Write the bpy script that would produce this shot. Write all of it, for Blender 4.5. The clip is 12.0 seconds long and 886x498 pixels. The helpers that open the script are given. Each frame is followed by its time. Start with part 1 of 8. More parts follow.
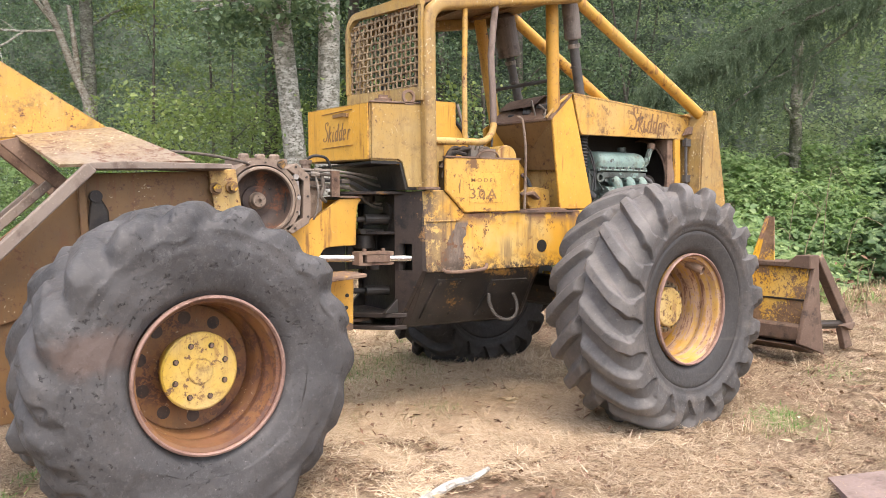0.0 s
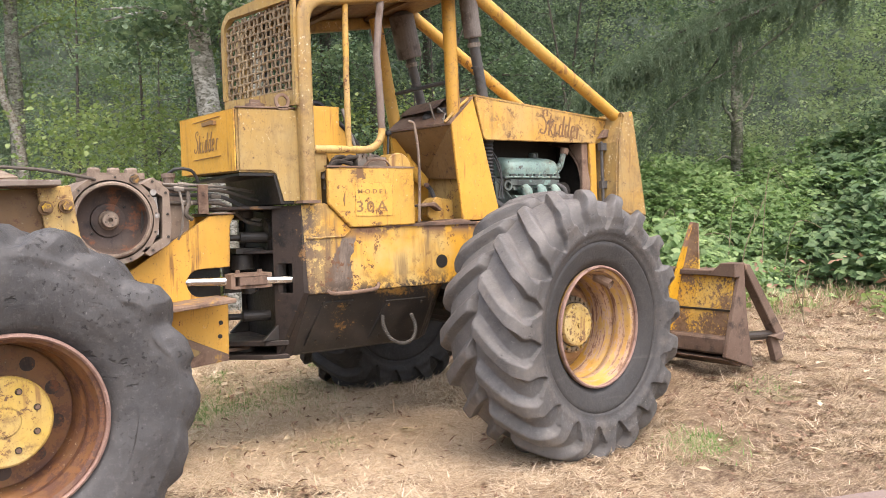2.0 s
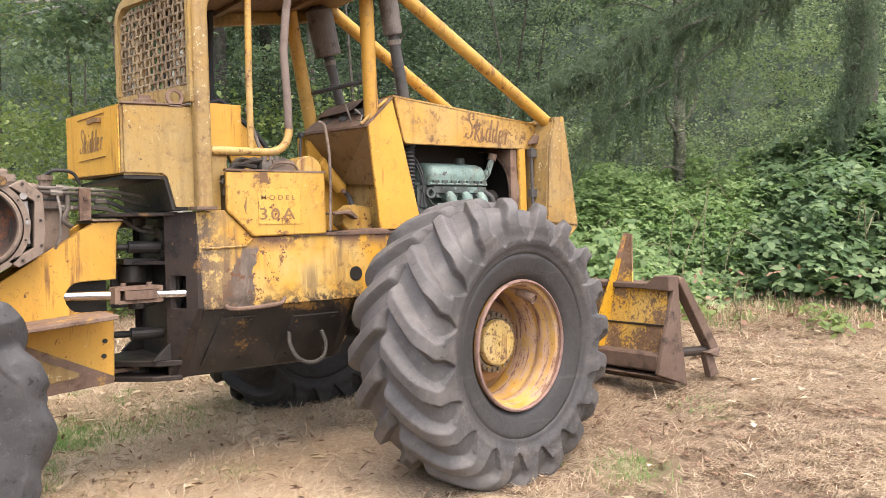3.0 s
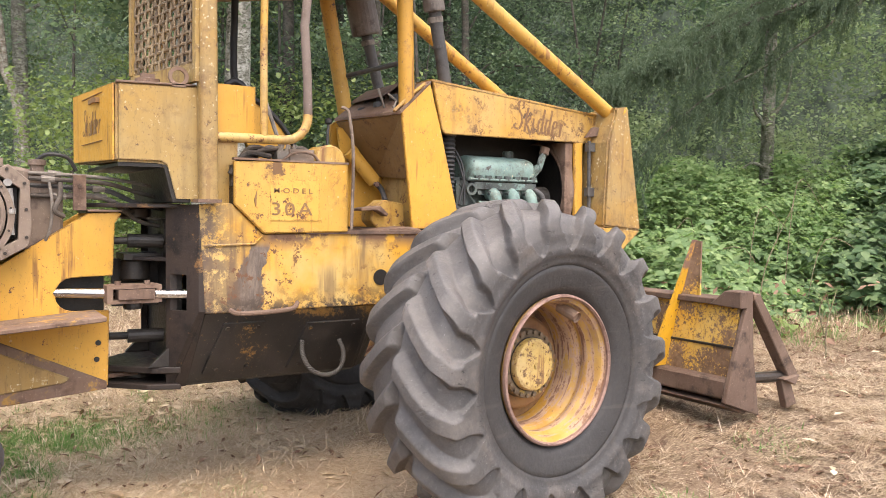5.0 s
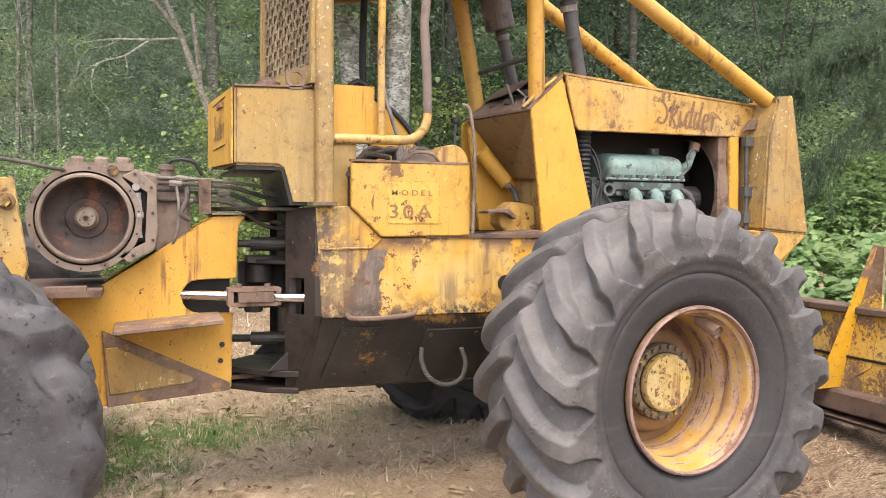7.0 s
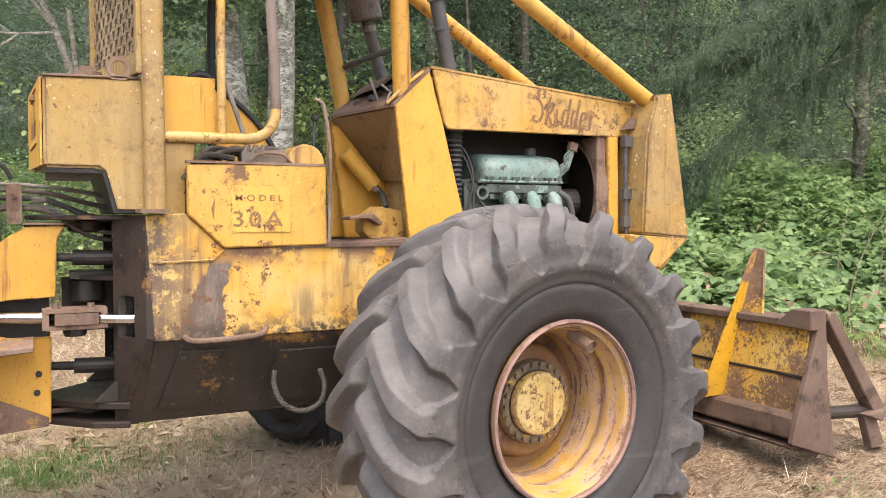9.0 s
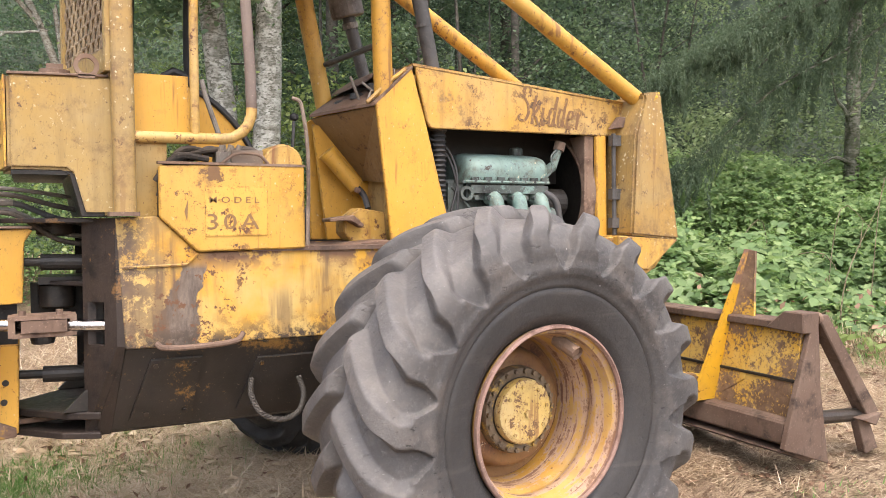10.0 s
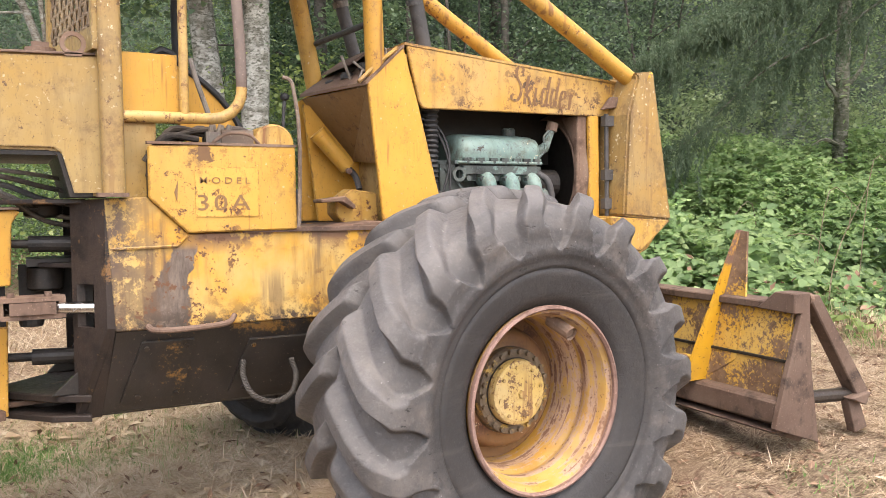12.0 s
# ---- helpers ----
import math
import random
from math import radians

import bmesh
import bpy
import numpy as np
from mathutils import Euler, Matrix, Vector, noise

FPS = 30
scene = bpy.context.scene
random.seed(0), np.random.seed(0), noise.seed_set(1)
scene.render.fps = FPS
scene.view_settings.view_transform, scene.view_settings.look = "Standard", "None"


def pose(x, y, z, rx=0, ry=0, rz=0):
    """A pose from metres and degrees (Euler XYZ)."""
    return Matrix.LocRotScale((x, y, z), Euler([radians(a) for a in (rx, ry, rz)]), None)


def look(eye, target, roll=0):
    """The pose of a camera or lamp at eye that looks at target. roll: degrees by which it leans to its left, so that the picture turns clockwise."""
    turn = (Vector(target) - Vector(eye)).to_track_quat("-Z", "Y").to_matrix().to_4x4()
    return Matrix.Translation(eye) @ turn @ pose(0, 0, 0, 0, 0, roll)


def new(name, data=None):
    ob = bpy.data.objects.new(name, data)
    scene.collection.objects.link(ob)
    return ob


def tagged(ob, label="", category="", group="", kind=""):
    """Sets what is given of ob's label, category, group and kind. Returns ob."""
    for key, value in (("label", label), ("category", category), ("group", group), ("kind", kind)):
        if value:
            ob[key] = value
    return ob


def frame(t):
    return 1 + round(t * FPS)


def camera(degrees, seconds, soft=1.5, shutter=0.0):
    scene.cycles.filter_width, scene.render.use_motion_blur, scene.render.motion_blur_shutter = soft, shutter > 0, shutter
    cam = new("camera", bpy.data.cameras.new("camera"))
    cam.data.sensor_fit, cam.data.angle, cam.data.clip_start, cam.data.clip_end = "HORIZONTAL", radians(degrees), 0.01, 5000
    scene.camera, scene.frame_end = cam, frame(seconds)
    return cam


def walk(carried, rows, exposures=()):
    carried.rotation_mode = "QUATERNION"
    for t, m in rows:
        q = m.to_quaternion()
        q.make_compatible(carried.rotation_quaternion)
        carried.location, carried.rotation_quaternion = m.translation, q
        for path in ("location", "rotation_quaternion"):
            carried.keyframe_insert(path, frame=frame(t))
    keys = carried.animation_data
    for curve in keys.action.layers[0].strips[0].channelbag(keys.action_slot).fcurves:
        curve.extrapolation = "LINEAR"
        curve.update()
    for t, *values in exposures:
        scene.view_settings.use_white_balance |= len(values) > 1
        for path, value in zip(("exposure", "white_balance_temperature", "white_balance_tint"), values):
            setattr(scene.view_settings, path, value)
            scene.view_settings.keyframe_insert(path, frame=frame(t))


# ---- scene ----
cam = camera(56.9, 12.0, soft=0.4)
PATH = [
    (0, (-0.522, 0.767, 1.352), (0.546, 2.455, 1.258), -0.3),
    (0.5, (-0.375, 0.8, 1.346), (0.88, 2.355, 1.263), -0.7),
    (1, (-0.17, 0.818, 1.349), (0.992, 2.444, 1.273), -1.3),
    (1.5, (-0.017, 0.805, 1.368), (1.112, 2.454, 1.29), -1.9),
    (2, (0.123, 0.901, 1.361), (1.261, 2.545, 1.292), -1.7),
    (2.5, (0.294, 1.017, 1.377), (1.519, 2.597, 1.315), -1.4),
    (2.7, (0.376, 1.03, 1.364), (1.615, 2.6, 1.31), -1.4),
    (4.3, (0.948, 1.251, 1.388), (2.099, 2.886, 1.329), 0.4),
    (4.5, (0.963, 1.262, 1.398), (2.114, 2.897, 1.339), 0.5),
    (5, (1.018, 1.352, 1.44), (2.092, 3.037, 1.356), 0.7),
    (5.5, (1.119, 1.418, 1.438), (1.894, 3.26, 1.359), 0.2),
    (6, (1.229, 1.427, 1.442), (1.889, 3.313, 1.371), 0.3),
    (6.5, (1.303, 1.412, 1.441), (1.939, 3.307, 1.362), 0.7),
    (7, (1.37, 1.439, 1.434), (2.052, 3.317, 1.356), 0.5),
    (7.5, (1.415, 1.554, 1.44), (2.288, 3.352, 1.369), 0.3),
    (7.7, (1.441, 1.599, 1.444), (2.361, 3.373, 1.369), -0.4),
    (9.3, (1.771, 1.702, 1.457), (2.651, 3.496, 1.382), -0.2),
    (9.5, (1.799, 1.717, 1.455), (2.673, 3.514, 1.377), -0.5),
    (10, (1.795, 1.764, 1.469), (2.7, 3.546, 1.394), -0.2),
    (10.5, (1.811, 1.785, 1.472), (2.732, 3.558, 1.385), -0.2),
    (11, (1.81, 1.804, 1.467), (2.759, 3.562, 1.378), -0.2),
    (11.5, (1.811, 1.791, 1.467), (2.787, 3.534, 1.372), -0.4),
    (12, (1.788, 1.791, 1.458), (2.717, 3.559, 1.342), -0.3),
]
walk(cam, [(t, look(eye, target, roll)) for t, eye, target, roll in PATH])

# ---- world and light ----
world = bpy.data.worlds.new("sky")
scene.world = world
world.use_nodes = True
wn = world.node_tree.nodes
sky = wn.new("ShaderNodeTexSky")
sky.sky_type = "NISHITA"
sky.sun_disc = False
sky.sun_elevation, sky.sun_rotation = radians(65), radians(190)
sky.air_density, sky.dust_density, sky.ozone_density = 1.0, 5.0, 0.4
world.node_tree.links.new(sky.outputs[0], wn["Background"].inputs[0])
wn["Background"].inputs[1].default_value = 0.15
sun = new("sun", bpy.data.lights.new("sun", "SUN"))
sun.data.energy, sun.data.angle, sun.data.color = 0.80, radians(130), (1.0, 0.937, 0.922)
sun.matrix_world = look((1.4, -1.9, 15.0), (2.6, 5, 0))
scene.view_settings.exposure = 1.81


# ---- materials ----
class Nodes:
    """A small helper to chain shader nodes."""

    def __init__(self, name):
        self.m = bpy.data.materials.new(name)
        self.m.use_nodes = True
        self.t = self.m.node_tree
        self.b = self.t.nodes["Principled BSDF"]
        self.co = self.add("ShaderNodeTexCoord").outputs["Object"]

    def add(self, kind):
        return self.t.nodes.new(kind)

    def put(self, socket, v):
        if hasattr(v, "links"):
            self.t.links.new(v, socket)
        elif isinstance(v, tuple):
            socket.default_value = (*v, 1) if len(v) == 3 else v
        else:
            socket.default_value = v

    def noise(self, scale, detail=5.0, rough=0.6, stretch=None, offset=0.0):
        n = self.add("ShaderNodeTexNoise")
        co = self.co
        if stretch or offset:
            mp = self.add("ShaderNodeMapping")
            self.put(mp.inputs["Vector"], co)
            mp.inputs["Scale"].default_value = stretch or (1, 1, 1)
            mp.inputs["Location"].default_value = (offset, offset * 0.7, offset * 1.3)
            co = mp.outputs[0]
        self.put(n.inputs["Vector"], co)
        n.inputs["Scale"].default_value, n.inputs["Detail"].default_value, n.inputs["Roughness"].default_value = scale, detail, rough
        return n.outputs["Fac"]

    def ramp(self, v, lo, hi, a=0.0, b=1.0):
        n = self.add("ShaderNodeMapRange")
        self.put(n.inputs["Value"], v)
        for i, x in zip((1, 2, 3, 4), (lo, hi, a, b)):
            n.inputs[i].default_value = x
        return n.outputs[0]

    def math(self, op, a, b=0.0):
        n = self.add("ShaderNodeMath")
        n.operation = op
        self.put(n.inputs[0], a)
        self.put(n.inputs[1], b)
        return n.outputs[0]

    def mix(self, f, a, b, how="MIX"):
        n = self.add("ShaderNodeMix")
        n.data_type, n.blend_type = "RGBA", how
        self.put(n.inputs["Factor"], f)
        self.put(n.inputs[6], a)
        self.put(n.inputs[7], b)
        return n.outputs[2]

    def edges(self, radius=0.012):
        """Mask of sharp edges, for paint knocked off along them."""
        bv = self.add("ShaderNodeBevel")
        bv.samples = 3
        bv.inputs["Radius"].default_value = radius
        geo = self.add("ShaderNodeNewGeometry")
        dot = self.add("ShaderNodeVectorMath")
        dot.operation = "DOT_PRODUCT"
        self.put(dot.inputs[0], bv.outputs[0])
        self.put(dot.inputs[1], geo.outputs["Normal"])
        return self.ramp(dot.outputs["Value"], 0.985, 0.90)

    def bump(self, h, strength=0.3, dist=0.01):
        n = self.add("ShaderNodeBump")
        self.put(n.inputs["Height"], h)
        n.inputs["Strength"].default_value, n.inputs["Distance"].default_value = strength, dist
        self.put(self.b.inputs["Normal"], n.outputs[0])
        return self

    def done(self, colour, rough=0.7, metal=0.0, spec=0.5):
        self.put(self.b.inputs["Base Color"], colour)
        self.put(self.b.inputs["Roughness"], rough)
        self.put(self.b.inputs["Metallic"], metal)
        self.b.inputs["Specular IOR Level"].default_value = spec
        return self.m


def painted(name, base, faded, rust=(0.10, 0.042, 0.02), dirt=(0.07, 0.05, 0.033), chips=0.62, dirtiness=0.60, fade=0.5, streaks=0.5, spot=None, flecks=0.7):
    """Old machine paint: faded patches, chips down to rust, vertical dirt streaks."""
    n = Nodes(name)
    big, mid, fine = n.noise(1.7, 4), n.noise(7, 6, 0.65), n.noise(38, 6, 0.7)
    col = n.mix(n.ramp(big, fade - 0.1, fade + 0.14), base, faded)
    col = n.mix(n.ramp(n.noise(5, 3, offset=3), 0.35, 0.75, 0.0, 0.35), col, tuple(c * 0.72 for c in base))
    streak = n.noise(2.2, 5, 0.6, stretch=(7, 7, 0.8), offset=5)
    col = n.mix(n.math("MULTIPLY", n.ramp(streak, 0.52, 0.72), streaks * 0.7), col, (dirt[0] * 1.5, dirt[1] * 1.3, dirt[2]))
    col = n.mix(n.math("MULTIPLY", n.ramp(mid, dirtiness - 0.03, dirtiness + 0.12, 0.0, 0.75), n.ramp(n.noise(26, 7, 0.8, offset=41), 0.42, 0.58)), col, (dirt[0] * 1.9, dirt[1] * 1.55, dirt[2] * 1.15))
    col = n.mix(n.ramp(n.noise(120, 3, 0.7, stretch=(1, 1, 0.3), offset=51), 0.60, 0.68, 0.0, 0.35), col, dirt)
    chip = n.math("MULTIPLY", n.ramp(n.noise(20, 6, 0.8, offset=9), chips, chips + 0.012), n.ramp(n.noise(3.1, 2, offset=2), 0.44, 0.56))
    halo = n.math("MULTIPLY", n.ramp(n.noise(20, 6, 0.8, offset=9), chips - 0.045, chips + 0.01, 0.0, 0.4), n.ramp(n.noise(3.1, 2, offset=2), 0.42, 0.56))
    col = n.mix(halo, col, (base[0] * 0.62, base[1] * 0.45, base[2] * 0.8))
    run = n.math("MULTIPLY", n.ramp(n.noise(9, 4, 0.6, stretch=(2.5, 2.5, 0.16), offset=21), 0.585, 0.66), n.ramp(n.noise(2.4, 2, offset=14), 0.45, 0.6, 0.0, 0.75))
    col = n.mix(run, col, (rust[0] * 1.5, rust[1] * 1.3, rust[2] * 1.1))
    speck = n.ramp(n.noise(85, 3, 0.6, offset=1), 0.675, 0.70)
    chip = n.math("MAXIMUM", chip, n.math("MULTIPLY", speck, 0.8))
    chip = n.math("MAXIMUM", chip, n.math("MULTIPLY", n.edges(), n.ramp(n.noise(22, 6, 0.75, offset=61), 0.46, 0.54, 0.0, 0.9)))
    if spot:
        # one large rubbed-through patch round (x, z)
        sep = n.add("ShaderNodeSeparateXYZ")
        n.put(sep.inputs[0], n.co)
        dx, dz = n.math("MULTIPLY", n.math("SUBTRACT", sep.outputs[0], spot[0]), 0.8), n.math("SUBTRACT", sep.outputs[2], spot[1])
        d = n.math("SQRT", n.math("ADD", n.math("MULTIPLY", dx, dx), n.math("MULTIPLY", dz, dz)))
        d = n.math("ADD", d, n.math("MULTIPLY", n.math("SUBTRACT", n.noise(26, 7, 0.75, offset=77), 0.5), 0.16))
        chip = n.math("MAXIMUM", chip, n.ramp(d, spot[2] + 0.004, spot[2] - 0.004, 0.0, 0.9))
    col = n.mix(chip, col, rust)
    col = n.mix(n.math("MULTIPLY", n.ramp(n.noise(48, 4, 0.65, offset=31), 0.655 - 0.14 * (flecks - 0.7), 0.68 - 0.14 * (flecks - 0.7)), n.ramp(n.noise(2.7, 2, offset=27), 0.45, 0.6, 0.0, flecks)), col, (0.58, 0.49, 0.33))
    n.bump(n.math("SUBTRACT", n.math("MULTIPLY", fine, 0.35), n.math("MULTIPLY", chip, 0.5)), 0.35, 0.004)
    return n.done(col, n.ramp(fine, 0.3, 0.7, 0.42, 0.68), 0.0, 0.4)


def rusty(name, a=(0.10, 0.061, 0.043), b=(0.17, 0.115, 0.084), c=(0.048, 0.031, 0.024), rough=0.8, paint=None, left=0.6, flake_size=6):
    n = Nodes(name)
    big, fine = n.noise(2.6, 5, 0.65), n.noise(45, 6, 0.7)
    col = n.mix(n.ramp(big, 0.35, 0.65), a, b)
    col = n.mix(n.ramp(n.noise(9, 5, offset=4), 0.52, 0.66), col, c)
    col = n.mix(n.ramp(fine, 0.35, 0.7, 0, 0.4), col, b)
    col = n.mix(n.ramp(n.noise(110, 3, 0.6, offset=6), 0.62, 0.68, 0, 0.6), col, tuple(x * 1.7 for x in b))
    col = n.mix(n.ramp(n.noise(30, 6, 0.7, stretch=(1, 1, 0.25), offset=17), 0.56, 0.68, 0, 0.5), col, c)
    if paint:
        flake = n.ramp(n.noise(flake_size, 8, 0.75, offset=7), left - 0.03, left + 0.03)
        col = n.mix(flake, col, n.mix(n.ramp(fine, 0.3, 0.7), paint, tuple(x * 0.75 for x in paint)))
    n.bump(fine, 0.5, 0.004)
    return n.done(col, n.ramp(fine, 0.3, 0.7, rough - 0.1, rough + 0.1), 0.0, 0.3)


yellow = painted("yellow_paint", (0.53, 0.275, 0.032), (0.55, 0.305, 0.05), rust=(0.085, 0.04, 0.02), chips=0.645, dirtiness=0.61, fade=0.52, streaks=0.22)
yellow_worn = painted("worn_yellow_paint", (0.45, 0.26, 0.046), (0.42, 0.305, 0.138), chips=0.575, dirtiness=0.52, fade=0.5, streaks=0.75)
yellow_pale = painted("sun_faded_yellow_paint", (0.325, 0.195, 0.042), (0.305, 0.216, 0.086), rust=(0.10, 0.06, 0.03), chips=0.62, dirtiness=0.54, fade=0.46, streaks=0.6, flecks=0.85)
upright_paint = painted("mottled_upright_paint", (0.33, 0.193, 0.046), (0.275, 0.195, 0.083), rust=(0.12, 0.075, 0.035), chips=0.60, dirtiness=0.50, fade=0.48, streaks=0.9, flecks=1.0)
box_paint = painted("stained_box_paint", (0.48, 0.262, 0.036), (0.485, 0.297, 0.069), rust=(0.11, 0.055, 0.028), chips=0.585, dirtiness=0.56, fade=0.5, streaks=0.35, spot=(2.47, 1.655, 0.032))
hood_paint = painted("freckled_hood_paint", (0.455, 0.25, 0.04), (0.43, 0.285, 0.10), rust=(0.085, 0.048, 0.026), chips=0.545, dirtiness=0.54, fade=0.5, streaks=0.45)
post_paint = painted("spotted_post_paint", (0.47, 0.25, 0.035), (0.47, 0.275, 0.06), rust=(0.10, 0.05, 0.027), chips=0.575, dirtiness=0.56, fade=0.5, streaks=0.45)
dash_brown = painted("dusty_brown_paint", (0.21, 0.12, 0.045), (0.27, 0.17, 0.075), rust=(0.10, 0.05, 0.028), chips=0.6, fade=0.5, streaks=0.3)


def body_paint():
    """Frame side: thick grime at the hitch end, a bare grey band worn through the paint, rust freckles."""
    n = Nodes("grimy_side_paint")
    sep = n.add("ShaderNodeSeparateXYZ")
    n.put(sep.inputs[0], n.co)
    x, z = sep.outputs[0], sep.outputs[2]
    big, mid, fine = n.noise(2.3, 5), n.noise(8, 6, 0.7), n.noise(40, 6, 0.7)
    col = n.mix(n.ramp(big, 0.40, 0.58), (0.52, 0.27, 0.025), (0.48, 0.33, 0.115))
    col = n.mix(n.ramp(n.noise(2.4, 5, 0.6, stretch=(6, 6, 0.9)), 0.52, 0.68, 0, 0.55), col, (0.16, 0.09, 0.04))
    wobble = n.math("MULTIPLY", n.math("SUBTRACT", n.noise(4.5, 5, 0.65, offset=3), 0.5), 0.35)
    xx = n.math("ADD", n.math("ADD", x, n.math("MULTIPLY", wobble, 0.8)), n.math("MULTIPLY", n.math("SUBTRACT", z, 1.15), -0.22))
    band = n.math("SUBTRACT", 1.0, n.ramp(n.math("ABSOLUTE", n.math("SUBTRACT", xx, 2.345)), 0.068, 0.080))
    low = n.math("MULTIPLY", band, n.ramp(z, 1.31, 1.27))
    bare = n.mix(n.ramp(n.noise(18, 7, 0.75, stretch=(1.5, 1.5, 0.4), offset=19), 0.38, 0.62), (0.075, 0.058, 0.046), (0.17, 0.13, 0.10))
    col = n.mix(low, col, bare)
    end = n.math("MULTIPLY", n.ramp(n.math("ADD", x, wobble), 2.36, 2.10), n.ramp(n.noise(13, 8, 0.78, offset=2), 0.42, 0.50))
    col = n.mix(end, col, n.mix(mid, (0.07, 0.048, 0.034), (0.15, 0.10, 0.065)))
    seam = n.math("MULTIPLY", n.ramp(n.math("ABSOLUTE", n.math("SUBTRACT", n.math("ADD", z, n.math("MULTIPLY", wobble, 0.12)), 1.33)), 0.075, 0.015), n.ramp(n.noise(6, 5, 0.7, offset=22), 0.42, 0.48))
    col = n.mix(n.math("MULTIPLY", seam, n.ramp(x, 2.35, 2.45)), col, (0.16, 0.085, 0.045))
    stain = n.math("MULTIPLY", n.ramp(n.noise(5, 4, 0.6, stretch=(2.2, 2.2, 0.2), offset=33), 0.55, 0.64), n.ramp(n.noise(2, 2, offset=17), 0.42, 0.56, 0.0, 0.8))
    col = n.mix(stain, col, (0.12, 0.075, 0.045))
    foot = n.math("MULTIPLY", n.ramp(n.math("ADD", z, n.math("MULTIPLY", wobble, 0.3)), 1.09, 0.975), n.ramp(n.noise(15, 8, 0.78, offset=12), 0.44, 0.53))
    col = n.mix(foot, col, (0.055, 0.038, 0.026))
    col = n.mix(n.math("MULTIPLY", n.ramp(n.noise(24, 5, 0.75, offset=9), 0.565, 0.59), n.ramp(n.noise(3.1, 2, offset=2), 0.46, 0.56)), col, (0.12, 0.055, 0.025))
    n.bump(fine, 0.3, 0.004)
    return n.done(col, n.ramp(fine, 0.3, 0.7, 0.42, 0.7), 0.0, 0.4)


def belly_coat():
    """Oil-black belly with yellow flaking through along the upper edge."""
    n = Nodes("oil_stained_belly")
    sep = n.add("ShaderNodeSeparateXYZ")
    n.put(sep.inputs[0], n.co)
    mid, fine = n.noise(7, 6, 0.7), n.noise(42, 6, 0.7)
    col = n.mix(n.ramp(mid, 0.38, 0.62), (0.010, 0.009, 0.008), (0.026, 0.020, 0.016))
    col = n.mix(n.ramp(n.noise(4, 4, 0.6, stretch=(2, 2, 0.3), offset=6), 0.5, 0.65, 0, 0.6), col, (0.012, 0.011, 0.01))
    edge = n.math("MULTIPLY", n.ramp(sep.outputs[2], 0.80, 0.95), n.ramp(sep.outputs[0], 2.45, 2.72, 0.15, 1.0))
    level = n.math("ADD", n.math("ADD", n.math("MULTIPLY", n.noise(5, 4, 0.6, offset=3), 0.5), n.math("MULTIPLY", n.noise(34, 8, 0.8, offset=8), 0.5)), n.math("MULTIPLY", edge, 0.15))
    paint = n.mix(fine, (0.30, 0.155, 0.025), (0.12, 0.065, 0.024))
    col = n.mix(n.ramp(level, 0.585, 0.66, 0.0, 0.9), col, paint)
    col = n.mix(n.ramp(n.noise(80, 3, 0.6, offset=2), 0.66, 0.70, 0, 0.5), col, (0.16, 0.12, 0.09))
    n.bump(n.math("ADD", n.math("MULTIPLY", fine, 0.6), mid), 0.5, 0.006)
    return n.done(col, n.ramp(mid, 0.35, 0.65, 0.35, 0.7), 0.0, 0.5)


belly_mat = belly_coat()
yellow_side = body_paint()
brown_under = painted("rust_brown_primer", (0.145, 0.078, 0.03), (0.195, 0.108, 0.042), chips=0.58, dirtiness=0.52, fade=0.5)
grease = rusty("greasy_steel", (0.02, 0.018, 0.016), (0.046, 0.035, 0.027), (0.010, 0.009, 0.009), 0.45, paint=(0.26, 0.14, 0.035), left=0.61)
grime_brown = rusty("oily_brown_grime", (0.016, 0.013, 0.012), (0.036, 0.026, 0.021), (0.008, 0.008, 0.008), 0.5, paint=(0.20, 0.11, 0.045), left=0.62)
rope_mat = rusty("grey_wire_rope", (0.04, 0.036, 0.031), (0.066, 0.058, 0.05), (0.03, 0.026, 0.022), 0.6)
mesh_mat = rusty("dusty_mesh_wire", (0.135, 0.095, 0.058), (0.23, 0.175, 0.105), (0.065, 0.042, 0.026), 0.7)
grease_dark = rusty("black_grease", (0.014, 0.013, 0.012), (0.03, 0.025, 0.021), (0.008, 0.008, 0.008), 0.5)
rust = rusty("rusted_steel")
blade_rust = rusty("dark_blade_rust", (0.082, 0.05, 0.036), (0.14, 0.096, 0.071), (0.038, 0.025, 0.019), flake_size=8)
rust_warm = rusty("warm_rusted_steel", (0.135, 0.08, 0.053), (0.20, 0.138, 0.10), (0.07, 0.04, 0.029))
rust_flaked = rusty("rust_with_paint_remains", (0.135, 0.08, 0.053), (0.20, 0.138, 0.10), (0.07, 0.04, 0.029), 0.8, paint=(0.36, 0.21, 0.06), left=0.57, flake_size=9)
rust_yellow = rusty("flaking_yellow_over_rust", (0.13, 0.075, 0.04), (0.2, 0.12, 0.06), (0.06, 0.035, 0.022), 0.75, paint=(0.6, 0.36, 0.03), left=0.5)
winch_steel = rusty("dull_winch_steel", (0.15, 0.11, 0.085), (0.22, 0.17, 0.13), (0.08, 0.055, 0.042), 0.7)
chrome = Nodes("chromed_rod")
chrome = chrome.done((0.50, 0.50, 0.51), chrome.ramp(chrome.noise(30), 0.3, 0.7, 0.12, 0.3), 1.0)
pipe_dark = rusty("sooty_pipe", (0.042, 0.041, 0.041), (0.085, 0.08, 0.077), (0.02, 0.018, 0.018), 0.5)
muffler_mat = rusty("brown_grey_muffler", (0.115, 0.098, 0.088), (0.165, 0.145, 0.13), (0.06, 0.048, 0.042), 0.7)
black = Nodes("black_rubber_hose")
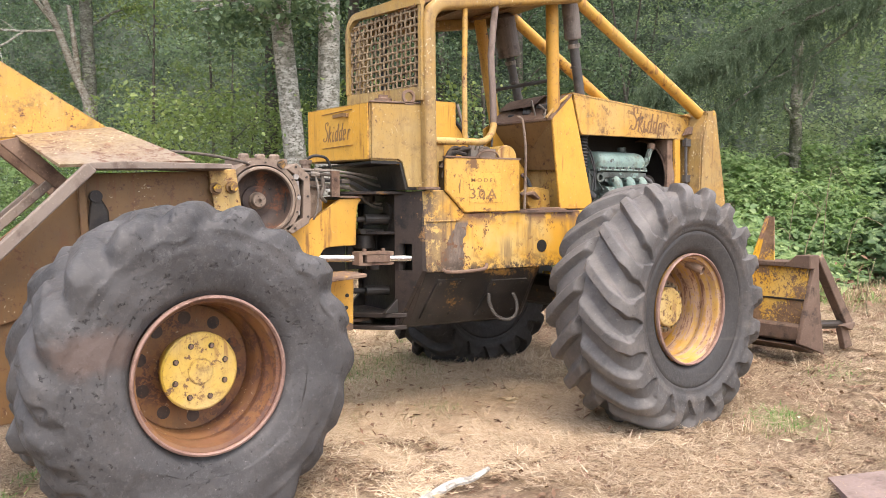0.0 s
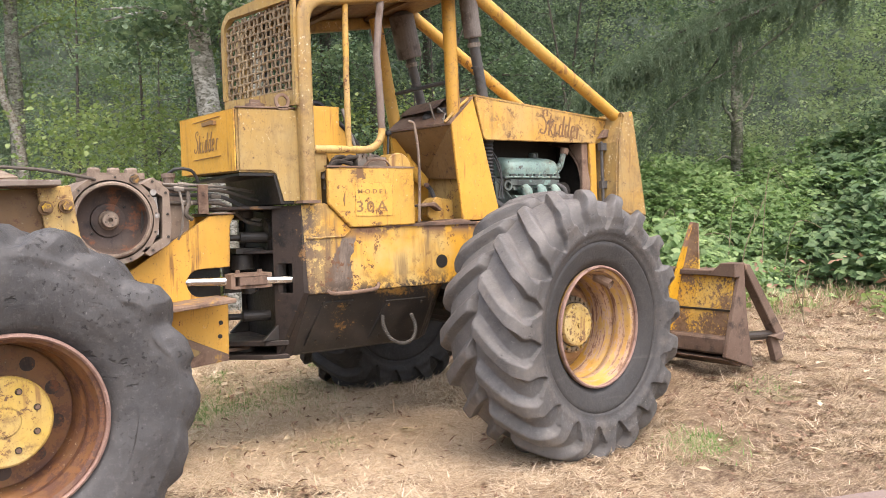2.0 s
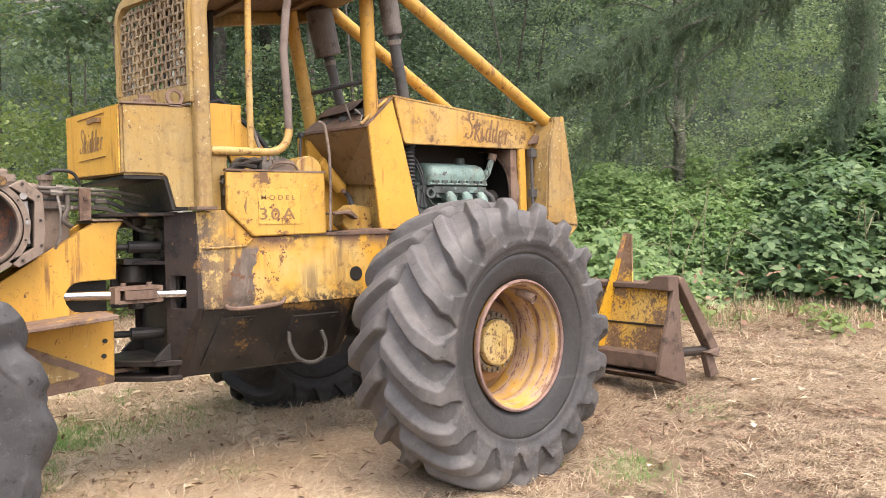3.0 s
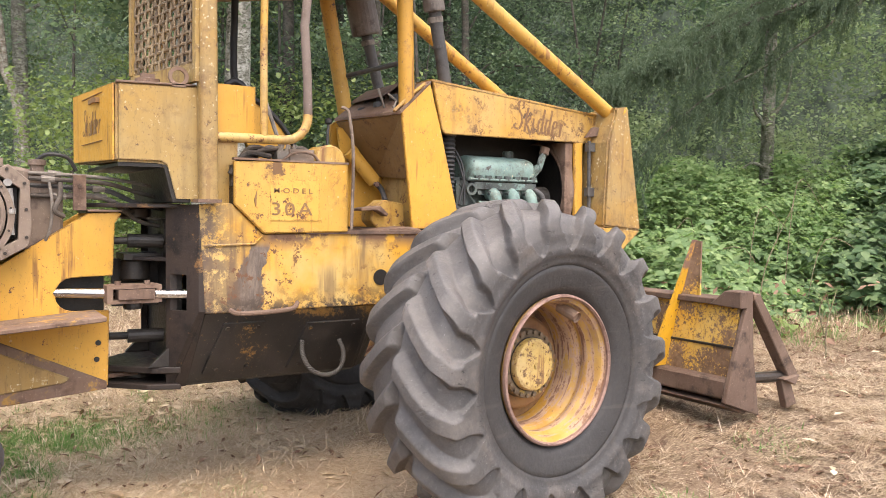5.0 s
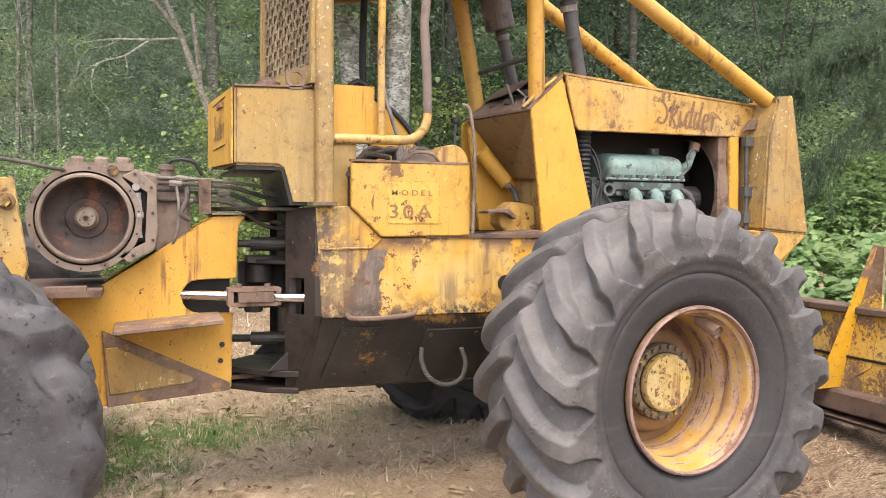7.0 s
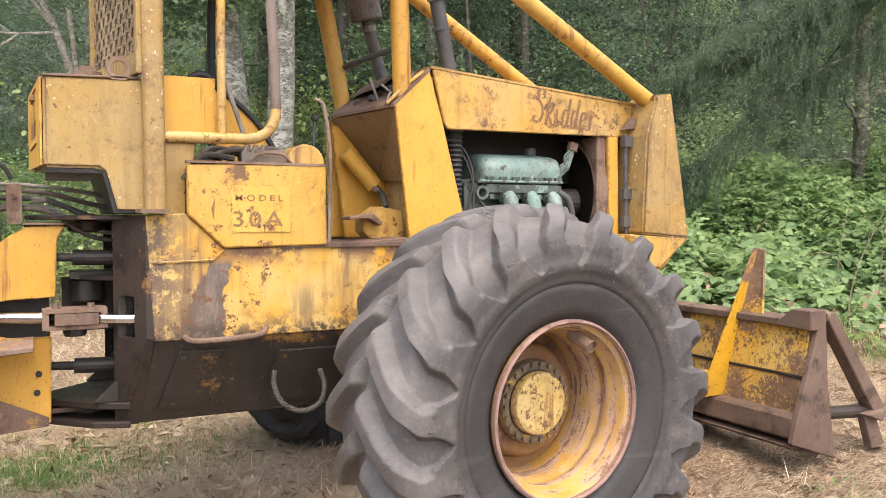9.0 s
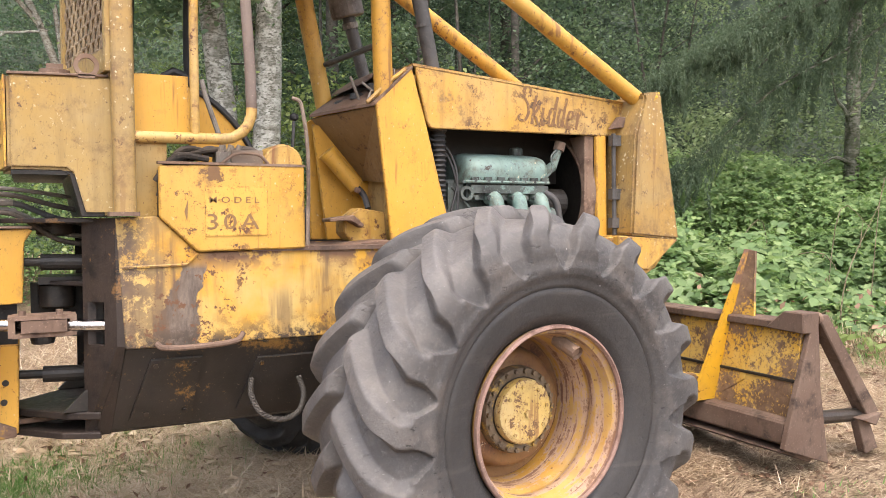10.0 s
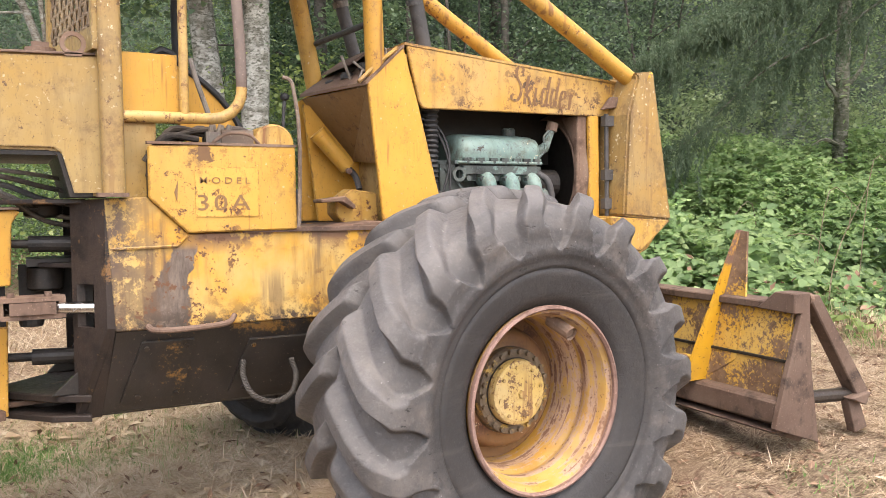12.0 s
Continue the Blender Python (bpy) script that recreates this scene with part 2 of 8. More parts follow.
black = black.bump(black.noise(60), 0.2, 0.002).done(black.mix(black.noise(14), (0.009, 0.009, 0.009), (0.028, 0.026, 0.025)), 0.65)
dusty_hose = rusty("dusty_hose", (0.05, 0.042, 0.036), (0.10, 0.082, 0.066), (0.025, 0.022, 0.02), 0.8)
drum_dark = rusty("dark_rust_bowl", (0.045, 0.032, 0.027), (0.075, 0.052, 0.042), (0.022, 0.018, 0.017), 0.65, paint=(0.17, 0.07, 0.035), left=0.60)
wire = rusty("rusted_wire_rope", (0.14, 0.12, 0.10), (0.21, 0.185, 0.16), (0.07, 0.055, 0.045), 0.6)
mint = painted("mint_green_engine_paint", (0.13, 0.205, 0.18), (0.235, 0.315, 0.275), rust=(0.05, 0.043, 0.034), dirt=(0.04, 0.036, 0.03), chips=0.60, dirtiness=0.49, fade=0.5, streaks=0.35)
engine_dark = rusty("oily_engine_block", (0.045, 0.055, 0.05), (0.085, 0.095, 0.085), (0.015, 0.015, 0.015), 0.4, paint=(0.17, 0.25, 0.22), left=0.57, flake_size=12)
stencil = Nodes("brown_stencil_paint")
stencil = stencil.done(stencil.mix(stencil.ramp(stencil.noise(70, 5, 0.7), 0.60, 0.70), (0.19, 0.105, 0.04), (0.43, 0.24, 0.032)), 0.7)
script_paint = Nodes("flaking_script_paint")
script_paint = script_paint.done(script_paint.mix(script_paint.ramp(script_paint.noise(55, 6, 0.75), 0.545, 0.66), (0.15, 0.077, 0.032), (0.42, 0.245, 0.045)), 0.7)
decal = painted("faded_decal", (0.53, 0.29, 0.04), (0.56, 0.34, 0.075), chips=0.57, fade=0.5, streaks=0.2)


def rubber(name, dust, wear, stain=None, hub=None, tone=1.0):
    """Aged rubber: dust, small pale nicks, dark gouges; wear sets how uneven it is. tone below 1 darkens it for shade.
    """
    n = Nodes(name)
    big, fine = n.noise(2.2, 5, 0.6), n.noise(60, 6, 0.7)
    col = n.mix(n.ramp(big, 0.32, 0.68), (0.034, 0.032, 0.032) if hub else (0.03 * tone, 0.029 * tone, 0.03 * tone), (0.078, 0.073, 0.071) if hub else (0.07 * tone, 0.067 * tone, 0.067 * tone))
    col = n.mix(n.ramp(n.noise(6, 6, 0.7, offset=6), 0.5, 0.72, 0, dust), col, (0.22, 0.185, 0.155))
    col = n.mix(n.ramp(fine, 0.55, 0.75, 0, 0.5 if hub else 0.2 * tone), col, (0.17, 0.16, 0.155))
    col = n.mix(n.ramp(n.noise(17, 6, 0.75, offset=23), 0.5, 0.66, 0, 0.5), col, (0.045, 0.043, 0.043))
    col = n.mix(n.ramp(n.noise(38, 7, 0.8, offset=29), 0.54, 0.62, 0, 0.22 if hub else 0.15 * tone), col, (0.20, 0.19, 0.185))
    col = n.mix(n.math("MULTIPLY", n.ramp(n.noise(85, 2, 0.5, offset=2), 0.725, 0.75, 0.0, 0.7 if hub else 0.35), n.ramp(n.noise(5, 3, offset=44), 0.45, 0.6)), col, (0.38, 0.37, 0.35))
    if wear > 1:
        nick = n.math("MULTIPLY", n.ramp(n.noise(38, 5, 0.7, offset=37), 0.60, 0.625), n.ramp(n.noise(3, 3, offset=51), 0.45, 0.55))
    else:
        nick = n.math("MULTIPLY", n.ramp(n.noise(26, 3, 0.6, stretch=(1, 1, 2.6), offset=37), 0.655, 0.67), n.ramp(n.noise(4, 2, offset=51), 0.47, 0.56))
    col = n.mix(nick, col, (0.02, 0.019, 0.019))
    if stain:
        d = n.add("ShaderNodeVectorMath")
        d.operation = "DISTANCE"
        mp = n.add("ShaderNodeMapping")
        n.put(mp.inputs["Vector"], n.co)
        mp.inputs["Scale"].default_value = (1.0, 0.2, 2.4)
        n.put(d.inputs[0], mp.outputs[0])
        d.inputs[1].default_value = (stain[0], 0.2 * stain[1], 2.4 * stain[2])
        f = n.math("ADD", d.outputs["Value"], n.math("MULTIPLY", n.math("SUBTRACT", n.noise(7, 5, 0.7), 0.5), 0.4))
        col = n.mix(n.ramp(f, 0.26, 0.12, 0.0, 0.45), col, (0.13, 0.082, 0.062))
    if hub:
        # dust on the outer half, black clean rubber near the bead
        sep = n.add("ShaderNodeSeparateXYZ")
        n.put(sep.inputs[0], n.co)
        dx, dz = n.math("SUBTRACT", sep.outputs[0], hub[0]), n.math("SUBTRACT", sep.outputs[2], hub[1])
        rad = n.math("SQRT", n.math("ADD", n.math("MULTIPLY", dx, dx), n.math("MULTIPLY", dz, dz)))
        rad = n.math("ADD", rad, n.math("MULTIPLY", n.math("SUBTRACT", n.noise(5, 4), 0.5), 0.05))
        col = n.mix(n.ramp(rad, 0.56, 0.475, 0.0, 0.82), col, (0.026, 0.024, 0.023))
        scuff = n.noise(3, 4, 0.6, stretch=(1, 1, 9), offset=71)
        col = n.mix(n.ramp(scuff, 0.56, 0.7, 0.0, 0.35), col, (0.085, 0.075, 0.068))
        col = n.mix(n.math("MULTIPLY", n.ramp(rad, 0.60, 0.72), n.ramp(n.noise(4, 5, offset=8), 0.35, 0.65, 0.1, 0.5)), col, (0.165, 0.15, 0.14))
    gouge = n.math("MULTIPLY", n.ramp(n.noise(11, 4, 0.6, stretch=(1, 1, 1.7), offset=12), 0.63, 0.66), n.ramp(n.noise(2.6, 2, offset=5), 0.5, 0.58))
    if hub:
        gouge = n.math("MULTIPLY", gouge, 0.25)
    col = n.mix(n.math("MULTIPLY", gouge, 0.6), col, (0.018, 0.017, 0.017))
    crack = n.ramp(n.noise(4, 4, 0.6, offset=3), 0.49, 0.50)
    h = n.math("ADD", n.math("MULTIPLY", fine, 0.35), n.math("MULTIPLY", n.noise(9, 2, 0.4), wear))
    h = n.math("ADD", h, n.math("MULTIPLY", crack, 0.05))
    h = n.math("SUBTRACT", h, n.math("MULTIPLY", n.math("MAXIMUM", gouge, n.math("MULTIPLY", nick, 0.5)), 0.9))
    n.bump(h, 0.8, 0.01)
    return n.done(col, n.ramp(fine, 0.3, 0.7, 0.5, 0.75), 0.0, 0.4)


tyre_front = rubber("grey_tractor_tyre", 0.4, 0.6, hub=(3.465, 0.73))
# darkened, less dusty copy for the far wheels, their shade in the colour
tyre_far = rubber("shaded_far_tyre", 0.03, 0.6, tone=0.45)
tyre_rear = rubber("weathered_bald_tyre", 0.08, 2.0, (0.02, 4.25, 0.80))
rim_rust = painted("rusting_rim_paint", (0.225, 0.108, 0.038), (0.14, 0.063, 0.033), rust=(0.085, 0.04, 0.028), chips=0.5, dirtiness=0.47, fade=0.47, streaks=0.6)


def rim_coat():
    """Yellow rim worn in rings: bare tan steel and rust along the grooves, flaking patches between."""
    n = Nodes("peeling_rim_paint")
    fine = n.noise(45, 6, 0.7)
    rings = n.noise(3, 3, 0.6, stretch=(0.8, 13, 0.8), offset=4)
    col = n.mix(n.ramp(n.noise(4, 4), 0.4, 0.6), (0.41, 0.225, 0.036), (0.43, 0.28, 0.09))
    level = n.math("ADD", n.math("MULTIPLY", rings, 0.55), n.math("MULTIPLY", n.noise(16, 8, 0.8, offset=7), 0.45))
    col = n.mix(n.ramp(level, 0.475, 0.51), col, n.mix(fine, (0.30, 0.19, 0.125), (0.46, 0.33, 0.24)))
    col = n.mix(n.ramp(level, 0.535, 0.57), col, n.mix(fine, (0.13, 0.065, 0.04), (0.22, 0.125, 0.08)))
    col = n.mix(n.ramp(n.noise(2.6, 4, 0.6, offset=31), 0.52, 0.68, 0, 0.6), col, (0.22, 0.125, 0.065))
    col = n.mix(n.ramp(n.noise(60, 4, 0.7, offset=11), 0.62, 0.65, 0, 0.7), col, (0.09, 0.045, 0.028))
    n.bump(fine, 0.4, 0.004)
    return n.done(col, n.ramp(fine, 0.3, 0.7, 0.5, 0.75), 0.0, 0.35)


rim_yellow = rim_coat()
rim_disc = painted("rust_brown_disc_paint", (0.27, 0.15, 0.045), (0.17, 0.085, 0.04), rust=(0.07, 0.035, 0.025), chips=0.52, dirtiness=0.47, fade=0.5, streaks=0.5)
hub_dirty = rusty("greasy_flange_paint", (0.06, 0.045, 0.035), (0.15, 0.11, 0.07), (0.025, 0.021, 0.018), 0.6, paint=(0.40, 0.26, 0.06), left=0.56, flake_size=14)
hub_paint = painted("chipped_hub_paint", (0.50, 0.325, 0.045), (0.50, 0.38, 0.18), rust=(0.14, 0.08, 0.04), chips=0.56, dirtiness=0.56, fade=0.5, streaks=0.2)

def blade_coat():
    """Yellow rubbed to fine rust speckle, mostly gone below the seam."""
    n = Nodes("blade_back_paint")
    sep = n.add("ShaderNodeSeparateXYZ")
    n.put(sep.inputs[0], n.co)
    fine = n.noise(45, 6, 0.7)
    bare = n.mix(n.ramp(n.noise(7, 5, 0.7), 0.4, 0.62), (0.115, 0.068, 0.04), (0.20, 0.13, 0.08))
    coat = n.mix(n.ramp(n.noise(3, 4), 0.4, 0.6), (0.48, 0.27, 0.03), (0.50, 0.33, 0.09))
    level = n.math("ADD", n.math("MULTIPLY", n.noise(44, 8, 0.8, offset=7), 0.7), n.math("MULTIPLY", n.noise(5, 4, 0.6, offset=3), 0.5))
    level = n.math("SUBTRACT", level, n.ramp(sep.outputs[2], 0.66, 0.56, 0.0, 0.045))
    tip = n.math("ADD", sep.outputs[2], n.math("MULTIPLY", n.math("SUBTRACT", n.noise(9, 5, 0.7, offset=15), 0.5), 0.3))
    level = n.math("SUBTRACT", level, n.ramp(tip, 1.03, 1.09, 0.0, 0.06))
    col = n.mix(n.ramp(level, 0.585, 0.615), bare, coat)
    col = n.mix(n.ramp(n.noise(60, 4, 0.7, offset=11), 0.62, 0.66, 0, 0.7), col, (0.09, 0.05, 0.03))
    n.bump(fine, 0.4, 0.004)
    return n.done(col, n.ramp(fine, 0.3, 0.7, 0.55, 0.8), 0.0, 0.35)


blade_paint = blade_coat()


def fin_coat():
    """Bright yellow, worn to bare rust over the topmost part."""
    n = Nodes("fin_yellow_paint")
    sep = n.add("ShaderNodeSeparateXYZ")
    n.put(sep.inputs[0], n.co)
    fine = n.noise(40, 6, 0.7)
    col = n.mix(n.ramp(n.noise(6, 5), 0.4, 0.65), (0.62, 0.34, 0.02), (0.52, 0.29, 0.03))
    col = n.mix(n.ramp(n.noise(26, 5, 0.75, offset=4), 0.60, 0.625), col, (0.11, 0.055, 0.03))
    edge = n.math("ADD", sep.outputs[2], n.math("MULTIPLY", n.math("SUBTRACT", n.noise(9, 5, 0.7), 0.5), 0.35))
    bare = n.mix(n.ramp(n.noise(14, 5, 0.7, offset=8), 0.5, 0.62), (0.19, 0.115, 0.085), (0.5, 0.28, 0.06))
    col = n.mix(n.ramp(edge, 1.06, 1.09), col, bare)
    n.bump(fine, 0.3, 0.004)
    return n.done(col, n.ramp(fine, 0.3, 0.7, 0.4, 0.65), 0.0, 0.4)


fin_paint = fin_coat()
lip_mat = rusty("pinkish_rust_lip", (0.17, 0.10, 0.08), (0.26, 0.17, 0.14), (0.1, 0.055, 0.04))


def leafy(name, a, b, c, trans=0.35, rough=0.5):
    """Leaves that differ one from another and let some light through."""
    n = Nodes(name)
    geo = n.add("ShaderNodeNewGeometry")
    r = geo.outputs["Random Per Island"]
    cr = n.add("ShaderNodeValToRGB")
    n.put(cr.inputs[0], r)
    cr.color_ramp.elements[0].color, cr.color_ramp.elements[1].color = (*a, 1), (*c, 1)
    e = cr.color_ramp.elements.new(0.55)
    e.color = (*b, 1)
    col = n.mix(n.ramp(n.noise(0.6, 3), 0.3, 0.7, 0, 0.6), cr.outputs[0], a)
    n.done(col, rough, 0.0, 0.3)
    tr = n.add("ShaderNodeBsdfTranslucent")
    n.put(tr.inputs[0], n.mix(0.5, col, (b[0] * 1.4, b[1] * 1.5, b[2])))
    mx = n.add("ShaderNodeMixShader")
    mx.inputs[0].default_value = trans
    out = n.t.nodes["Material Output"]
    n.t.links.new(n.b.outputs[0], mx.inputs[1])
    n.t.links.new(tr.outputs[0], mx.inputs[2])
    n.t.links.new(mx.outputs[0], out.inputs[0])
    return n.m


leaf_alder = leafy("alder_leaf", (0.068, 0.108, 0.068), (0.14, 0.195, 0.118), (0.27, 0.34, 0.205), 0.48, 0.65)
leaf_deep = leafy("deep_green_leaf", (0.03, 0.046, 0.033), (0.065, 0.092, 0.062), (0.14, 0.18, 0.12), 0.4, 0.6)
# distance haze and extra brightness put into the far leaves' colour
leaf_haze = leafy("hazed_far_leaf", (0.18, 0.235, 0.178), (0.34, 0.42, 0.325), (0.50, 0.58, 0.455), 0.55, 0.7)
leaf_light = leafy("pale_green_leaf", (0.13, 0.18, 0.06), (0.25, 0.32, 0.115), (0.42, 0.46, 0.20), 0.45)
leaf_mid = leafy("mid_green_leaf", (0.17, 0.225, 0.125), (0.30, 0.37, 0.205), (0.47, 0.53, 0.32), 0.5, 0.6)
# leaf_mid darkened by about a quarter, shade put into the colour
leaf_shrub = leafy("shaded_shrub_leaf", (0.13, 0.175, 0.095), (0.235, 0.30, 0.16), (0.39, 0.45, 0.26), 0.5, 0.6)
leaf_bramble = leafy("bramble_leaf", (0.10, 0.165, 0.068), (0.20, 0.29, 0.122), (0.33, 0.42, 0.19), 0.4, 0.5)
leaf_dark = leafy("dark_bramble_leaf", (0.066, 0.115, 0.05), (0.13, 0.20, 0.088), (0.23, 0.305, 0.14), 0.35, 0.5)
leaf_fern = leafy("yellow_green_leaf", (0.12, 0.195, 0.075), (0.23, 0.33, 0.13), (0.37, 0.46, 0.20), 0.45, 0.6)
leaf_conifer = leafy("conifer_needle", (0.06, 0.09, 0.057), (0.115, 0.158, 0.097), (0.185, 0.23, 0.145), 0.35, 0.6)
leaf_spray = leafy("hanging_needle", (0.07, 0.10, 0.062), (0.12, 0.162, 0.10), (0.185, 0.23, 0.145), 0.4, 0.7)
leaf_dead = leafy("dead_leaf", (0.30, 0.21, 0.13), (0.53, 0.43, 0.29), (0.76, 0.67, 0.50), 0.2, 0.7)
leaf_brown = leafy("crumbled_leaf", (0.12, 0.07, 0.045), (0.22, 0.13, 0.085), (0.36, 0.24, 0.16), 0.15, 0.8)
straw = leafy("dry_straw", (0.20, 0.125, 0.078), (0.50, 0.38, 0.255), (0.86, 0.73, 0.55), 0.2, 0.7)
# pale straw, brightened to make up for light missing under the machine
straw_pale = leafy("brightened_straw", (0.30, 0.21, 0.14), (0.72, 0.58, 0.42), (0.93, 0.83, 0.66), 0.2, 0.7)
grass_mat = leafy("green_grass", (0.09, 0.17, 0.04), (0.16, 0.29, 0.075), (0.29, 0.40, 0.15), 0.3, 0.5)


def bark(name, a, b, c):
    n = Nodes(name)
    patch = n.noise(6, 6, 0.72, stretch=(1, 1, 1.7))
    col = n.mix(n.ramp(patch, 0.42, 0.58), a, b)
    col = n.mix(n.ramp(n.noise(17, 6, 0.75, stretch=(1, 1, 2.2), offset=3), 0.5, 0.58), col, c)
    n.bump(n.noise(26, 6, 0.7, stretch=(1, 1, 0.35)), 0.8, 0.02)
    return n.done(col, 0.9, 0.0, 0.2)


bark_alder = bark("lichen_alder_bark", (0.165, 0.158, 0.132), (0.37, 0.365, 0.325), (0.09, 0.088, 0.066))
bark_snag = bark("weathered_snag_bark", (0.24, 0.215, 0.18), (0.42, 0.40, 0.355), (0.15, 0.115, 0.085))
bark_dark = bark("brown_bark", (0.06, 0.05, 0.042), (0.12, 0.105, 0.088), (0.05, 0.055, 0.04))
bark_moss = bark("mossy_bark", (0.085, 0.085, 0.062), (0.24, 0.23, 0.19), (0.055, 0.07, 0.03))
cane_mat = bark("dry_cane", (0.17, 0.14, 0.085), (0.29, 0.25, 0.16), (0.11, 0.085, 0.05))
bark_bare = bark("bare_dead_branch", (0.38, 0.36, 0.32), (0.58, 0.56, 0.51), (0.24, 0.22, 0.19))

g = Nodes("dry_grass_ground")
gp, gf = g.noise(0.8, 5, 0.6), g.noise(30, 6, 0.75)
gs = g.noise(26, 6, 0.8, stretch=(1.0, 3.2, 1.0))
gcol = g.mix(g.ramp(gs, 0.40, 0.60), (0.115, 0.075, 0.05), (0.47, 0.36, 0.24))
gcol = g.mix(g.ramp(gp, 0.45, 0.6, 0, 0.75), gcol, g.mix(gf, (0.14, 0.09, 0.06), (0.42, 0.31, 0.21)))
gcol = g.mix(g.ramp(g.noise(1.3, 5, 0.65, offset=11), 0.60, 0.70, 0, 0.5), gcol, (0.16, 0.18, 0.07))
gcol = g.mix(g.ramp(g.noise(70, 4, 0.7, offset=4), 0.6, 0.70), gcol, (0.66, 0.53, 0.36))
gcol = g.mix(g.ramp(g.noise(11, 5, 0.7, offset=8), 0.54, 0.66, 0, 0.7), gcol, (0.13, 0.075, 0.048))
g.bump(g.math("ADD", gs, g.noise(90, 3)), 0.9, 0.03)
ground_mat = g.done(gcol, 0.95, 0.0, 0.15)
# colour of the backdrop sheet: shade between far trees, painted dark
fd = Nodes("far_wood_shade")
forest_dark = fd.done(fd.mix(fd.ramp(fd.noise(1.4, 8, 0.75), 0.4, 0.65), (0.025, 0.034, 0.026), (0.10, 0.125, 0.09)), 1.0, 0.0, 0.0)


# ---- mesh helpers ----
def part(name, bm, material, parent, label="", smooth=False):
    """Links a bmesh as one mesh object under a thing or a part, and frees it."""
    me = bpy.data.meshes.new(name)
    bmesh.ops.recalc_face_normals(bm, faces=bm.faces[:])
    bm.to_mesh(me)
    bm.free()
    me.materials.append(material)
    if smooth:
        me.shade_smooth()
        me.set_sharp_from_angle(angle=radians(42))
    ob = new(name, me)
    if parent:
        ob.parent = parent
        if parent.type == "EMPTY":
            ob.matrix_parent_inverse = Matrix.Translation(-parent.location)
    return tagged(ob, label)


def thing(name, at, label, category, group="", kind=""):
    ob = new(name)
    ob.location = at
    ob.empty_display_size = 0.2
    return tagged(ob, label, category, group, kind)


def bevelled(bm, width, angle=0.6, segs=1):
    if width:
        edges = [e for e in bm.edges if len(e.link_faces) == 2 and e.calc_face_angle(0) > angle]
        bmesh.ops.bevel(bm, geom=edges, offset=width, segments=segs, affect="EDGES", clamp_overlap=True)
    return bm


def box(x0, y0, z0, x1, y1, z1, bevel=0.006, bm=None):
    b = bmesh.new()
    v = [b.verts.new(p) for p in ((x0, y0, z0), (x1, y0, z0), (x1, y1, z0), (x0, y1, z0), (x0, y0, z1), (x1, y0, z1), (x1, y1, z1), (x0, y1, z1))]
    for f in ((0, 3, 2, 1), (4, 5, 6, 7), (0, 1, 5, 4), (1, 2, 6, 5), (2, 3, 7, 6), (3, 0, 4, 7)):
        b.faces.new([v[i] for i in f])
    bevelled(b, bevel)
    return join(bm, b)


def join(bm, b):
    """Adds bmesh b to bm (or returns b)."""
    if bm is None:
        return b
    me = bpy.data.meshes.new("tmp")
    b.to_mesh(me)
    b.free()
    bm.from_mesh(me)
    bpy.data.meshes.remove(me)
    return bm


def slab(pts, y0, y1, bevel=0.004, bm=None, plane="xz"):
    """A plate cut along a polygon: pts are (x, z) between y0 and y1 (or (x, y) between z's, (y, z) between x's)."""
    b = bmesh.new()
    put = {"xz": lambda p, q: (p[0], q, p[1]), "xy": lambda p, q: (p[0], p[1], q), "yz": lambda p, q: (q, p[0], p[1])}[plane]
    lo = [b.verts.new(put(p, y0)) for p in pts]
    hi = [b.verts.new(put(p, y1)) for p in pts]
    b.faces.new(lo)
    b.faces.new(hi)
    for i in range(len(pts)):
        j = (i + 1) % len(pts)
        b.faces.new((lo[i], lo[j], hi[j], hi[i]))
    bmesh.ops.recalc_face_normals(b, faces=b.faces[:])
    bevelled(b, bevel, 0.45)
    return join(bm, b)


def arc(cx, cz, r, a0, a1, n):
    return [(cx + r * math.cos(radians(a0 + (a1 - a0) * i / n)), cz + r * math.sin(radians(a0 + (a1 - a0) * i / n))) for i in range(n + 1)]


def tube(path, r, sides=10, bm=None, caps=True):
    """A round bar along a path; r is one radius or one for each point."""
    b = bm or bmesh.new()
    path = [Vector(p) for p in path]
    rs = r if isinstance(r, (list, tuple)) else [r] * len(path)
    rings = []
    up = None
    for i, p in enumerate(path):
        d = (path[min(i + 1, len(path) - 1)] - path[max(i - 1, 0)]).normalized()
        if up is None:
            up = d.orthogonal().normalized()
        up = (up - d * up.dot(d)).normalized()
        side = d.cross(up)
        rings.append([b.verts.new(p + (up * math.cos(a) + side * math.sin(a)) * rs[i]) for a in (2 * math.pi * k / sides for k in range(sides))])
    for a, c in zip(rings, rings[1:]):
        for k in range(sides):
            m = (k + 1) % sides
            b.faces.new((a[k], a[m], c[m], c[k]))
    if caps:
        b.faces.new(rings[0])
        b.faces.new(rings[-1])
    return b


def curve(pts, n=6):
    """Catmull-Rom points through pts."""
    p = [Vector(q) for q in pts]
    p = [p[0] * 2 - p[1]] + p + [p[-1] * 2 - p[-2]]
    out = []
    for i in range(1, len(p) - 2):
        for k in range(n):
            t = k / n
            out.append(0.5 * (2 * p[i] + (p[i + 1] - p[i - 1]) * t + (2 * p[i - 1] - 5 * p[i] + 4 * p[i + 1] - p[i + 2]) * t * t + (3 * p[i] - p[i - 1] - 3 * p[i + 1] + p[i + 2]) * t ** 3))
    return out + [p[-2]]


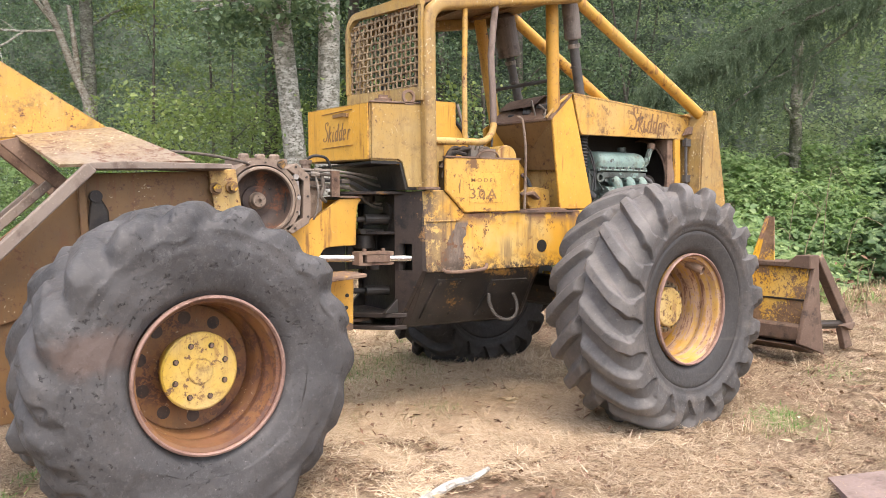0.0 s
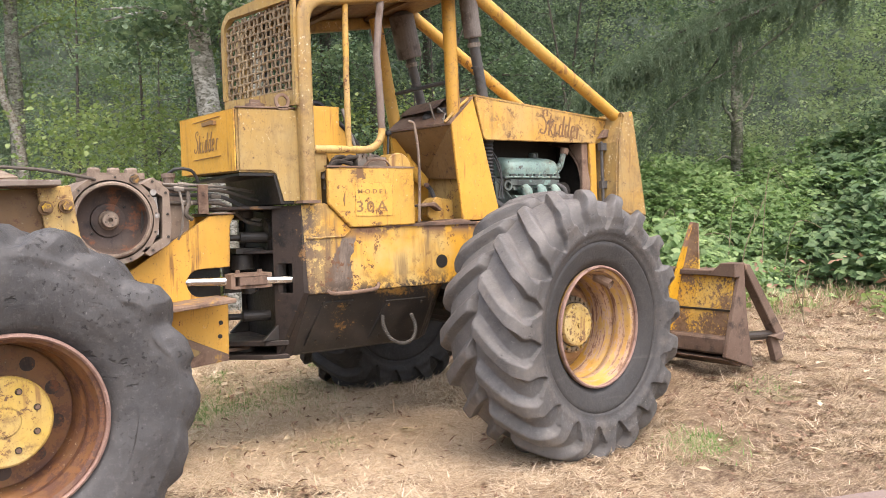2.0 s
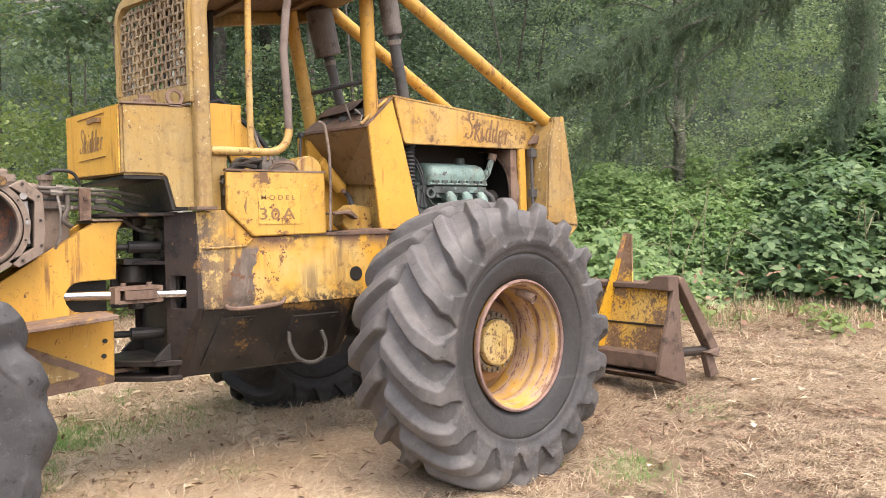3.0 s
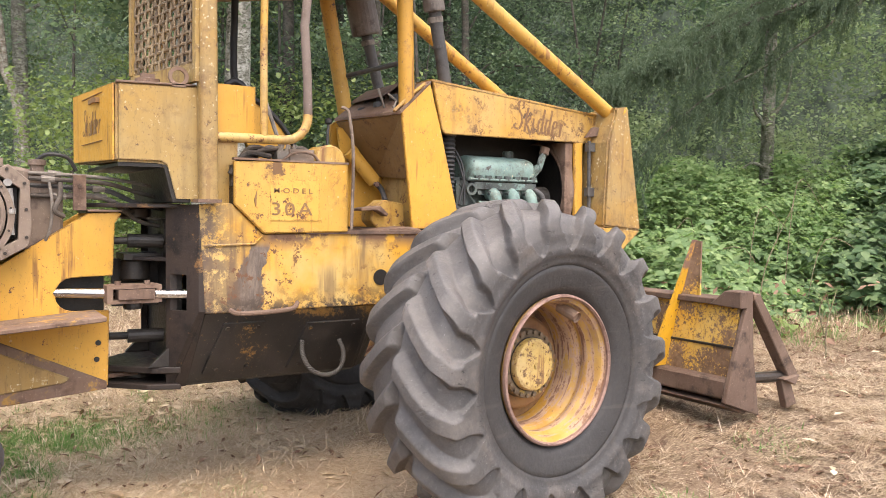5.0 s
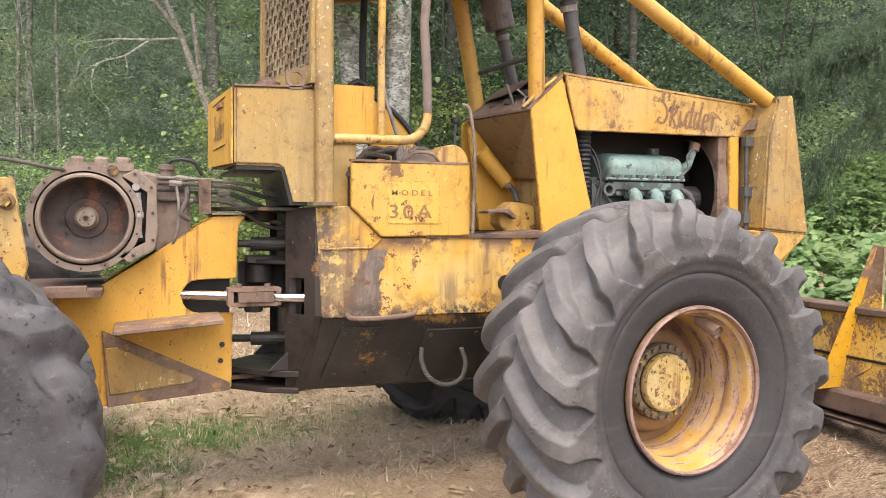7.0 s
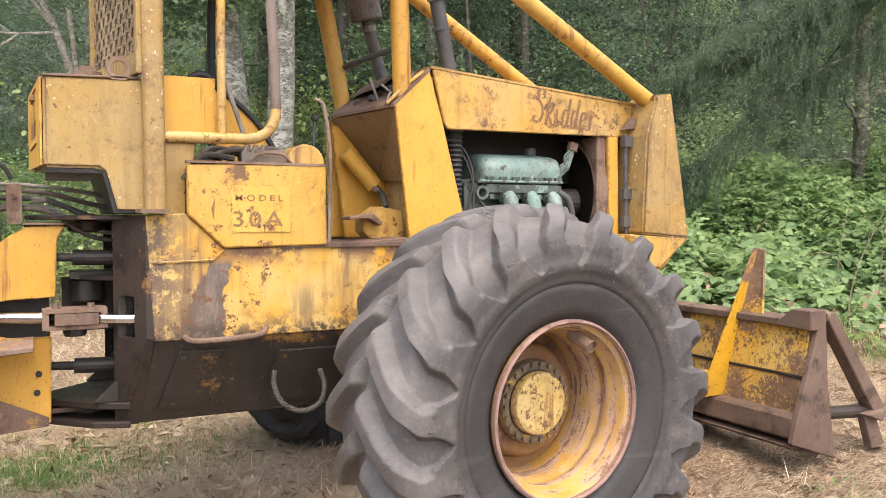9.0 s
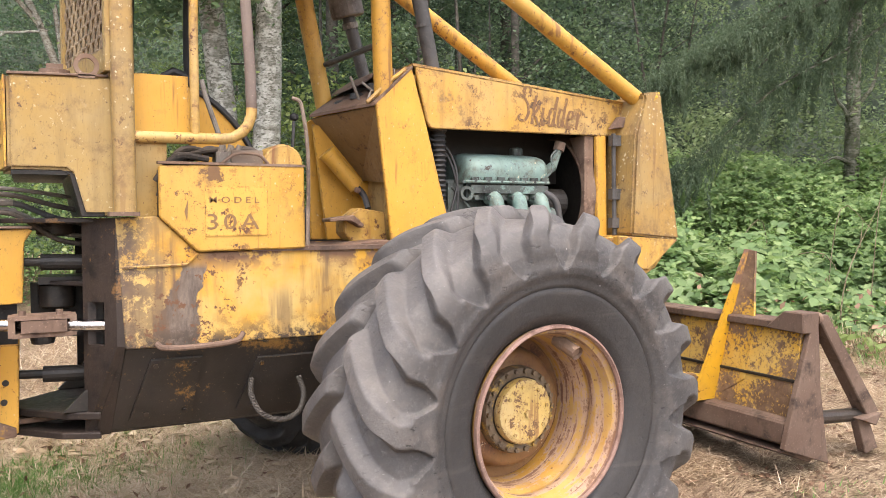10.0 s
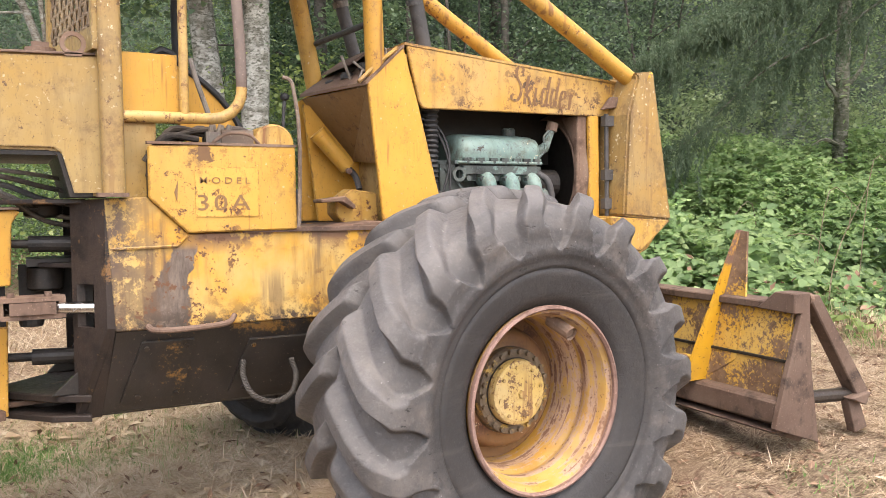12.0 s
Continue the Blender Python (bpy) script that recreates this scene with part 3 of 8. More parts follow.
def lathe(profile, centre, n=48, axis="y", bm=None, closed=False, caps=True):
    """Turns (radius, along) points round an axis through centre."""
    b = bm or bmesh.new()
    c = Vector(centre)
    rings = []
    for r, s in profile:
        ring = []
        for k in range(n):
            a = 2 * math.pi * k / n
            u, v = r * math.cos(a), r * math.sin(a)
            ring.append(b.verts.new(c + Vector({"y": (u, s, v), "z": (u, v, s), "x": (s, u, v)}[axis])))
        rings.append(ring)
    pairs = list(zip(rings, rings[1:])) + ([(rings[-1], rings[0])] if closed else [])
    for p, q in pairs:
        for k in range(n):
            m = (k + 1) % n
            b.faces.new((p[k], p[m], q[m], q[k]))
    if caps and not closed:
        for ring, (r, s) in ((rings[0], profile[0]), (rings[-1], profile[-1])):
            if r > 1e-5:
                b.faces.new(ring)
    bmesh.ops.remove_doubles(b, verts=b.verts[:], dist=1e-5)
    return b


def rod(p, q, r, sides=10, bm=None):
    return tube([p, q], r, sides, bm)


def bolt(p, r=0.012, h=0.01, direction=(0, -1, 0), bm=None):
    p = Vector(p)
    return tube([p, p + Vector(direction) * h], r, 6, bm)


def cloud(name, verts, faces, material, parent=None, label="", smooth=False):
    me = bpy.data.meshes.new(name)
    nv, nf, k = len(verts), len(faces), faces.shape[1]
    me.vertices.add(nv)
    me.vertices.foreach_set("co", np.asarray(verts, np.float32).ravel())
    me.loops.add(nf * k)
    me.loops.foreach_set("vertex_index", np.asarray(faces, np.int32).ravel())
    me.polygons.add(nf)
    me.polygons.foreach_set("loop_start", np.arange(0, nf * k, k, dtype=np.int32))
    me.update(calc_edges=True)
    me.materials.append(material)
    if smooth:
        me.shade_smooth()
        me.set_sharp_from_angle(angle=radians(50))
    ob = new(name, me)
    if parent:
        ob.parent = parent
        if parent.type == "EMPTY":
            ob.matrix_parent_inverse = Matrix.Translation(-parent.location)
    return tagged(ob, label)


def ground_z(x, y):
    return 0.028 * (np.clip(y, 0, 12) - 4) - 0.03 + 0.165 * np.clip(x - 4.2, 0, 1.3) + 0.03 * np.clip(x - 5.5, 0, 4) - 0.02 * np.clip(1.5 - x, 0, 2) * (y < 9) + 0.015 * np.sin(x * 2.3 + y) + 0.012 * np.sin(y * 3.1 - x * 1.7)


def leaves(rng, pts, length, width, droop=0.35, fold=0.25, flat=0.5, tilt=0.5):
    """Folded diamond leaves at pts: four corners each, two faces. flat: how level they lie."""
    n = len(pts)
    az = rng.uniform(0, 2 * np.pi, n)
    el = rng.normal(-droop, tilt, n)
    d = np.stack([np.cos(az) * np.cos(el), np.sin(az) * np.cos(el), np.sin(el)], 1)
    up = np.stack([rng.normal(0, 1 - flat, n), rng.normal(0, 1 - flat, n), np.ones(n)], 1)
    s = np.cross(d, up)
    s /= np.linalg.norm(s, axis=1, keepdims=True) + 1e-9
    nn = np.cross(s, d)
    size = rng.uniform(0.6, 1.3, n)[:, None]
    ln, wd = length * size, width * size * 0.5
    mid = pts + d * ln * 0.45
    v = np.stack([pts, mid + s * wd + nn * wd * fold, pts + d * ln, mid - s * wd + nn * wd * fold], 1).reshape(-1, 3)
    i = np.arange(n)[:, None] * 4
    f = np.concatenate([i + np.array([[0, 1, 2]]), i + np.array([[0, 2, 3]])], 1).reshape(-1, 3)
    return v, f


def round_leaves(rng, pts, length, droop=0.2, tilt=0.4):
    """Broad oval leaves with a folded midrib: seven corners, six faces each."""
    n = len(pts)
    az = rng.uniform(0, 2 * np.pi, n)
    el = rng.normal(-droop, tilt, n)
    d = np.stack([np.cos(az) * np.cos(el), np.sin(az) * np.cos(el), np.sin(el)], 1)
    up = np.stack([rng.normal(0, 0.3, n), rng.normal(0, 0.3, n), np.ones(n)], 1)
    s = np.cross(d, up)
    s /= np.linalg.norm(s, axis=1, keepdims=True) + 1e-9
    nn = np.cross(s, d)
    ln = (length * rng.uniform(0.55, 1.3, n))[:, None]
    q = lambda a, b, c: pts + d * ln * a + s * ln * b + nn * ln * c
    v = np.stack([q(0, 0, 0), q(0.22, 0.36, 0.09), q(0.68, 0.33, 0.05), q(1, 0, -0.08), q(0.68, -0.33, 0.05), q(0.22, -0.36, 0.09), q(0.5, 0, 0.0)], 1).reshape(-1, 3)
    i = np.arange(n)[:, None] * 7
    f = np.concatenate([i + np.array([[6, a, (a + 1) % 6]]) for a in range(6)], 1).reshape(-1, 3)
    return v, f


def bramble_leaves(rng, pts, length, facing, tilt=0.28):
    """Compound leaves of three pointed leaflets lying in one plane; facing: a lean towards the open side."""
    n = len(pts)
    az = rng.uniform(0, 2 * np.pi, n)
    up = np.stack([rng.normal(facing[0], tilt, n), rng.normal(facing[1], tilt, n), np.ones(n)], 1)
    up /= np.linalg.norm(up, axis=1, keepdims=True)
    d0 = np.stack([np.cos(az), np.sin(az), np.zeros(n)], 1)
    d0 -= up * (d0 * up).sum(1, keepdims=True)
    d0 /= np.linalg.norm(d0, axis=1, keepdims=True)
    s0 = np.cross(up, d0)
    size = (length * rng.uniform(0.6, 1.25, n))[:, None]
    verts = []
    for turn, share in ((0.0, 1.0), (1.25, 0.82), (-1.25, 0.82)):
        d, s = d0 * math.cos(turn) + s0 * math.sin(turn), s0 * math.cos(turn) - d0 * math.sin(turn)
        base, ln = pts + d * size * 0.16, size * share
        for a, b, c in ((0, 0, 0), (0.2, 0.31, 0.05), (0.6, 0.33, 0.04), (1.02, 0, -0.12), (0.6, -0.33, 0.04), (0.2, -0.31, 0.05), (0.48, 0, -0.03)):
            verts.append(base + d * ln * a + s * ln * b + up * ln * c)
    v = np.stack(verts, 1).reshape(-1, 3)
    i = np.arange(n * 3)[:, None] * 7
    f = np.concatenate([i + np.array([[6, a, (a + 1) % 6]]) for a in range(6)], 1).reshape(-1, 3)
    return v, f


# ---- ground ----
def make_ground():
    def axis(lo, hi, fine0, fine1, step):
        a = list(np.arange(fine0, fine1, step))
        left, s, p = [], step, fine0
        while p > lo:
            s *= 1.5
            p -= s
            left.append(max(p, lo))
        right, s, p = [], step, fine1
        while p < hi:
            right.append(p)
            s *= 1.5
            p += s
        return np.array(left[::-1] + a + right + [hi])

    xs, ys = axis(-600, 600, -4, 12, 0.09), axis(-600, 600, -1, 14, 0.09)
    gx, gy = np.meshgrid(xs, ys)
    near = (np.abs(gx - 4) < 9) & (np.abs(gy - 6) < 9)
    gz = ground_z(gx, gy) + np.where(near, np.random.RandomState(3).normal(0, 0.013, gx.shape), 0)
    v = np.stack([gx, gy, gz], -1).reshape(-1, 3)
    w, h = len(xs), len(ys)
    i = (np.arange(h - 1)[:, None] * w + np.arange(w - 1)[None]).ravel()[:, None]
    return tagged(cloud("ground", v, i + np.array([[0, 1, w + 1, w]]), ground_mat), "dry straw-coloured mown grass with bare earth patches", "ground", kind="structure")


make_ground()

# ---- the log skidder ----
MID = 5.56          # middle of the machine across
SIDE, FARSIDE = 5.14, 5.98
skidder = thing("log_skidder", (2.6, MID, 0.0), "old yellow articulated log skidder, rusty and weathered, parked on dry grass", "skidder")


def carcass(w, r):
    """Half section of a tyre: (radius, along) from one bead over the tread to the other."""
    k = [(0.345, 0.225), (0.385, 0.262), (0.46, 0.283), (0.55, 0.292), (0.63, 0.285), (r - 0.055, 0.268), (r - 0.018, 0.24), (r - 0.004, 0.17), (r, 0.08)]
    k = [(a, b * w / 0.292) for a, b in k]
    return [(a, -b) for a, b in k] + [(a, b) for a, b in k[::-1]]


def step(x, lo, hi):
    t = np.clip((x - lo) / (hi - lo), 0, 1)
    return t * t * (3 - 2 * t)


def make_tyre(cx, cy, cz, r, w, lug_h, lug_w, count, sweep, floor, seed, worn, material, parent, label):
    """One moulded surface: carcass with slanting lugs on both halves that run out over the shoulders."""
    rs = np.random.RandomState(seed)
    half = carcass(w, r)[:9]
    prof = np.array([(q, abs(s)) for q, s in half] + [(r + 0.001, 0.0)])[::-1]      # crown to bead
    seg = np.r_[0, np.cumsum(np.hypot(*np.diff(prof, axis=0).T))]
    L = np.r_[np.linspace(0, 0.30, 24), np.linspace(0.308, 0.42, 28), np.linspace(0.43, seg[-1], 24)]
    rr, ss = np.interp(L, seg, prof[:, 0]), np.interp(L, seg, prof[:, 1])
    for _ in range(3):
        rr[1:-1], ss[1:-1] = (rr[:-2] + 2 * rr[1:-1] + rr[2:]) / 4, (ss[:-2] + 2 * ss[1:-1] + ss[2:]) / 4
    nr, ns = np.gradient(ss), -np.gradient(rr)
    ln = np.hypot(nr, ns)
    nr, ns = nr / ln, ns / ln
    nt = count * 40
    th = np.arange(nt) * 2 * np.pi / nt
    pitch = 2 * np.pi / count
    T, LL = np.meshgrid(th, L, indexing="ij")
    sheets = []
    for sgn in (-1, 1):
        f = np.clip(LL / 0.29, 0, 1) ** 1.15
        ph = T / pitch - (0.5 if sgn > 0 else 0.0)
        k = np.floor(ph).astype(int) % count
        vary = rs.uniform(0.35, 1.1, count)[k] if worn else rs.uniform(0.93, 1.05, count)[k]
        d = (ph - np.floor(ph) - 0.5) * pitch * rr[None]
        wd = lug_w * (0.9 + 0.3 * f)
        if worn:
            # lobes worn round, the sidewall left smooth
            lobe = np.clip(0.62 + 0.6 * np.cos(2 * np.pi * (ph - np.floor(ph) - 0.5)), 0, 1) ** 0.7
            h = lug_h * lobe * vary * step(LL, -0.01, 0.05) * (1 - step(LL, 0.20, 0.36))
            h += 0.012 * np.sin(3 * T + 1) * step(LL, 0.1, 0.3) * np.sin(LL * 9)
        else:
            # steep leading edge, longer slope behind; grooves scooped out with round ends in the shoulder
            slope = 0.078 - 0.036 * f
            face = 1 - np.where(d > 0, step(d, wd - 0.006, wd + 0.018), step(-d, wd, wd + slope))
            gap = pitch * rr[None]
            mid, hw = (gap + 0.012 - slope) / 2, (gap - 2 * wd - slope) / 2
            off = np.abs(np.where(d > 0, d, d + gap) - mid) / hw
            end = 0.405 - 0.055 * np.clip(off, 0, 1.2) ** 2
            groove = (1 - face) * (1 - step(LL, end - 0.008, end + 0.006))
            top = lug_h * vary * step(LL, -0.004, 0.018) * (1 - 0.62 * step(LL, 0.25, 0.39)) * (1 - step(LL, 0.39, 0.455))
            h = top * (1 - groove)
            h -= 0.006 * np.exp(-((rr[None] - 0.487) / 0.006) ** 2) - 0.004 * step(rr[None], 0.487, 0.50)
        R_ = rr[None] + nr[None] * h
        S_ = (ss[None] + ns[None] * h) * sgn
        sheets.append((R_, S_))
    R_ = np.concatenate([sheets[0][0][:, ::-1], sheets[1][0][:, 1:]], 1)
    S_ = np.concatenate([sheets[0][1][:, ::-1], sheets[1][1][:, 1:]], 1)
    n = R_.shape[1]
    # the inside of the beads
    bend = np.radians(sweep) * np.clip(L / 0.29, 0, 1) ** 1.15
    A = th[:, None] + np.concatenate([bend[::-1], bend[1:]])[None] - np.radians(4.0)
    v = np.stack([cx + R_ * np.cos(A), cy + S_, cz + R_ * np.sin(A)], -1).reshape(-1, 3)
    if worn:
        for q in v:
            p = Vector(q)
            rad = math.hypot(q[0] - cx, q[2] - cz)
            torn = max(0.0, noise.noise(p * 6.5 + Vector((4, 0, 0))) - 0.22) + 0.6 * max(0.0, noise.noise(p * 17) - 0.35)
            dd = noise.noise(p * 3.1) * 0.018 + noise.noise(p * 8) * 0.007 - 0.075 * torn * min(1.0, max(0.0, (rad - 0.56) / 0.06))
            if rad > 0.45:
                q[0] += (q[0] - cx) / rad * dd
                q[2] += (q[2] - cz) / rad * dd
                q[1] += noise.noise(p * 5) * 0.012
    sq = np.clip(floor + 0.06 - v[:, 2], 0, None)
    v[:, 1] += (v[:, 1] - cy) * sq * 0.8
    v[:, 2] = np.maximum(v[:, 2], floor + 0.003 * np.sin(v[:, 0] * 40))
    i = (np.arange(nt)[:, None] * n + np.arange(n - 1)[None]).ravel()[:, None]
    i2 = (((np.arange(nt) + 1) % nt)[:, None] * n + np.arange(n - 1)[None]).ravel()[:, None]
    f = np.concatenate([i, i + 1, i2 + 1, i2], 1)
    return cloud("tyre", v, f, material, parent, label, smooth=True)


def make_wheel(cx, cy, cz, r, w, side, front, floor, rubber_mat):
    """A wheel whose outer face looks along side * y."""
    def turned(profile, n=56):
        return lathe([(a, -side * b) for a, b in profile], (cx, cy, cz), n, "y")

    paint = rim_yellow if front else rim_rust
    # disc plate, deep inside the rim
    dd = 0.08 if front else 0.04
    wheel = part("wheel", turned([(0.0, dd + 0.02), (0.283, dd + 0.02), (0.29, dd + 0.0), (0.285, dd - 0.02), (0.0, dd - 0.02)]), rim_disc if front else rim_rust, skidder, smooth=False)
    prof = [(0.333, -0.252), (0.338, -0.243), (0.335, -0.230), (0.319, -0.224), (0.313, -0.207), (0.312, -0.165), (0.304, -0.156), (0.303, -0.115), (0.309, -0.106), (0.308, -0.088), (0.298, -0.078), (0.291, -0.02), (0.285, 0.05), (0.285, 0.12), (0.305, 0.2), (0.333, 0.235), (0.338, 0.235), (0.318, 0.19), (0.30, 0.1), (0.322, -0.07), (0.326, -0.2), (0.332, -0.215), (0.346, -0.226), (0.35, -0.242), (0.343, -0.256)]
    part("rim", lathe([(a, side * -b) for a, b in prof], (cx, cy, cz), 72, "y", closed=True), paint, wheel, smooth=True)
    lip = [(0.333, -0.253), (0.340, -0.262), (0.349, -0.257), (0.352, -0.244), (0.346, -0.232), (0.337, -0.236)]
    part("rim_lip", lathe([(a, side * -b) for a, b in lip], (cx, cy, cz), 72, "y", closed=True), lip_mat, wheel, "rusty rim lip", smooth=True)
    if front:
        dish = turned([(0.12, -0.012), (0.205, -0.012), (0.222, -0.004), (0.232, 0.014), (0.238, 0.05), (0.25, 0.075), (0.12, 0.075)])
        part("dish", dish, rim_disc, wheel, "brown dished wheel centre", smooth=True)
        ring = turned([(0.12, -0.05), (0.150, -0.055), (0.163, -0.052), (0.168, -0.04), (0.17, 0.0), (0.12, 0.0)])
        part("hub_flange", ring, hub_dirty, wheel, "dirty bolted hub flange", smooth=False)
        groove = turned([(0.118, -0.053), (0.131, -0.0565), (0.131, -0.045), (0.118, -0.045)])
        part("hub_seal", groove, grease_dark, wheel)
        hub = turned([(0.0, -0.092), (0.108, -0.092), (0.122, -0.087), (0.126, -0.075), (0.127, -0.02), (0.0, -0.02)])
        part("hub", hub, hub_paint, wheel, "chipped yellow planetary hub cover", smooth=False)
        for k in range(22):
            a = radians(360 / 22 * k)
            part("hub_bolt", bolt((cx + 0.152 * math.cos(a), cy + side * 0.05, cz + 0.152 * math.sin(a)), 0.0105, 0.016, (0, side, 0)), hub_dirty, wheel)
        for k in range(8):
            a = radians(45 * k + 10)
            part("cover_bolt", bolt((cx + 0.098 * math.cos(a), cy + side * 0.09, cz + 0.098 * math.sin(a)), 0.008, 0.008, (0, side, 0)), hub_paint, wheel)
        part("hub_plug", bolt((cx + 0.005, cy + side * 0.09, cz - 0.005), 0.017, 0.012, (0, side, 0)), hub_paint, wheel)
        v = tube([(cx + 0.128, cy + side * 0.235, cz + 0.232), (cx + 0.115, cy + side * 0.13, cz + 0.275)], 0.027, 12, caps=False)
        tube([(cx + 0.115, cy + side * 0.13, cz + 0.275), (cx + 0.127, cy + side * 0.225, cz + 0.236)], 0.02, 12, v)
        part("valve_guard", v, rust_warm, wheel)
    else:
        hub = turned([(0.0, -0.128), (0.054, -0.128), (0.058, -0.122), (0.064, -0.1225), (0.168, -0.121), (0.176, -0.114), (0.176, -0.095), (0.15, -0.085), (0.142, 0.02), (0.0, 0.02)])
        part("hub", hub, hub_paint, wheel, "yellow hub plate with eight bolts")
        for k in range(8):
            a = radians(45 * k + 20)
            hx, hz = cx + 0.1225 * math.cos(a), cz + 0.1225 * math.sin(a)
            part("hub_bolt", bolt((hx, cy + side * 0.118, hz), 0.010, 0.012, (0, side, 0)), rust, wheel)
            # flat dark ring round the bolt, a recess's shade put into colour
            part("bolt_recess", lathe([(0.010, side * 0.12), (0.0135, side * 0.12), (0.0135, side * 0.1235), (0.010, side * 0.1235)], (hx, cy, hz), 14, "y", closed=True), grease_dark, wheel)
        # solid dark discs on the plate stand for the shade inside its holes
        for k in range(10):
            a = radians(36 * k + 22)
            h = rod((cx + 0.228 * math.cos(a), cy - side * 0.045, cz + 0.228 * math.sin(a)), (cx + 0.228 * math.cos(a), cy - side * 0.0185, cz + 0.228 * math.sin(a)), 0.030, 14)
            part("disc_hole", h, drum_dark, wheel, "dark disc standing for a shaded hole in the wheel disc")
    turn = Matrix.Translation((cx, cy, cz)) @ Matrix.Rotation(radians(6.0), 4, "Z") @ Matrix.Translation((-cx, -cy, -cz))
    wheel.matrix_basis = turn
    make_tyre(cx, cy, cz, r - (0.054 if front else 0.042), w, 0.056 if front else 0.06, 0.03 if front else 0.05, 19 if front else 18, 19 if front else 16, floor, 5, not front, rubber_mat, wheel, "lugged tractor tyre" if front else "worn, cracked, nearly bald tyre")
    return wheel


make_wheel(3.465, 4.465, 0.73, 0.785, 0.285, -1, True, -0.005, tyre_front)
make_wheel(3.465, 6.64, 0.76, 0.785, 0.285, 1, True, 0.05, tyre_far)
make_wheel(0.482, 4.52, 0.642, 0.752, 0.285, -1, False, -0.045, tyre_rear)
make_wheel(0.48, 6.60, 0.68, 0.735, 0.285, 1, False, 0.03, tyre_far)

# axles
part("front_axle", bevelled(rod((3.465, 4.5, 0.73), (3.465, 6.6, 0.76), 0.12, 16), 0), grease, skidder)
part("rear_axle", rod((0.48, 4.55, 0.64), (0.48, 6.55, 0.68), 0.11, 16), grease, skidder)


# front frame: upper yellow side and boat-shaped greasy belly
def front_frame():
    # upright yellow side plates
    near = [(2.095, 1.476), (2.25, 1.482), (2.405, 1.335), (3.32, 1.352), (4.6, 1.37), (4.6, 1.0), (3.1, 0.966), (2.56, 0.964), (2.25, 0.962), (2.125, 0.962)]
    for y0, y1 in ((SIDE, SIDE + 0.03), (FARSIDE - 0.03, FARSIDE)):
        part("frame_side_plate", slab(near, y0, y1, 0.005), yellow_side, skidder, "grimy yellow side plate with grey bare patches")
    # worn deck
    part("step_deck", box(2.3, SIDE + 0.03, 1.325, 3.6, FARSIDE - 0.03, 1.345, 0.003), rust_warm, skidder, "rusty footplate")
    part("deck_edge", box(2.62, SIDE - 0.012, 1.335, 3.32, SIDE + 0.06, 1.353, 0.004), rust, skidder)
    # belly
    bm = bmesh.new()
    sect = lambda x, s: [(x + 0.0, SIDE + 0.004 + s, 0.972), (x - 0.05, SIDE + 0.17 + s, 0.60), (x - 0.05, FARSIDE - 0.17 - s, 0.60), (x, FARSIDE - 0.004 - s, 0.972)]
    rows = [[bm.verts.new(p) for p in sect(x, s)] for x, s in ((2.115, 0.0), (2.5, 0.0), (3.02, 0.0), (3.14, 0.12))]
    for r0, r1 in zip(rows, rows[1:]):
        for i in range(3):
            bm.faces.new((r0[i], r0[i + 1], r1[i + 1], r1[i]))
        bm.faces.new((r0[3], r0[0], r1[0], r1[3]))
    bm.faces.new(rows[0])
    bm.faces.new(rows[-1])
    bmesh.ops.recalc_face_normals(bm, faces=bm.faces[:])
    part("belly_pan", bevelled(bm, 0.015), belly_mat, skidder, "dark oil-stained belly pan with flaking yellow")
    # bolted cover plates on the slanted belly, each with its bolts
    def on_belly(x, f, out=0.0):
        return Vector((x - 0.05 * f, SIDE + 0.17 * f - out * 0.91, 0.972 - 0.372 * f - out * 0.41))
    for x0, x1, f0, f1 in ((2.19, 2.43, 0.16, 0.84), (2.62, 2.95, 0.22, 0.86)):
        b = bmesh.new()
        q = [on_belly(x0 + 0.04, f0, 0.012), on_belly(x1, f0, 0.012), on_belly(x1, f1, 0.012), on_belly(x0, f1, 0.012)]
        q2 = [on_belly(x0 + 0.04, f0, -0.01), on_belly(x1, f0, -0.01), on_belly(x1, f1, -0.01), on_belly(x0, f1, -0.01)]
        lo, hi = [b.verts.new(p) for p in q], [b.verts.new(p) for p in q2]
        b.faces.new(lo), b.faces.new(hi)
        for i in range(4):
            b.faces.new((lo[i], lo[(i + 1) % 4], hi[(i + 1) % 4], hi[i]))
        cover = part("belly_cover", bevelled(b, 0.003), belly_mat, skidder)
        for xx in (x0 + 0.06, x1 - 0.03):
            for f in (f0 + 0.06, f1 - 0.06):
                part("cover_bolt", bolt(on_belly(xx, f, 0.01), 0.011, 0.01, (0, -0.91, -0.41)), grease, cover)
    # lip welded along the seam
    lip = curve([(2.24, SIDE - 0.004, 0.978), (2.27, SIDE - 0.03, 0.962), (2.4, SIDE - 0.04, 0.962), (2.54, SIDE - 0.035, 0.972), (2.58, SIDE - 0.004, 0.998)], 4)
    part("welded_lip", tube(lip, 0.012, 8), rust, skidder, "rusty welded lip", smooth=True)
    # solid dark disc on the uncut plate, the hole's shade as colour
    part("frame_hole", rod((3.045, SIDE - 0.004, 1.108), (3.045, SIDE + 0.02, 1.108), 0.042, 20), grease_dark, skidder, "dark round disc standing for a shaded hole in the plate")
    # hanging wire rope loop
    loop = curve([(2.62, 5.17, 0.80), (2.615, 5.15, 0.735), (2.65, 5.13, 0.66), (2.73, 5.12, 0.625), (2.81, 5.13, 0.65), (2.84, 5.15, 0.72), (2.825, 5.17, 0.79)], 6)
    rope = None
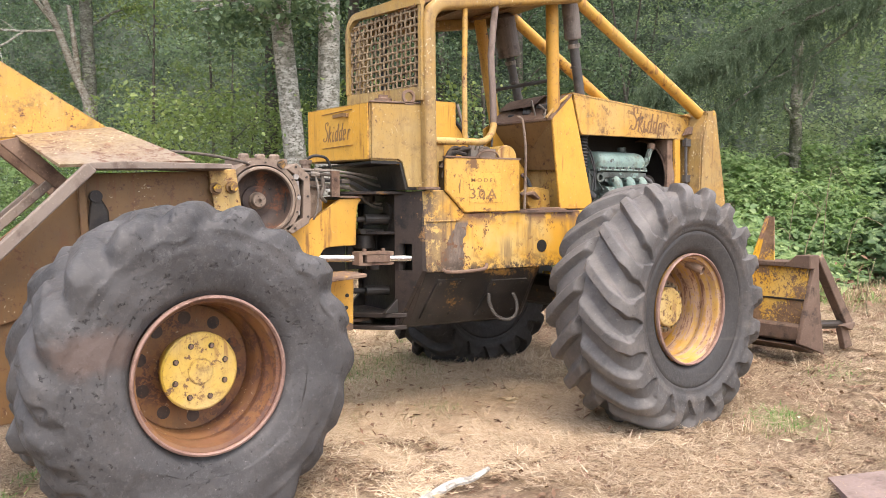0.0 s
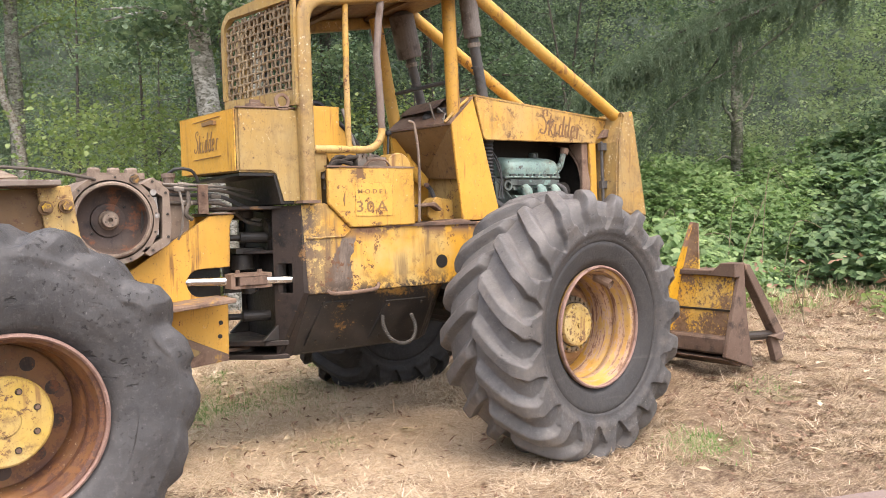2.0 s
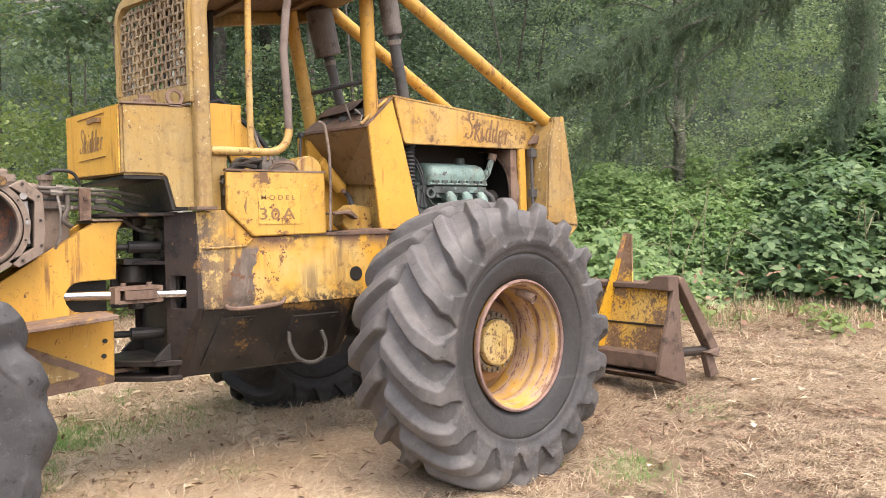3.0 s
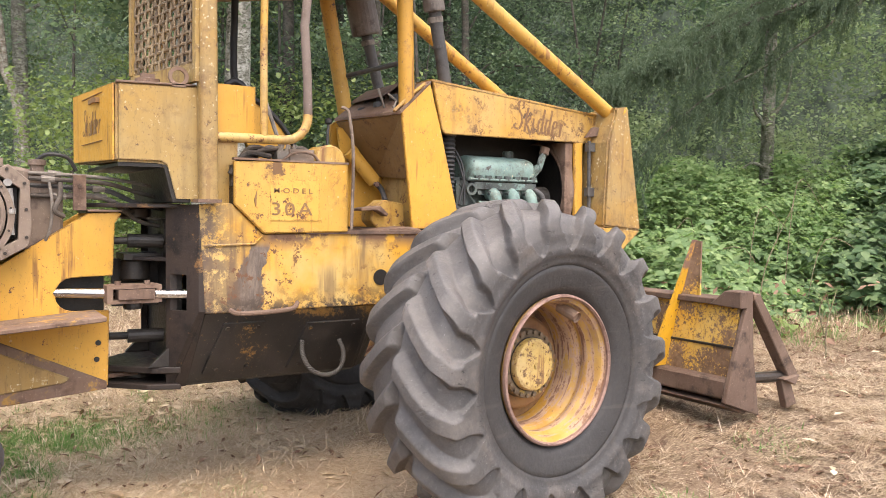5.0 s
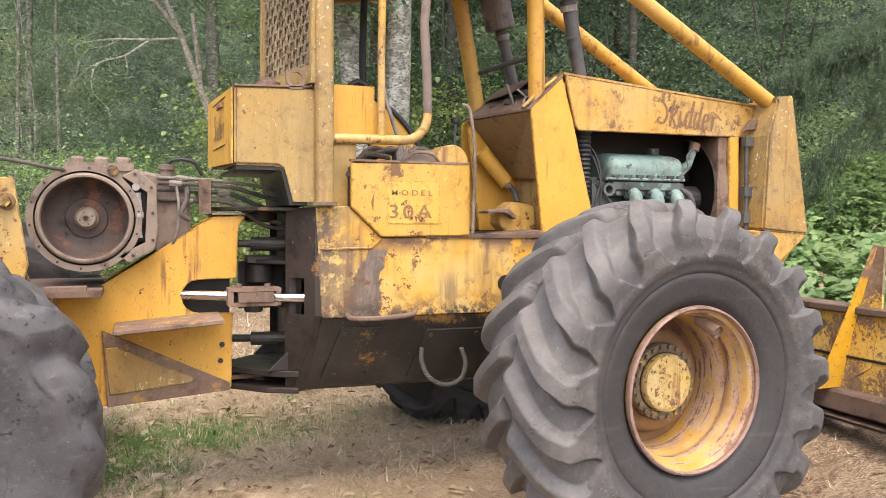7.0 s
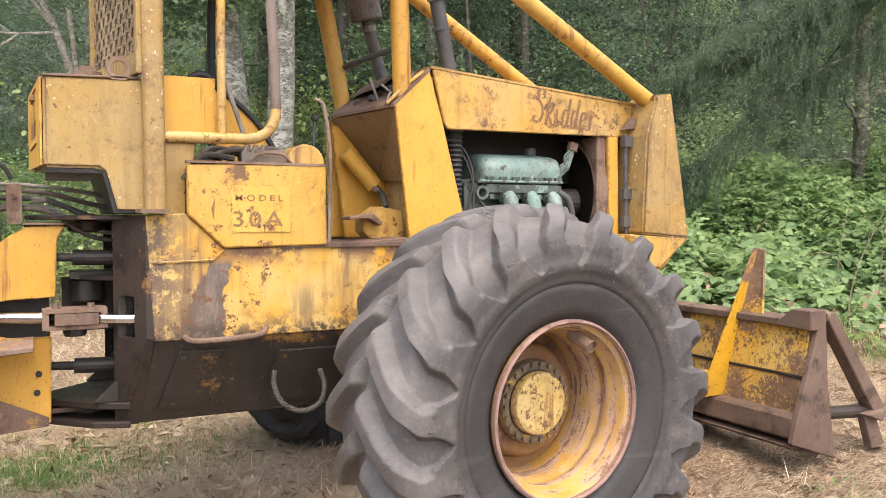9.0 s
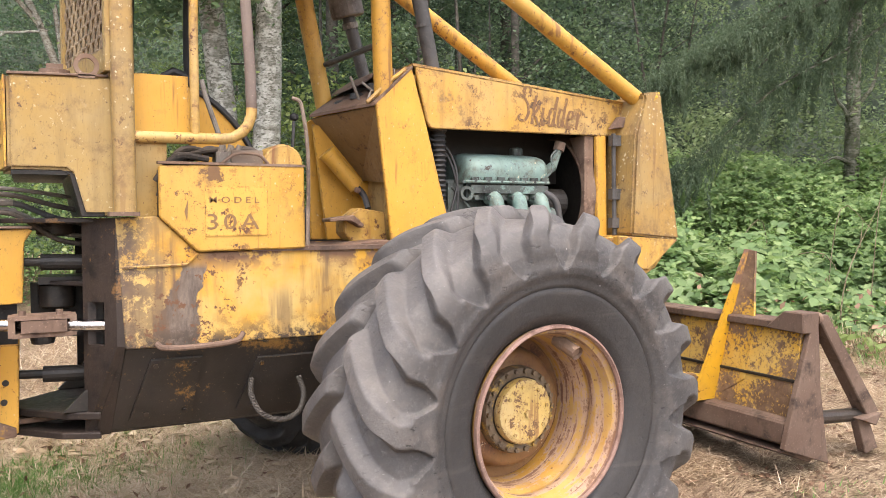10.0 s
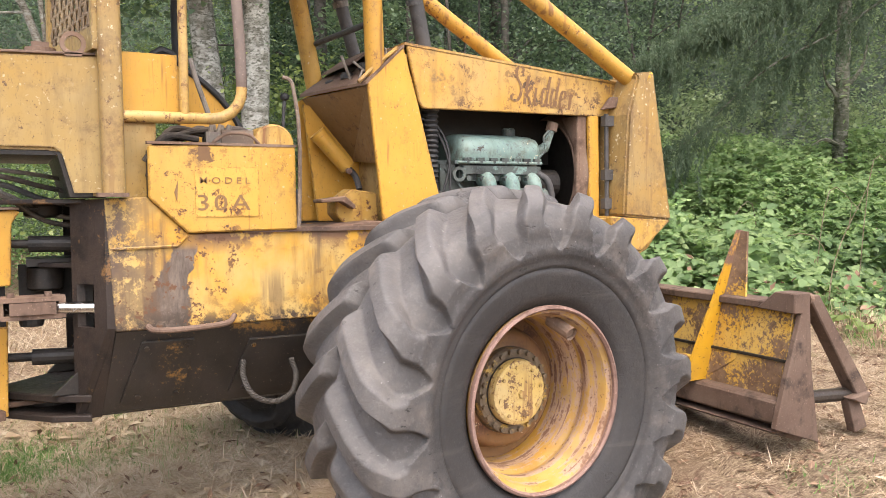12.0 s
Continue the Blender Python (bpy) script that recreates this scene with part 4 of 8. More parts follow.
    for s in range(3):
        pts = []
        dense = curve(loop, 3)
        for i, p in enumerate(dense):
            t = (dense[min(i + 1, len(dense) - 1)] - dense[max(i - 1, 0)]).normalized()
            u = t.cross(Vector((0, 1, 0))).normalized()
            a = i * 0.75 + s * 2.094
            pts.append(p + u * 0.006 * math.cos(a) + Vector((0, 1, 0)) * 0.006 * math.sin(a))
        rope = tube(pts, 0.0068, 6, rope)
    part("wire_rope_loop", rope, rope_mat, skidder, "hanging loop of twisted steel wire rope", smooth=True)
    # upper corner panel with its bead
    part("corner_bead", tube([(2.12, SIDE - 0.004, 1.282), (2.36, SIDE - 0.006, 1.288), (2.40, SIDE - 0.006, 1.33)], 0.006, 6), yellow_side, skidder)
    # rear end plate of the front frame, turned in towards the hitch
    for (xa, ya), (xb, yb) in (((2.095, SIDE + 0.004), (1.985, 5.30)), ((2.095, FARSIDE - 0.004), (1.985, 5.82))):
        lo = (2.05, ya + (0.166 if ya < MID else -0.166), 0.60)
        at = lambda u, z: (xa + (xb - xa) * u, ya + (yb - ya) * u, z)
        rings = [[at(0, 1.474), at(0, 1.145), at(1, 1.145), at(1, 1.468)], [at(0, 1.145), at(0, 0.975), at(0.36, 0.975), at(0.36, 1.145)], [at(0.86, 1.145), at(0.86, 0.975), at(1, 0.975), at(1, 1.145)], [at(0, 0.975), lo, (xb, yb, 0.60), at(1, 0.975)]]
        ep = bmesh.new()
        for ring in rings:
            v = [ep.verts.new(p) for p in ring]
            v2 = [ep.verts.new(Vector(p) + Vector((0.03, 0.0, 0))) for p in ring]
            ep.faces.new(v), ep.faces.new(v2)
            for i in range(4):
                ep.faces.new((v[i], v[(i + 1) % 4], v2[(i + 1) % 4], v2[i]))
        part("hitch_end_plate", ep, grime_brown, skidder, "dark oily end plate with a slot")
    part("frame_bulkhead", box(2.02, 5.3, 0.62, 2.06, 5.82, 1.46, 0.004), grease_dark, skidder)
    # dark sheet added behind the slot, so that the recess reads black
    part("slot_shade_sheet", box(2.09, 5.19, 0.93, 2.10, 5.34, 1.19, 0.0), grease_dark, skidder)


front_frame()


# hitch between the two halves
def hitch():
    for z0, z1, x0 in ((0.60, 0.625, 1.70), (0.675, 0.705, 1.72), (1.455, 1.475, 1.66), (1.20, 1.22, 1.84)):
        pts = [(x0 + 0.20, 5.30), (2.04, 5.24), (2.04, 5.86), (x0 + 0.20, 5.82), (x0 + 0.02, 5.64), (x0, 5.56), (x0 + 0.02, 5.48)]
        part("hinge_plate", slab(pts, z0, z1, 0.004, plane="xy"), grime_brown, skidder, "oily hinge plate")
    for z0, z1, r in ((0.61, 0.70, 0.07), (1.10, 1.205, 0.07), (1.40, 1.46, 0.075)):
        pin = lathe([(r - 0.012, z0), (r, z0 + 0.01), (r, z1 - 0.01), (r - 0.012, z1)], (1.90, MID, 0), 24, "z")
        part("hinge_pin", pin, grease, skidder, smooth=True)
    part("lower_tongue", slab([(1.60, 5.44), (1.60, 5.68), (1.90, 5.63), (1.96, 5.56), (1.90, 5.49)], 0.640, 0.662, 0.004, plane="xy"), rust_warm, skidder, "rusty hinge tongue")
    part("upper_tongue", slab([(1.66, 5.44), (1.66, 5.68), (1.90, 5.63), (1.96, 5.56), (1.90, 5.49)], 1.425, 1.445, 0.004, plane="xy"), grease, skidder)
    part("hitch_web", box(1.80, 5.60, 0.97, 2.02, 5.63, 1.205, 0.004), grease_dark, skidder)
    part("bearing_block", box(1.83, 5.47, 1.205, 2.02, 5.65, 1.235, 0.006), grease, skidder)
    for y0 in (5.285, 5.80):
        part("bulkhead_rib", slab([(1.90, 0.705), (2.03, 0.705), (2.03, 0.86), (2.0, 0.80)], y0, y0 + 0.03, 0.003), grease_dark, skidder)
    cyl = part("steering_cylinder", rod((1.2, 5.56, 1.06), (1.53, 5.50, 1.06), 0.05, 16), grease_dark, skidder)
    part("piston_rod", rod((1.45, 5.47, 1.062), (2.14, 5.21, 1.05), 0.024, 16), chrome, cyl, "bright chromed piston rod", smooth=True)
    yoke = bmesh.new()
    box(1.735, 5.265, 1.083, 1.945, 5.375, 1.1, 0.005, yoke)
    box(1.735, 5.265, 1.015, 1.945, 5.375, 1.032, 0.005, yoke)
    box(1.72, 5.27, 1.017, 1.745, 5.37, 1.098, 0.008, yoke)
    box(1.935, 5.27, 1.017, 1.96, 5.37, 1.098, 0.008, yoke)
    part("yoke", yoke, rust_warm, cyl, "rusty yoke round the cylinder's ball joint")
    part("yoke_ear", box(1.765, 5.25, 1.035, 1.925, 5.33, 1.08, 0.01), rust, cyl)
    for x in (1.77, 1.9):
        part("yoke_bolt", bolt((x, 5.3, 1.1), 0.014, 0.018, (0, 0, 1)), rust, cyl)
    part("ball_cap", lathe([(0.0, 0.985), (0.04, 0.985), (0.045, 1.0), (0.045, 1.02)], (1.84, 5.32, 0), 16, "z"), grease_dark, cyl)
    for z in (1.295, 0.84):
        d = part("drive_shaft", rod((1.70, 5.47, z + 0.005), (1.99, 5.42, z), 0.018, 12), grease_dark, skidder)
        part("shaft_yoke", rod((1.84, 5.435, z + 0.003), (2.0, 5.42, z), 0.033, 14), grease_dark, d)
    for k, (y, z) in enumerate(((5.36, 1.33), (5.38, 1.29))):
        part("hub_disc", lathe([(0.0, 0), (0.075, 0), (0.075, 0.02), (0.0, 0.02)], (2.0, y + 0.1, z - 0.02 * k), 20, "x"), grease_dark, skidder)


hitch()


# rear frame
def rear_frame():
    slot = arc(1.60, 1.052, 0.078, 90, 270, 8)
    pts = [(1.665, 1.427), (1.795, 1.434), (1.812, 1.425), (1.782, 1.38), (1.772, 1.135)] + slot + [(1.755, 0.972), (1.748, 0.616), (1.229, 0.565), (0.3, 0.52), (0.3, 1.09), (0.976, 1.098), (1.151, 1.095)]
    for y0, y1 in ((5.42, 5.445), (5.675, 5.70)):
        part("hitch_side_plate", slab(pts, y0, y1, 0.003), yellow, skidder, "yellow side plate of the rear hitch")
    part("plate_top_flange", slab([(1.66, 5.405), (1.81, 5.40), (1.81, 5.72), (1.66, 5.72)], 1.434, 1.444, 0.002, plane="xy"), rust_warm, skidder)
    # thin dark sheet added behind the slot, in place of its inner shade
    part("slot_dark_backing", box(1.44, 5.53, 0.96, 1.75, 5.545, 1.15, 0.002), grease_dark, skidder)
    part("hitch_core", box(0.3, 5.46, 0.60, 1.64, 5.66, 0.96, 0.004), grease, skidder)
    part("cross_shelf", slab([(1.235, 0.923), (1.69, 0.957), (1.69, 0.980), (1.235, 0.943)], 5.11, 5.42, 0.004), rust_flaked, skidder, "rusty sloping shelf plate with paint remains")
    part("lower_gusset", slab([(1.18, 0.91), (1.74, 0.64), (1.74, 0.605), (1.20, 0.56)], 5.402, 5.42, 0.003), rust_flaked, skidder, "rusty diagonal gusset")
    part("gusset_panel", slab([(1.19, 0.83), (1.24, 0.835), (1.58, 0.672), (1.56, 0.652), (1.21, 0.615)], 5.394, 5.402, 0.003), upright_paint, skidder)
    # two small dark discs stand for shaded holes
    for x, z in ((1.705, 0.822), (1.698, 0.745)):
        part("plate_hole", rod((x, 5.414, z), (x, 5.43, z), 0.013, 10), grease_dark, skidder)
    part("winch_bed", box(0.35, 5.15, 1.085, 1.19, 5.95, 1.11, 0.004), rust, skidder)
    part("winch_bed_edge", box(0.97, 5.16, 1.11, 1.13, 5.24, 1.128, 0.004), rust_warm, skidder)
    # near chassis rail behind the wheel
    part("chassis_rail", box(-0.5, 5.2, 0.62, 1.0, 5.42, 1.08, 0.008), yellow_worn, skidder)


rear_frame()


def winch():
    cx, cz = 1.122, 1.415
    outline = arc(cx, cz, 0.232, 62, 300, 40)
    outline += [(1.30, 1.225), (1.405, 1.285), (1.418, 1.36), (1.412, 1.56), (1.33, 1.635), (1.235, 1.655)]
    body = part("winch", slab(outline, 5.43, 5.85, 0.006), winch_steel, skidder, "open winch housing of dull brown steel")
    ring = lathe([(0.232, 5.30), (0.232, 5.435), (0.205, 5.435), (0.205, 5.30)], (cx, 0, cz), 64, "y", closed=True)
    part("housing_flange", ring, winch_steel, body)
    flange = slab([(1.27, 1.6), (1.33, 1.635), (1.412, 1.565), (1.42, 1.36), (1.405, 1.28), (1.30, 1.22), (1.25, 1.25), (1.365, 1.31), (1.375, 1.53), (1.31, 1.575)], 5.30, 5.435, 0.003)
    part("housing_ear", flange, winch_steel, body)
    rim = lathe([(0.197, 5.335), (0.197, 5.292), (0.188, 5.284), (0.180, 5.284), (0.176, 5.294), (0.176, 5.335)], (cx, 0, cz), 64, "y", closed=True)
    drum = part("brake_drum", rim, winch_steel, body, "dish-shaped brake drum with a bright worn rim", smooth=False)
    bowl = lathe([(0.1775, 5.30), (0.170, 5.36), (0.15, 5.398), (0.118, 5.412), (0.088, 5.416), (0.086, 5.404), (0.05, 5.40), (0.046, 5.41)], (cx, 0, cz), 64, "y", caps=False)
    part("bowl", bowl, drum_dark, drum, "dark rusty bowl of the drum", smooth=True)
    boss = lathe([(0.052, 5.415), (0.050, 5.385), (0.044, 5.378), (0.040, 5.355), (0.036, 5.351), (0.012, 5.351), (0.012, 5.372), (0.0, 5.372)], (cx, 0, cz), 32, "y", caps=False)
    part("drum_hub", boss, winch_steel, drum, "pale centre hub")
    # dark pegs in place of shaded holes in the bowl
    for x, z in ((cx + 0.085, cz + 0.068), (cx - 0.082, cz - 0.068)):
        part("drum_hole", rod((x, 5.400, z), (x, 5.43, z), 0.007, 8), grease_dark, drum)
    # dark sheet laid in the ear, its recess shade given as colour
    part("drum_recess", slab([(1.27, 1.31), (1.365, 1.315), (1.37, 1.53), (1.29, 1.585)], 5.36, 5.366, 0), grease_dark, body)
    lever = rod((1.345, 5.315, 1.33), (1.338, 5.315, 1.43), 0.010, 8)
    rod((1.342, 5.315, 1.44), (1.334, 5.315, 1.53), 0.014, 10, lever)
    rod((1.341, 5.315, 1.42), (1.341, 5.315, 1.445), 0.019, 6, lever)
    rod((1.341, 5.318, 1.432), (1.341, 5.292, 1.432), 0.011, 8, lever)
    rod((1.328, 5.32, 1.555), (1.328, 5.298, 1.555), 0.017, 10, lever)
    part("brake_linkage", lever, rusty("bright_link", (0.2, 0.185, 0.17), (0.28, 0.265, 0.245), (0.11, 0.09, 0.075)), body, "pale steel brake rod")
    for k in range(14):
        a = radians(360 / 14 * k + 8)
        part("housing_bolt", bolt((cx + 0.219 * math.cos(a), 5.30, cz + 0.219 * math.sin(a)), 0.0058, 0.005, (0, -1, 0)), grease, body)
    for x, z in ((1.325, 1.612), (1.392, 1.553), (1.398, 1.44), (1.398, 1.32), (1.315, 1.252)):
        part("housing_bolt", bolt((x, 5.30, z), 0.0075, 0.007, (0, -1, 0)), grease, body)
    for k in range(4):
        a = radians(90 * k + 20)
        part("hub_screw", bolt((cx + 0.027 * math.cos(a), 5.352, cz + 0.027 * math.sin(a)), 0.004, 0.003, (0, -1, 0)), grease, body)
    part("housing_plug", rod((1.235, 5.30, 1.625), (1.235, 5.285, 1.625), 0.024, 12), grease, body)
    # gearcase and reservoir at the side
    part("gearcase", slab([(1.40, 1.25), (1.565, 1.27), (1.565, 1.585), (1.49, 1.61), (1.33, 1.64)], 5.455, 5.8, 0.015), winch_steel, body)
    for x in (1.08, 1.18, 1.27):
        part("top_plug", lathe([(0.0, 1.64), (0.034, 1.64), (0.034, 1.685), (0.026, 1.695), (0.0, 1.695)], (x, 5.5, 0), 8, "z"), winch_steel, body)
    part("top_cover", box(1.03, 5.42, 1.63, 1.32, 5.7, 1.665, 0.008), winch_steel, body)
    cap = lathe([(0.0, 1.60), (0.03, 1.60), (0.03, 1.64), (0.038, 1.642), (0.038, 1.665), (0.0, 1.67)], (1.46, 5.47, 0), 14, "z")
    part("filler_cap", cap, winch_steel, body)
    part("control_pipe", tube(curve([(1.50, 5.42, 1.58), (1.512, 5.40, 1.47), (1.505, 5.41, 1.36), (1.485, 5.42, 1.30)], 5), 0.007, 8), wire, body, smooth=True)
    part("breather_pipe", tube(curve([(1.46, 5.47, 1.665), (1.5, 5.44, 1.69), (1.58, 5.44, 1.68), (1.62, 5.45, 1.62)], 5), 0.009, 8), black, body, smooth=True)
    # hydraulic lines to the front
    post = part("hose_bracket", box(1.60, 5.40, 1.44, 1.655, 5.42, 1.60, 0.003), rust_warm, skidder)
    hb = bmesh.new()
    bolt((1.627, 5.40, 1.55), 0.01, 0.008, (0, -1, 0), hb)
    part("bracket_bolt", hb, rust, post)
    for k, (z, y, r) in enumerate(((1.60, 5.44, 0.011), (1.575, 5.42, 0.013), (1.545, 5.46, 0.015), (1.51, 5.48, 0.013), (1.50, 5.44, 0.013))):
        pts = curve([(1.42, y, z + 0.005), (1.60, y, z), (1.75, y, z - 0.01), (1.9, y + 0.03, z - 0.03 - 0.02 * k), (2.05, y + 0.06, z - 0.06 - 0.02 * k)], 5)
        part("hydraulic_line", tube(pts, 0.78 * r, 8), (wire, dusty_hose, pipe_dark)[k % 3], skidder, smooth=True)
    for k, (x, z, y) in enumerate(((1.50, 1.603, 5.44), (1.47, 1.578, 5.42), (1.69, 1.54, 5.46), (1.70, 1.505, 5.48), (1.52, 1.502, 5.44))):
        fit = rod((x, y, z), (x + 0.03, y, z - 0.001), 0.017, 6)
        rod((x + 0.03, y, z - 0.001), (x + 0.055, y, z - 0.002), 0.014, 10, fit)
        part("hose_fitting", fit, wire, skidder)
    part("bent_hose", tube(curve([(1.55, 5.43, 1.57), (1.545, 5.4, 1.50), (1.52, 5.38, 1.44), (1.56, 5.4, 1.41)], 5), 0.012, 8), dusty_hose, skidder, smooth=True)


winch()


def log_arch():
    # near side plate of the arch with its rusty top flange
    arch = part("log_arch", slab([(0.13, 1.54), (0.80, 1.57), (0.83, 1.40), (0.95, 1.12), (0.2, 0.95), (-0.62, 0.72), (-0.62, 0.9)], 5.08, 5.10, 0.003), brown_under, skidder, "brown-yellow side plate of the log arch")
    beam = rusty("weathered_beam", (0.14, 0.11, 0.09), (0.20, 0.163, 0.135), (0.085, 0.06, 0.047))
    bm = slab([(0.13, 1.585), (-0.72, 0.74), (-0.72, 0.66), (0.17, 1.548)], 4.90, 5.02, 0.005)
    part("arch_leg", bm, beam, arch, "weathered sloping beam")
    part("arch_flange", slab([(0.10, 1.545), (0.14, 1.585), (0.30, 1.597), (0.82, 1.597), (0.82, 1.572), (0.16, 1.555)], 4.91, 5.06, 0.004), beam, arch, "weathered top flange")
    # sloping guard sheet and the tall yellow side above it
    b = bmesh.new()
    q = [(0.02, 5.02, 1.565), (0.66, 5.02, 1.60), (0.36, 5.6, 1.81), (-0.11, 5.6, 1.745)]
    lo = [b.verts.new(p) for p in q]
    hi = [b.verts.new(Vector(p) + Vector((0, -0.006, 0.014))) for p in q]
    b.faces.new(lo), b.faces.new(hi)
    for i in range(4):
        b.faces.new((lo[i], lo[(i + 1) % 4], hi[(i + 1) % 4], hi[i]))
    part("guard_sheet", b, painted("worn_guard_paint", (0.25, 0.18, 0.09), (0.22, 0.178, 0.135), chips=0.55, dirtiness=0.47, fade=0.45, flecks=1.0), arch, "worn sloping guard sheet, paint rubbed off")
    part("arch_side", slab([(0.36, 1.81), (-0.2, 1.735), (-0.85, 1.66), (-0.85, 2.62), (-0.19, 2.15)], 5.6, 5.62, 0.003), yellow_worn, arch, "tall yellow arch side")
    part("arch_side_far", slab([(0.36, 1.81), (-0.2, 1.735), (-0.85, 1.66), (-0.85, 2.62), (-0.19, 2.15)], 6.1, 6.12, 0.003), yellow, arch)
    for y0 in (5.55, 6.05):
        part("arch_leg", slab([(-0.10, 1.745), (0.16, 1.50), (0.12, 1.44), (-0.2, 1.72)], y0, y0 + 0.05, 0.004), rust_warm, arch)
        part("arch_leg", slab([(0.03, 1.525), (-0.6, 0.95), (-0.6, 0.88), (0.06, 1.49)], y0 + 0.02, y0 + 0.10, 0.004), beam, arch)
    # front gusset plates and pivot bolts
    part("arch_front_plate", slab([(0.735, 1.57), (0.88, 1.578), (0.93, 1.23), (0.90, 1.12), (0.80, 1.12)], 5.04, 5.06, 0.003), yellow_worn, arch)
    part("arch_top_bar", box(0.5, 4.99, 1.565, 0.80, 5.12, 1.6, 0.004), rust_warm, arch)
    for x, y, z in ((0.768, 5.043, 1.473), (0.855, 5.043, 1.481)):
        pb = rod((x, y, z), (x, y - 0.02, z), 0.033, 16)
        rod((x, y - 0.02, z), (x, y - 0.055, z), 0.022, 6, pb)
        part("pivot_bolt", pb, rust_yellow, arch)
    part("vertical_stiffener", slab([(0.10, 1.55), (0.135, 1.55), (0.16, 1.0), (0.125, 0.95)], 5.04, 5.08, 0.003), brown_under, arch)
    part("roller", rod((0.185, 5.04, 1.43), (0.185, 5.08, 1.43), 0.03, 16), grime_brown, arch)
    part("roller_bracket", slab([(0.14, 1.25), (0.165, 1.44), (0.20, 1.44), (0.245, 1.36), (0.25, 1.25)], 5.055, 5.08, 0.008), grease, arch)
    part("back_plate", slab([(-0.62, 0.3), (0.14, 0.4), (0.14, 1.5), (-0.62, 0.75)], 5.1, 5.12, 0.003), brown_under, arch)
    part("winch_rope", tube(curve([(0.30, 5.45, 1.70), (0.52, 5.33, 1.685), (0.78, 5.25, 1.665), (0.98, 5.24, 1.63), (1.05, 5.32, 1.62)], 6), 0.0085, 8), dusty_hose, arch, "dark hose running to the winch", smooth=True)


log_arch()


def tank_and_cab():
    # rear tank box
    z0, z1 = 1.655, 2.005
    near = [(1.735, z0), (1.735, z1), (2.115, z1 + 0.012), (2.115, 1.485), (1.985, 1.485), (1.945, 1.64), (1.925, z0)]
    bm = bmesh.new()
    a = [bm.verts.new((x, SIDE, z)) for x, z in near]
    b = [bm.verts.new((x - (0.045 if x < 1.74 else 0), 5.95, z + 0.02)) for x, z in near]
    bm.faces.new(a), bm.faces.new(b)
    for i in range(len(near)):
        j = (i + 1) % len(near)
        bm.faces.new((a[i], a[j], b[j], b[i]))
    bmesh.ops.recalc_face_normals(bm, faces=bm.faces[:])
    tank = part("fuel_tank", bevelled(bm, 0.012, 0.5, 2), yellow_pale, skidder, "sun-faded cream-yellow side of the rear tank")
    rear = bmesh.new()
    q = [(1.731, 5.152, z0 + 0.008), (1.731, 5.152, z1 - 0.008), (1.688, 5.94, z1 + 0.012), (1.688, 5.94, z0 + 0.026)]
    lo = [rear.verts.new(p) for p in q]
    hi = [rear.verts.new(Vector(p) - Vector((0.008, 0, 0))) for p in q]
    rear.faces.new(lo), rear.faces.new(hi)
    for i in range(4):
        rear.faces.new((lo[i], lo[(i + 1) % 4], hi[(i + 1) % 4], hi[i]))
    part("tank_rear_panel", rear, yellow, tank, "bright yellow rear panel")
    # black plates added over notch and underside, shade of the recess as colour
    part("notch_shade_plate", slab([(1.920, 1.651), (1.940, 1.637), (1.979, 1.481), (2.06, 1.481), (2.06, 1.65)], 5.149, 5.9, 0.002), grease_dark, tank)
    part("underside_shade_plate", box(1.745, 5.152, 1.637, 1.935, 5.93, 1.6525, 0.002), grease_dark, tank)
    part("top_seam", slab([(1.737, z1 - 0.005), (2.08, z1 + 0.006), (2.08, z1 + 0.015), (1.737, z1 + 0.005)], SIDE - 0.003, SIDE + 0.03, 0.002), rust, tank, "rusted seam along the tank's top edge")
    lug = lathe([(0.029, -0.008), (0.029, 0.008), (0.045, 0.008), (0.045, -0.008)], (2.005, SIDE + 0.008, z1 + 0.045), 20, "y", closed=True)
    box(1.975, SIDE - 0.003, z1 - 0.002, 2.035, SIDE + 0.019, z1 + 0.012, 0.003, lug)
    part("lifting_eye", lug, rust_warm, tank, "rusty lifting eye")
    cap = lathe([(0.0, z1 + 0.005), (0.07, z1 + 0.005), (0.07, z1 + 0.018), (0.055, z1 + 0.022), (0.055, z1 + 0.04), (0.02, z1 + 0.048), (0.0, z1 + 0.048)], (1.90, 5.28, 0), 24, "z")
    box(1.87, 5.27, z1 + 0.045, 1.93, 5.29, z1 + 0.065, 0.003, cap)
    part("tank_cap", cap, rust, tank, "rusty round filler cap")
    # upright of the canopy, flat bar bent over into the roof edge
    def bar(path, w, d, name, mat, parent=skidder, label=""):
        bm = bmesh.new()
        rings = []
        for i, p in enumerate(path):
            p = Vector(p)
            t = (Vector(path[min(i + 1, len(path) - 1)]) - Vector(path[max(i - 1, 0)])).normalized()
            nrm = Vector((0, 1, 0))
            s = t.cross(nrm).normalized()
            turn = [(math.cos(radians(a)), math.sin(radians(a))) for a in range(0, 360, 15)]
            rings.append([bm.verts.new(p + s * w * 0.5 * math.copysign(abs(u) ** 0.6, u) + nrm * d * 0.5 * math.copysign(abs(v) ** 0.6, v)) for u, v in turn])
        for r0, r1 in zip(rings, rings[1:]):
            for i in range(24):
                bm.faces.new((r0[i], r0[(i + 1) % 24], r1[(i + 1) % 24], r1[i]))
        bm.faces.new(rings[0]), bm.faces.new(rings[-1])
        bmesh.ops.recalc_face_normals(bm, faces=bm.faces[:])
        return part(name, bm, mat, parent, label, smooth=True)

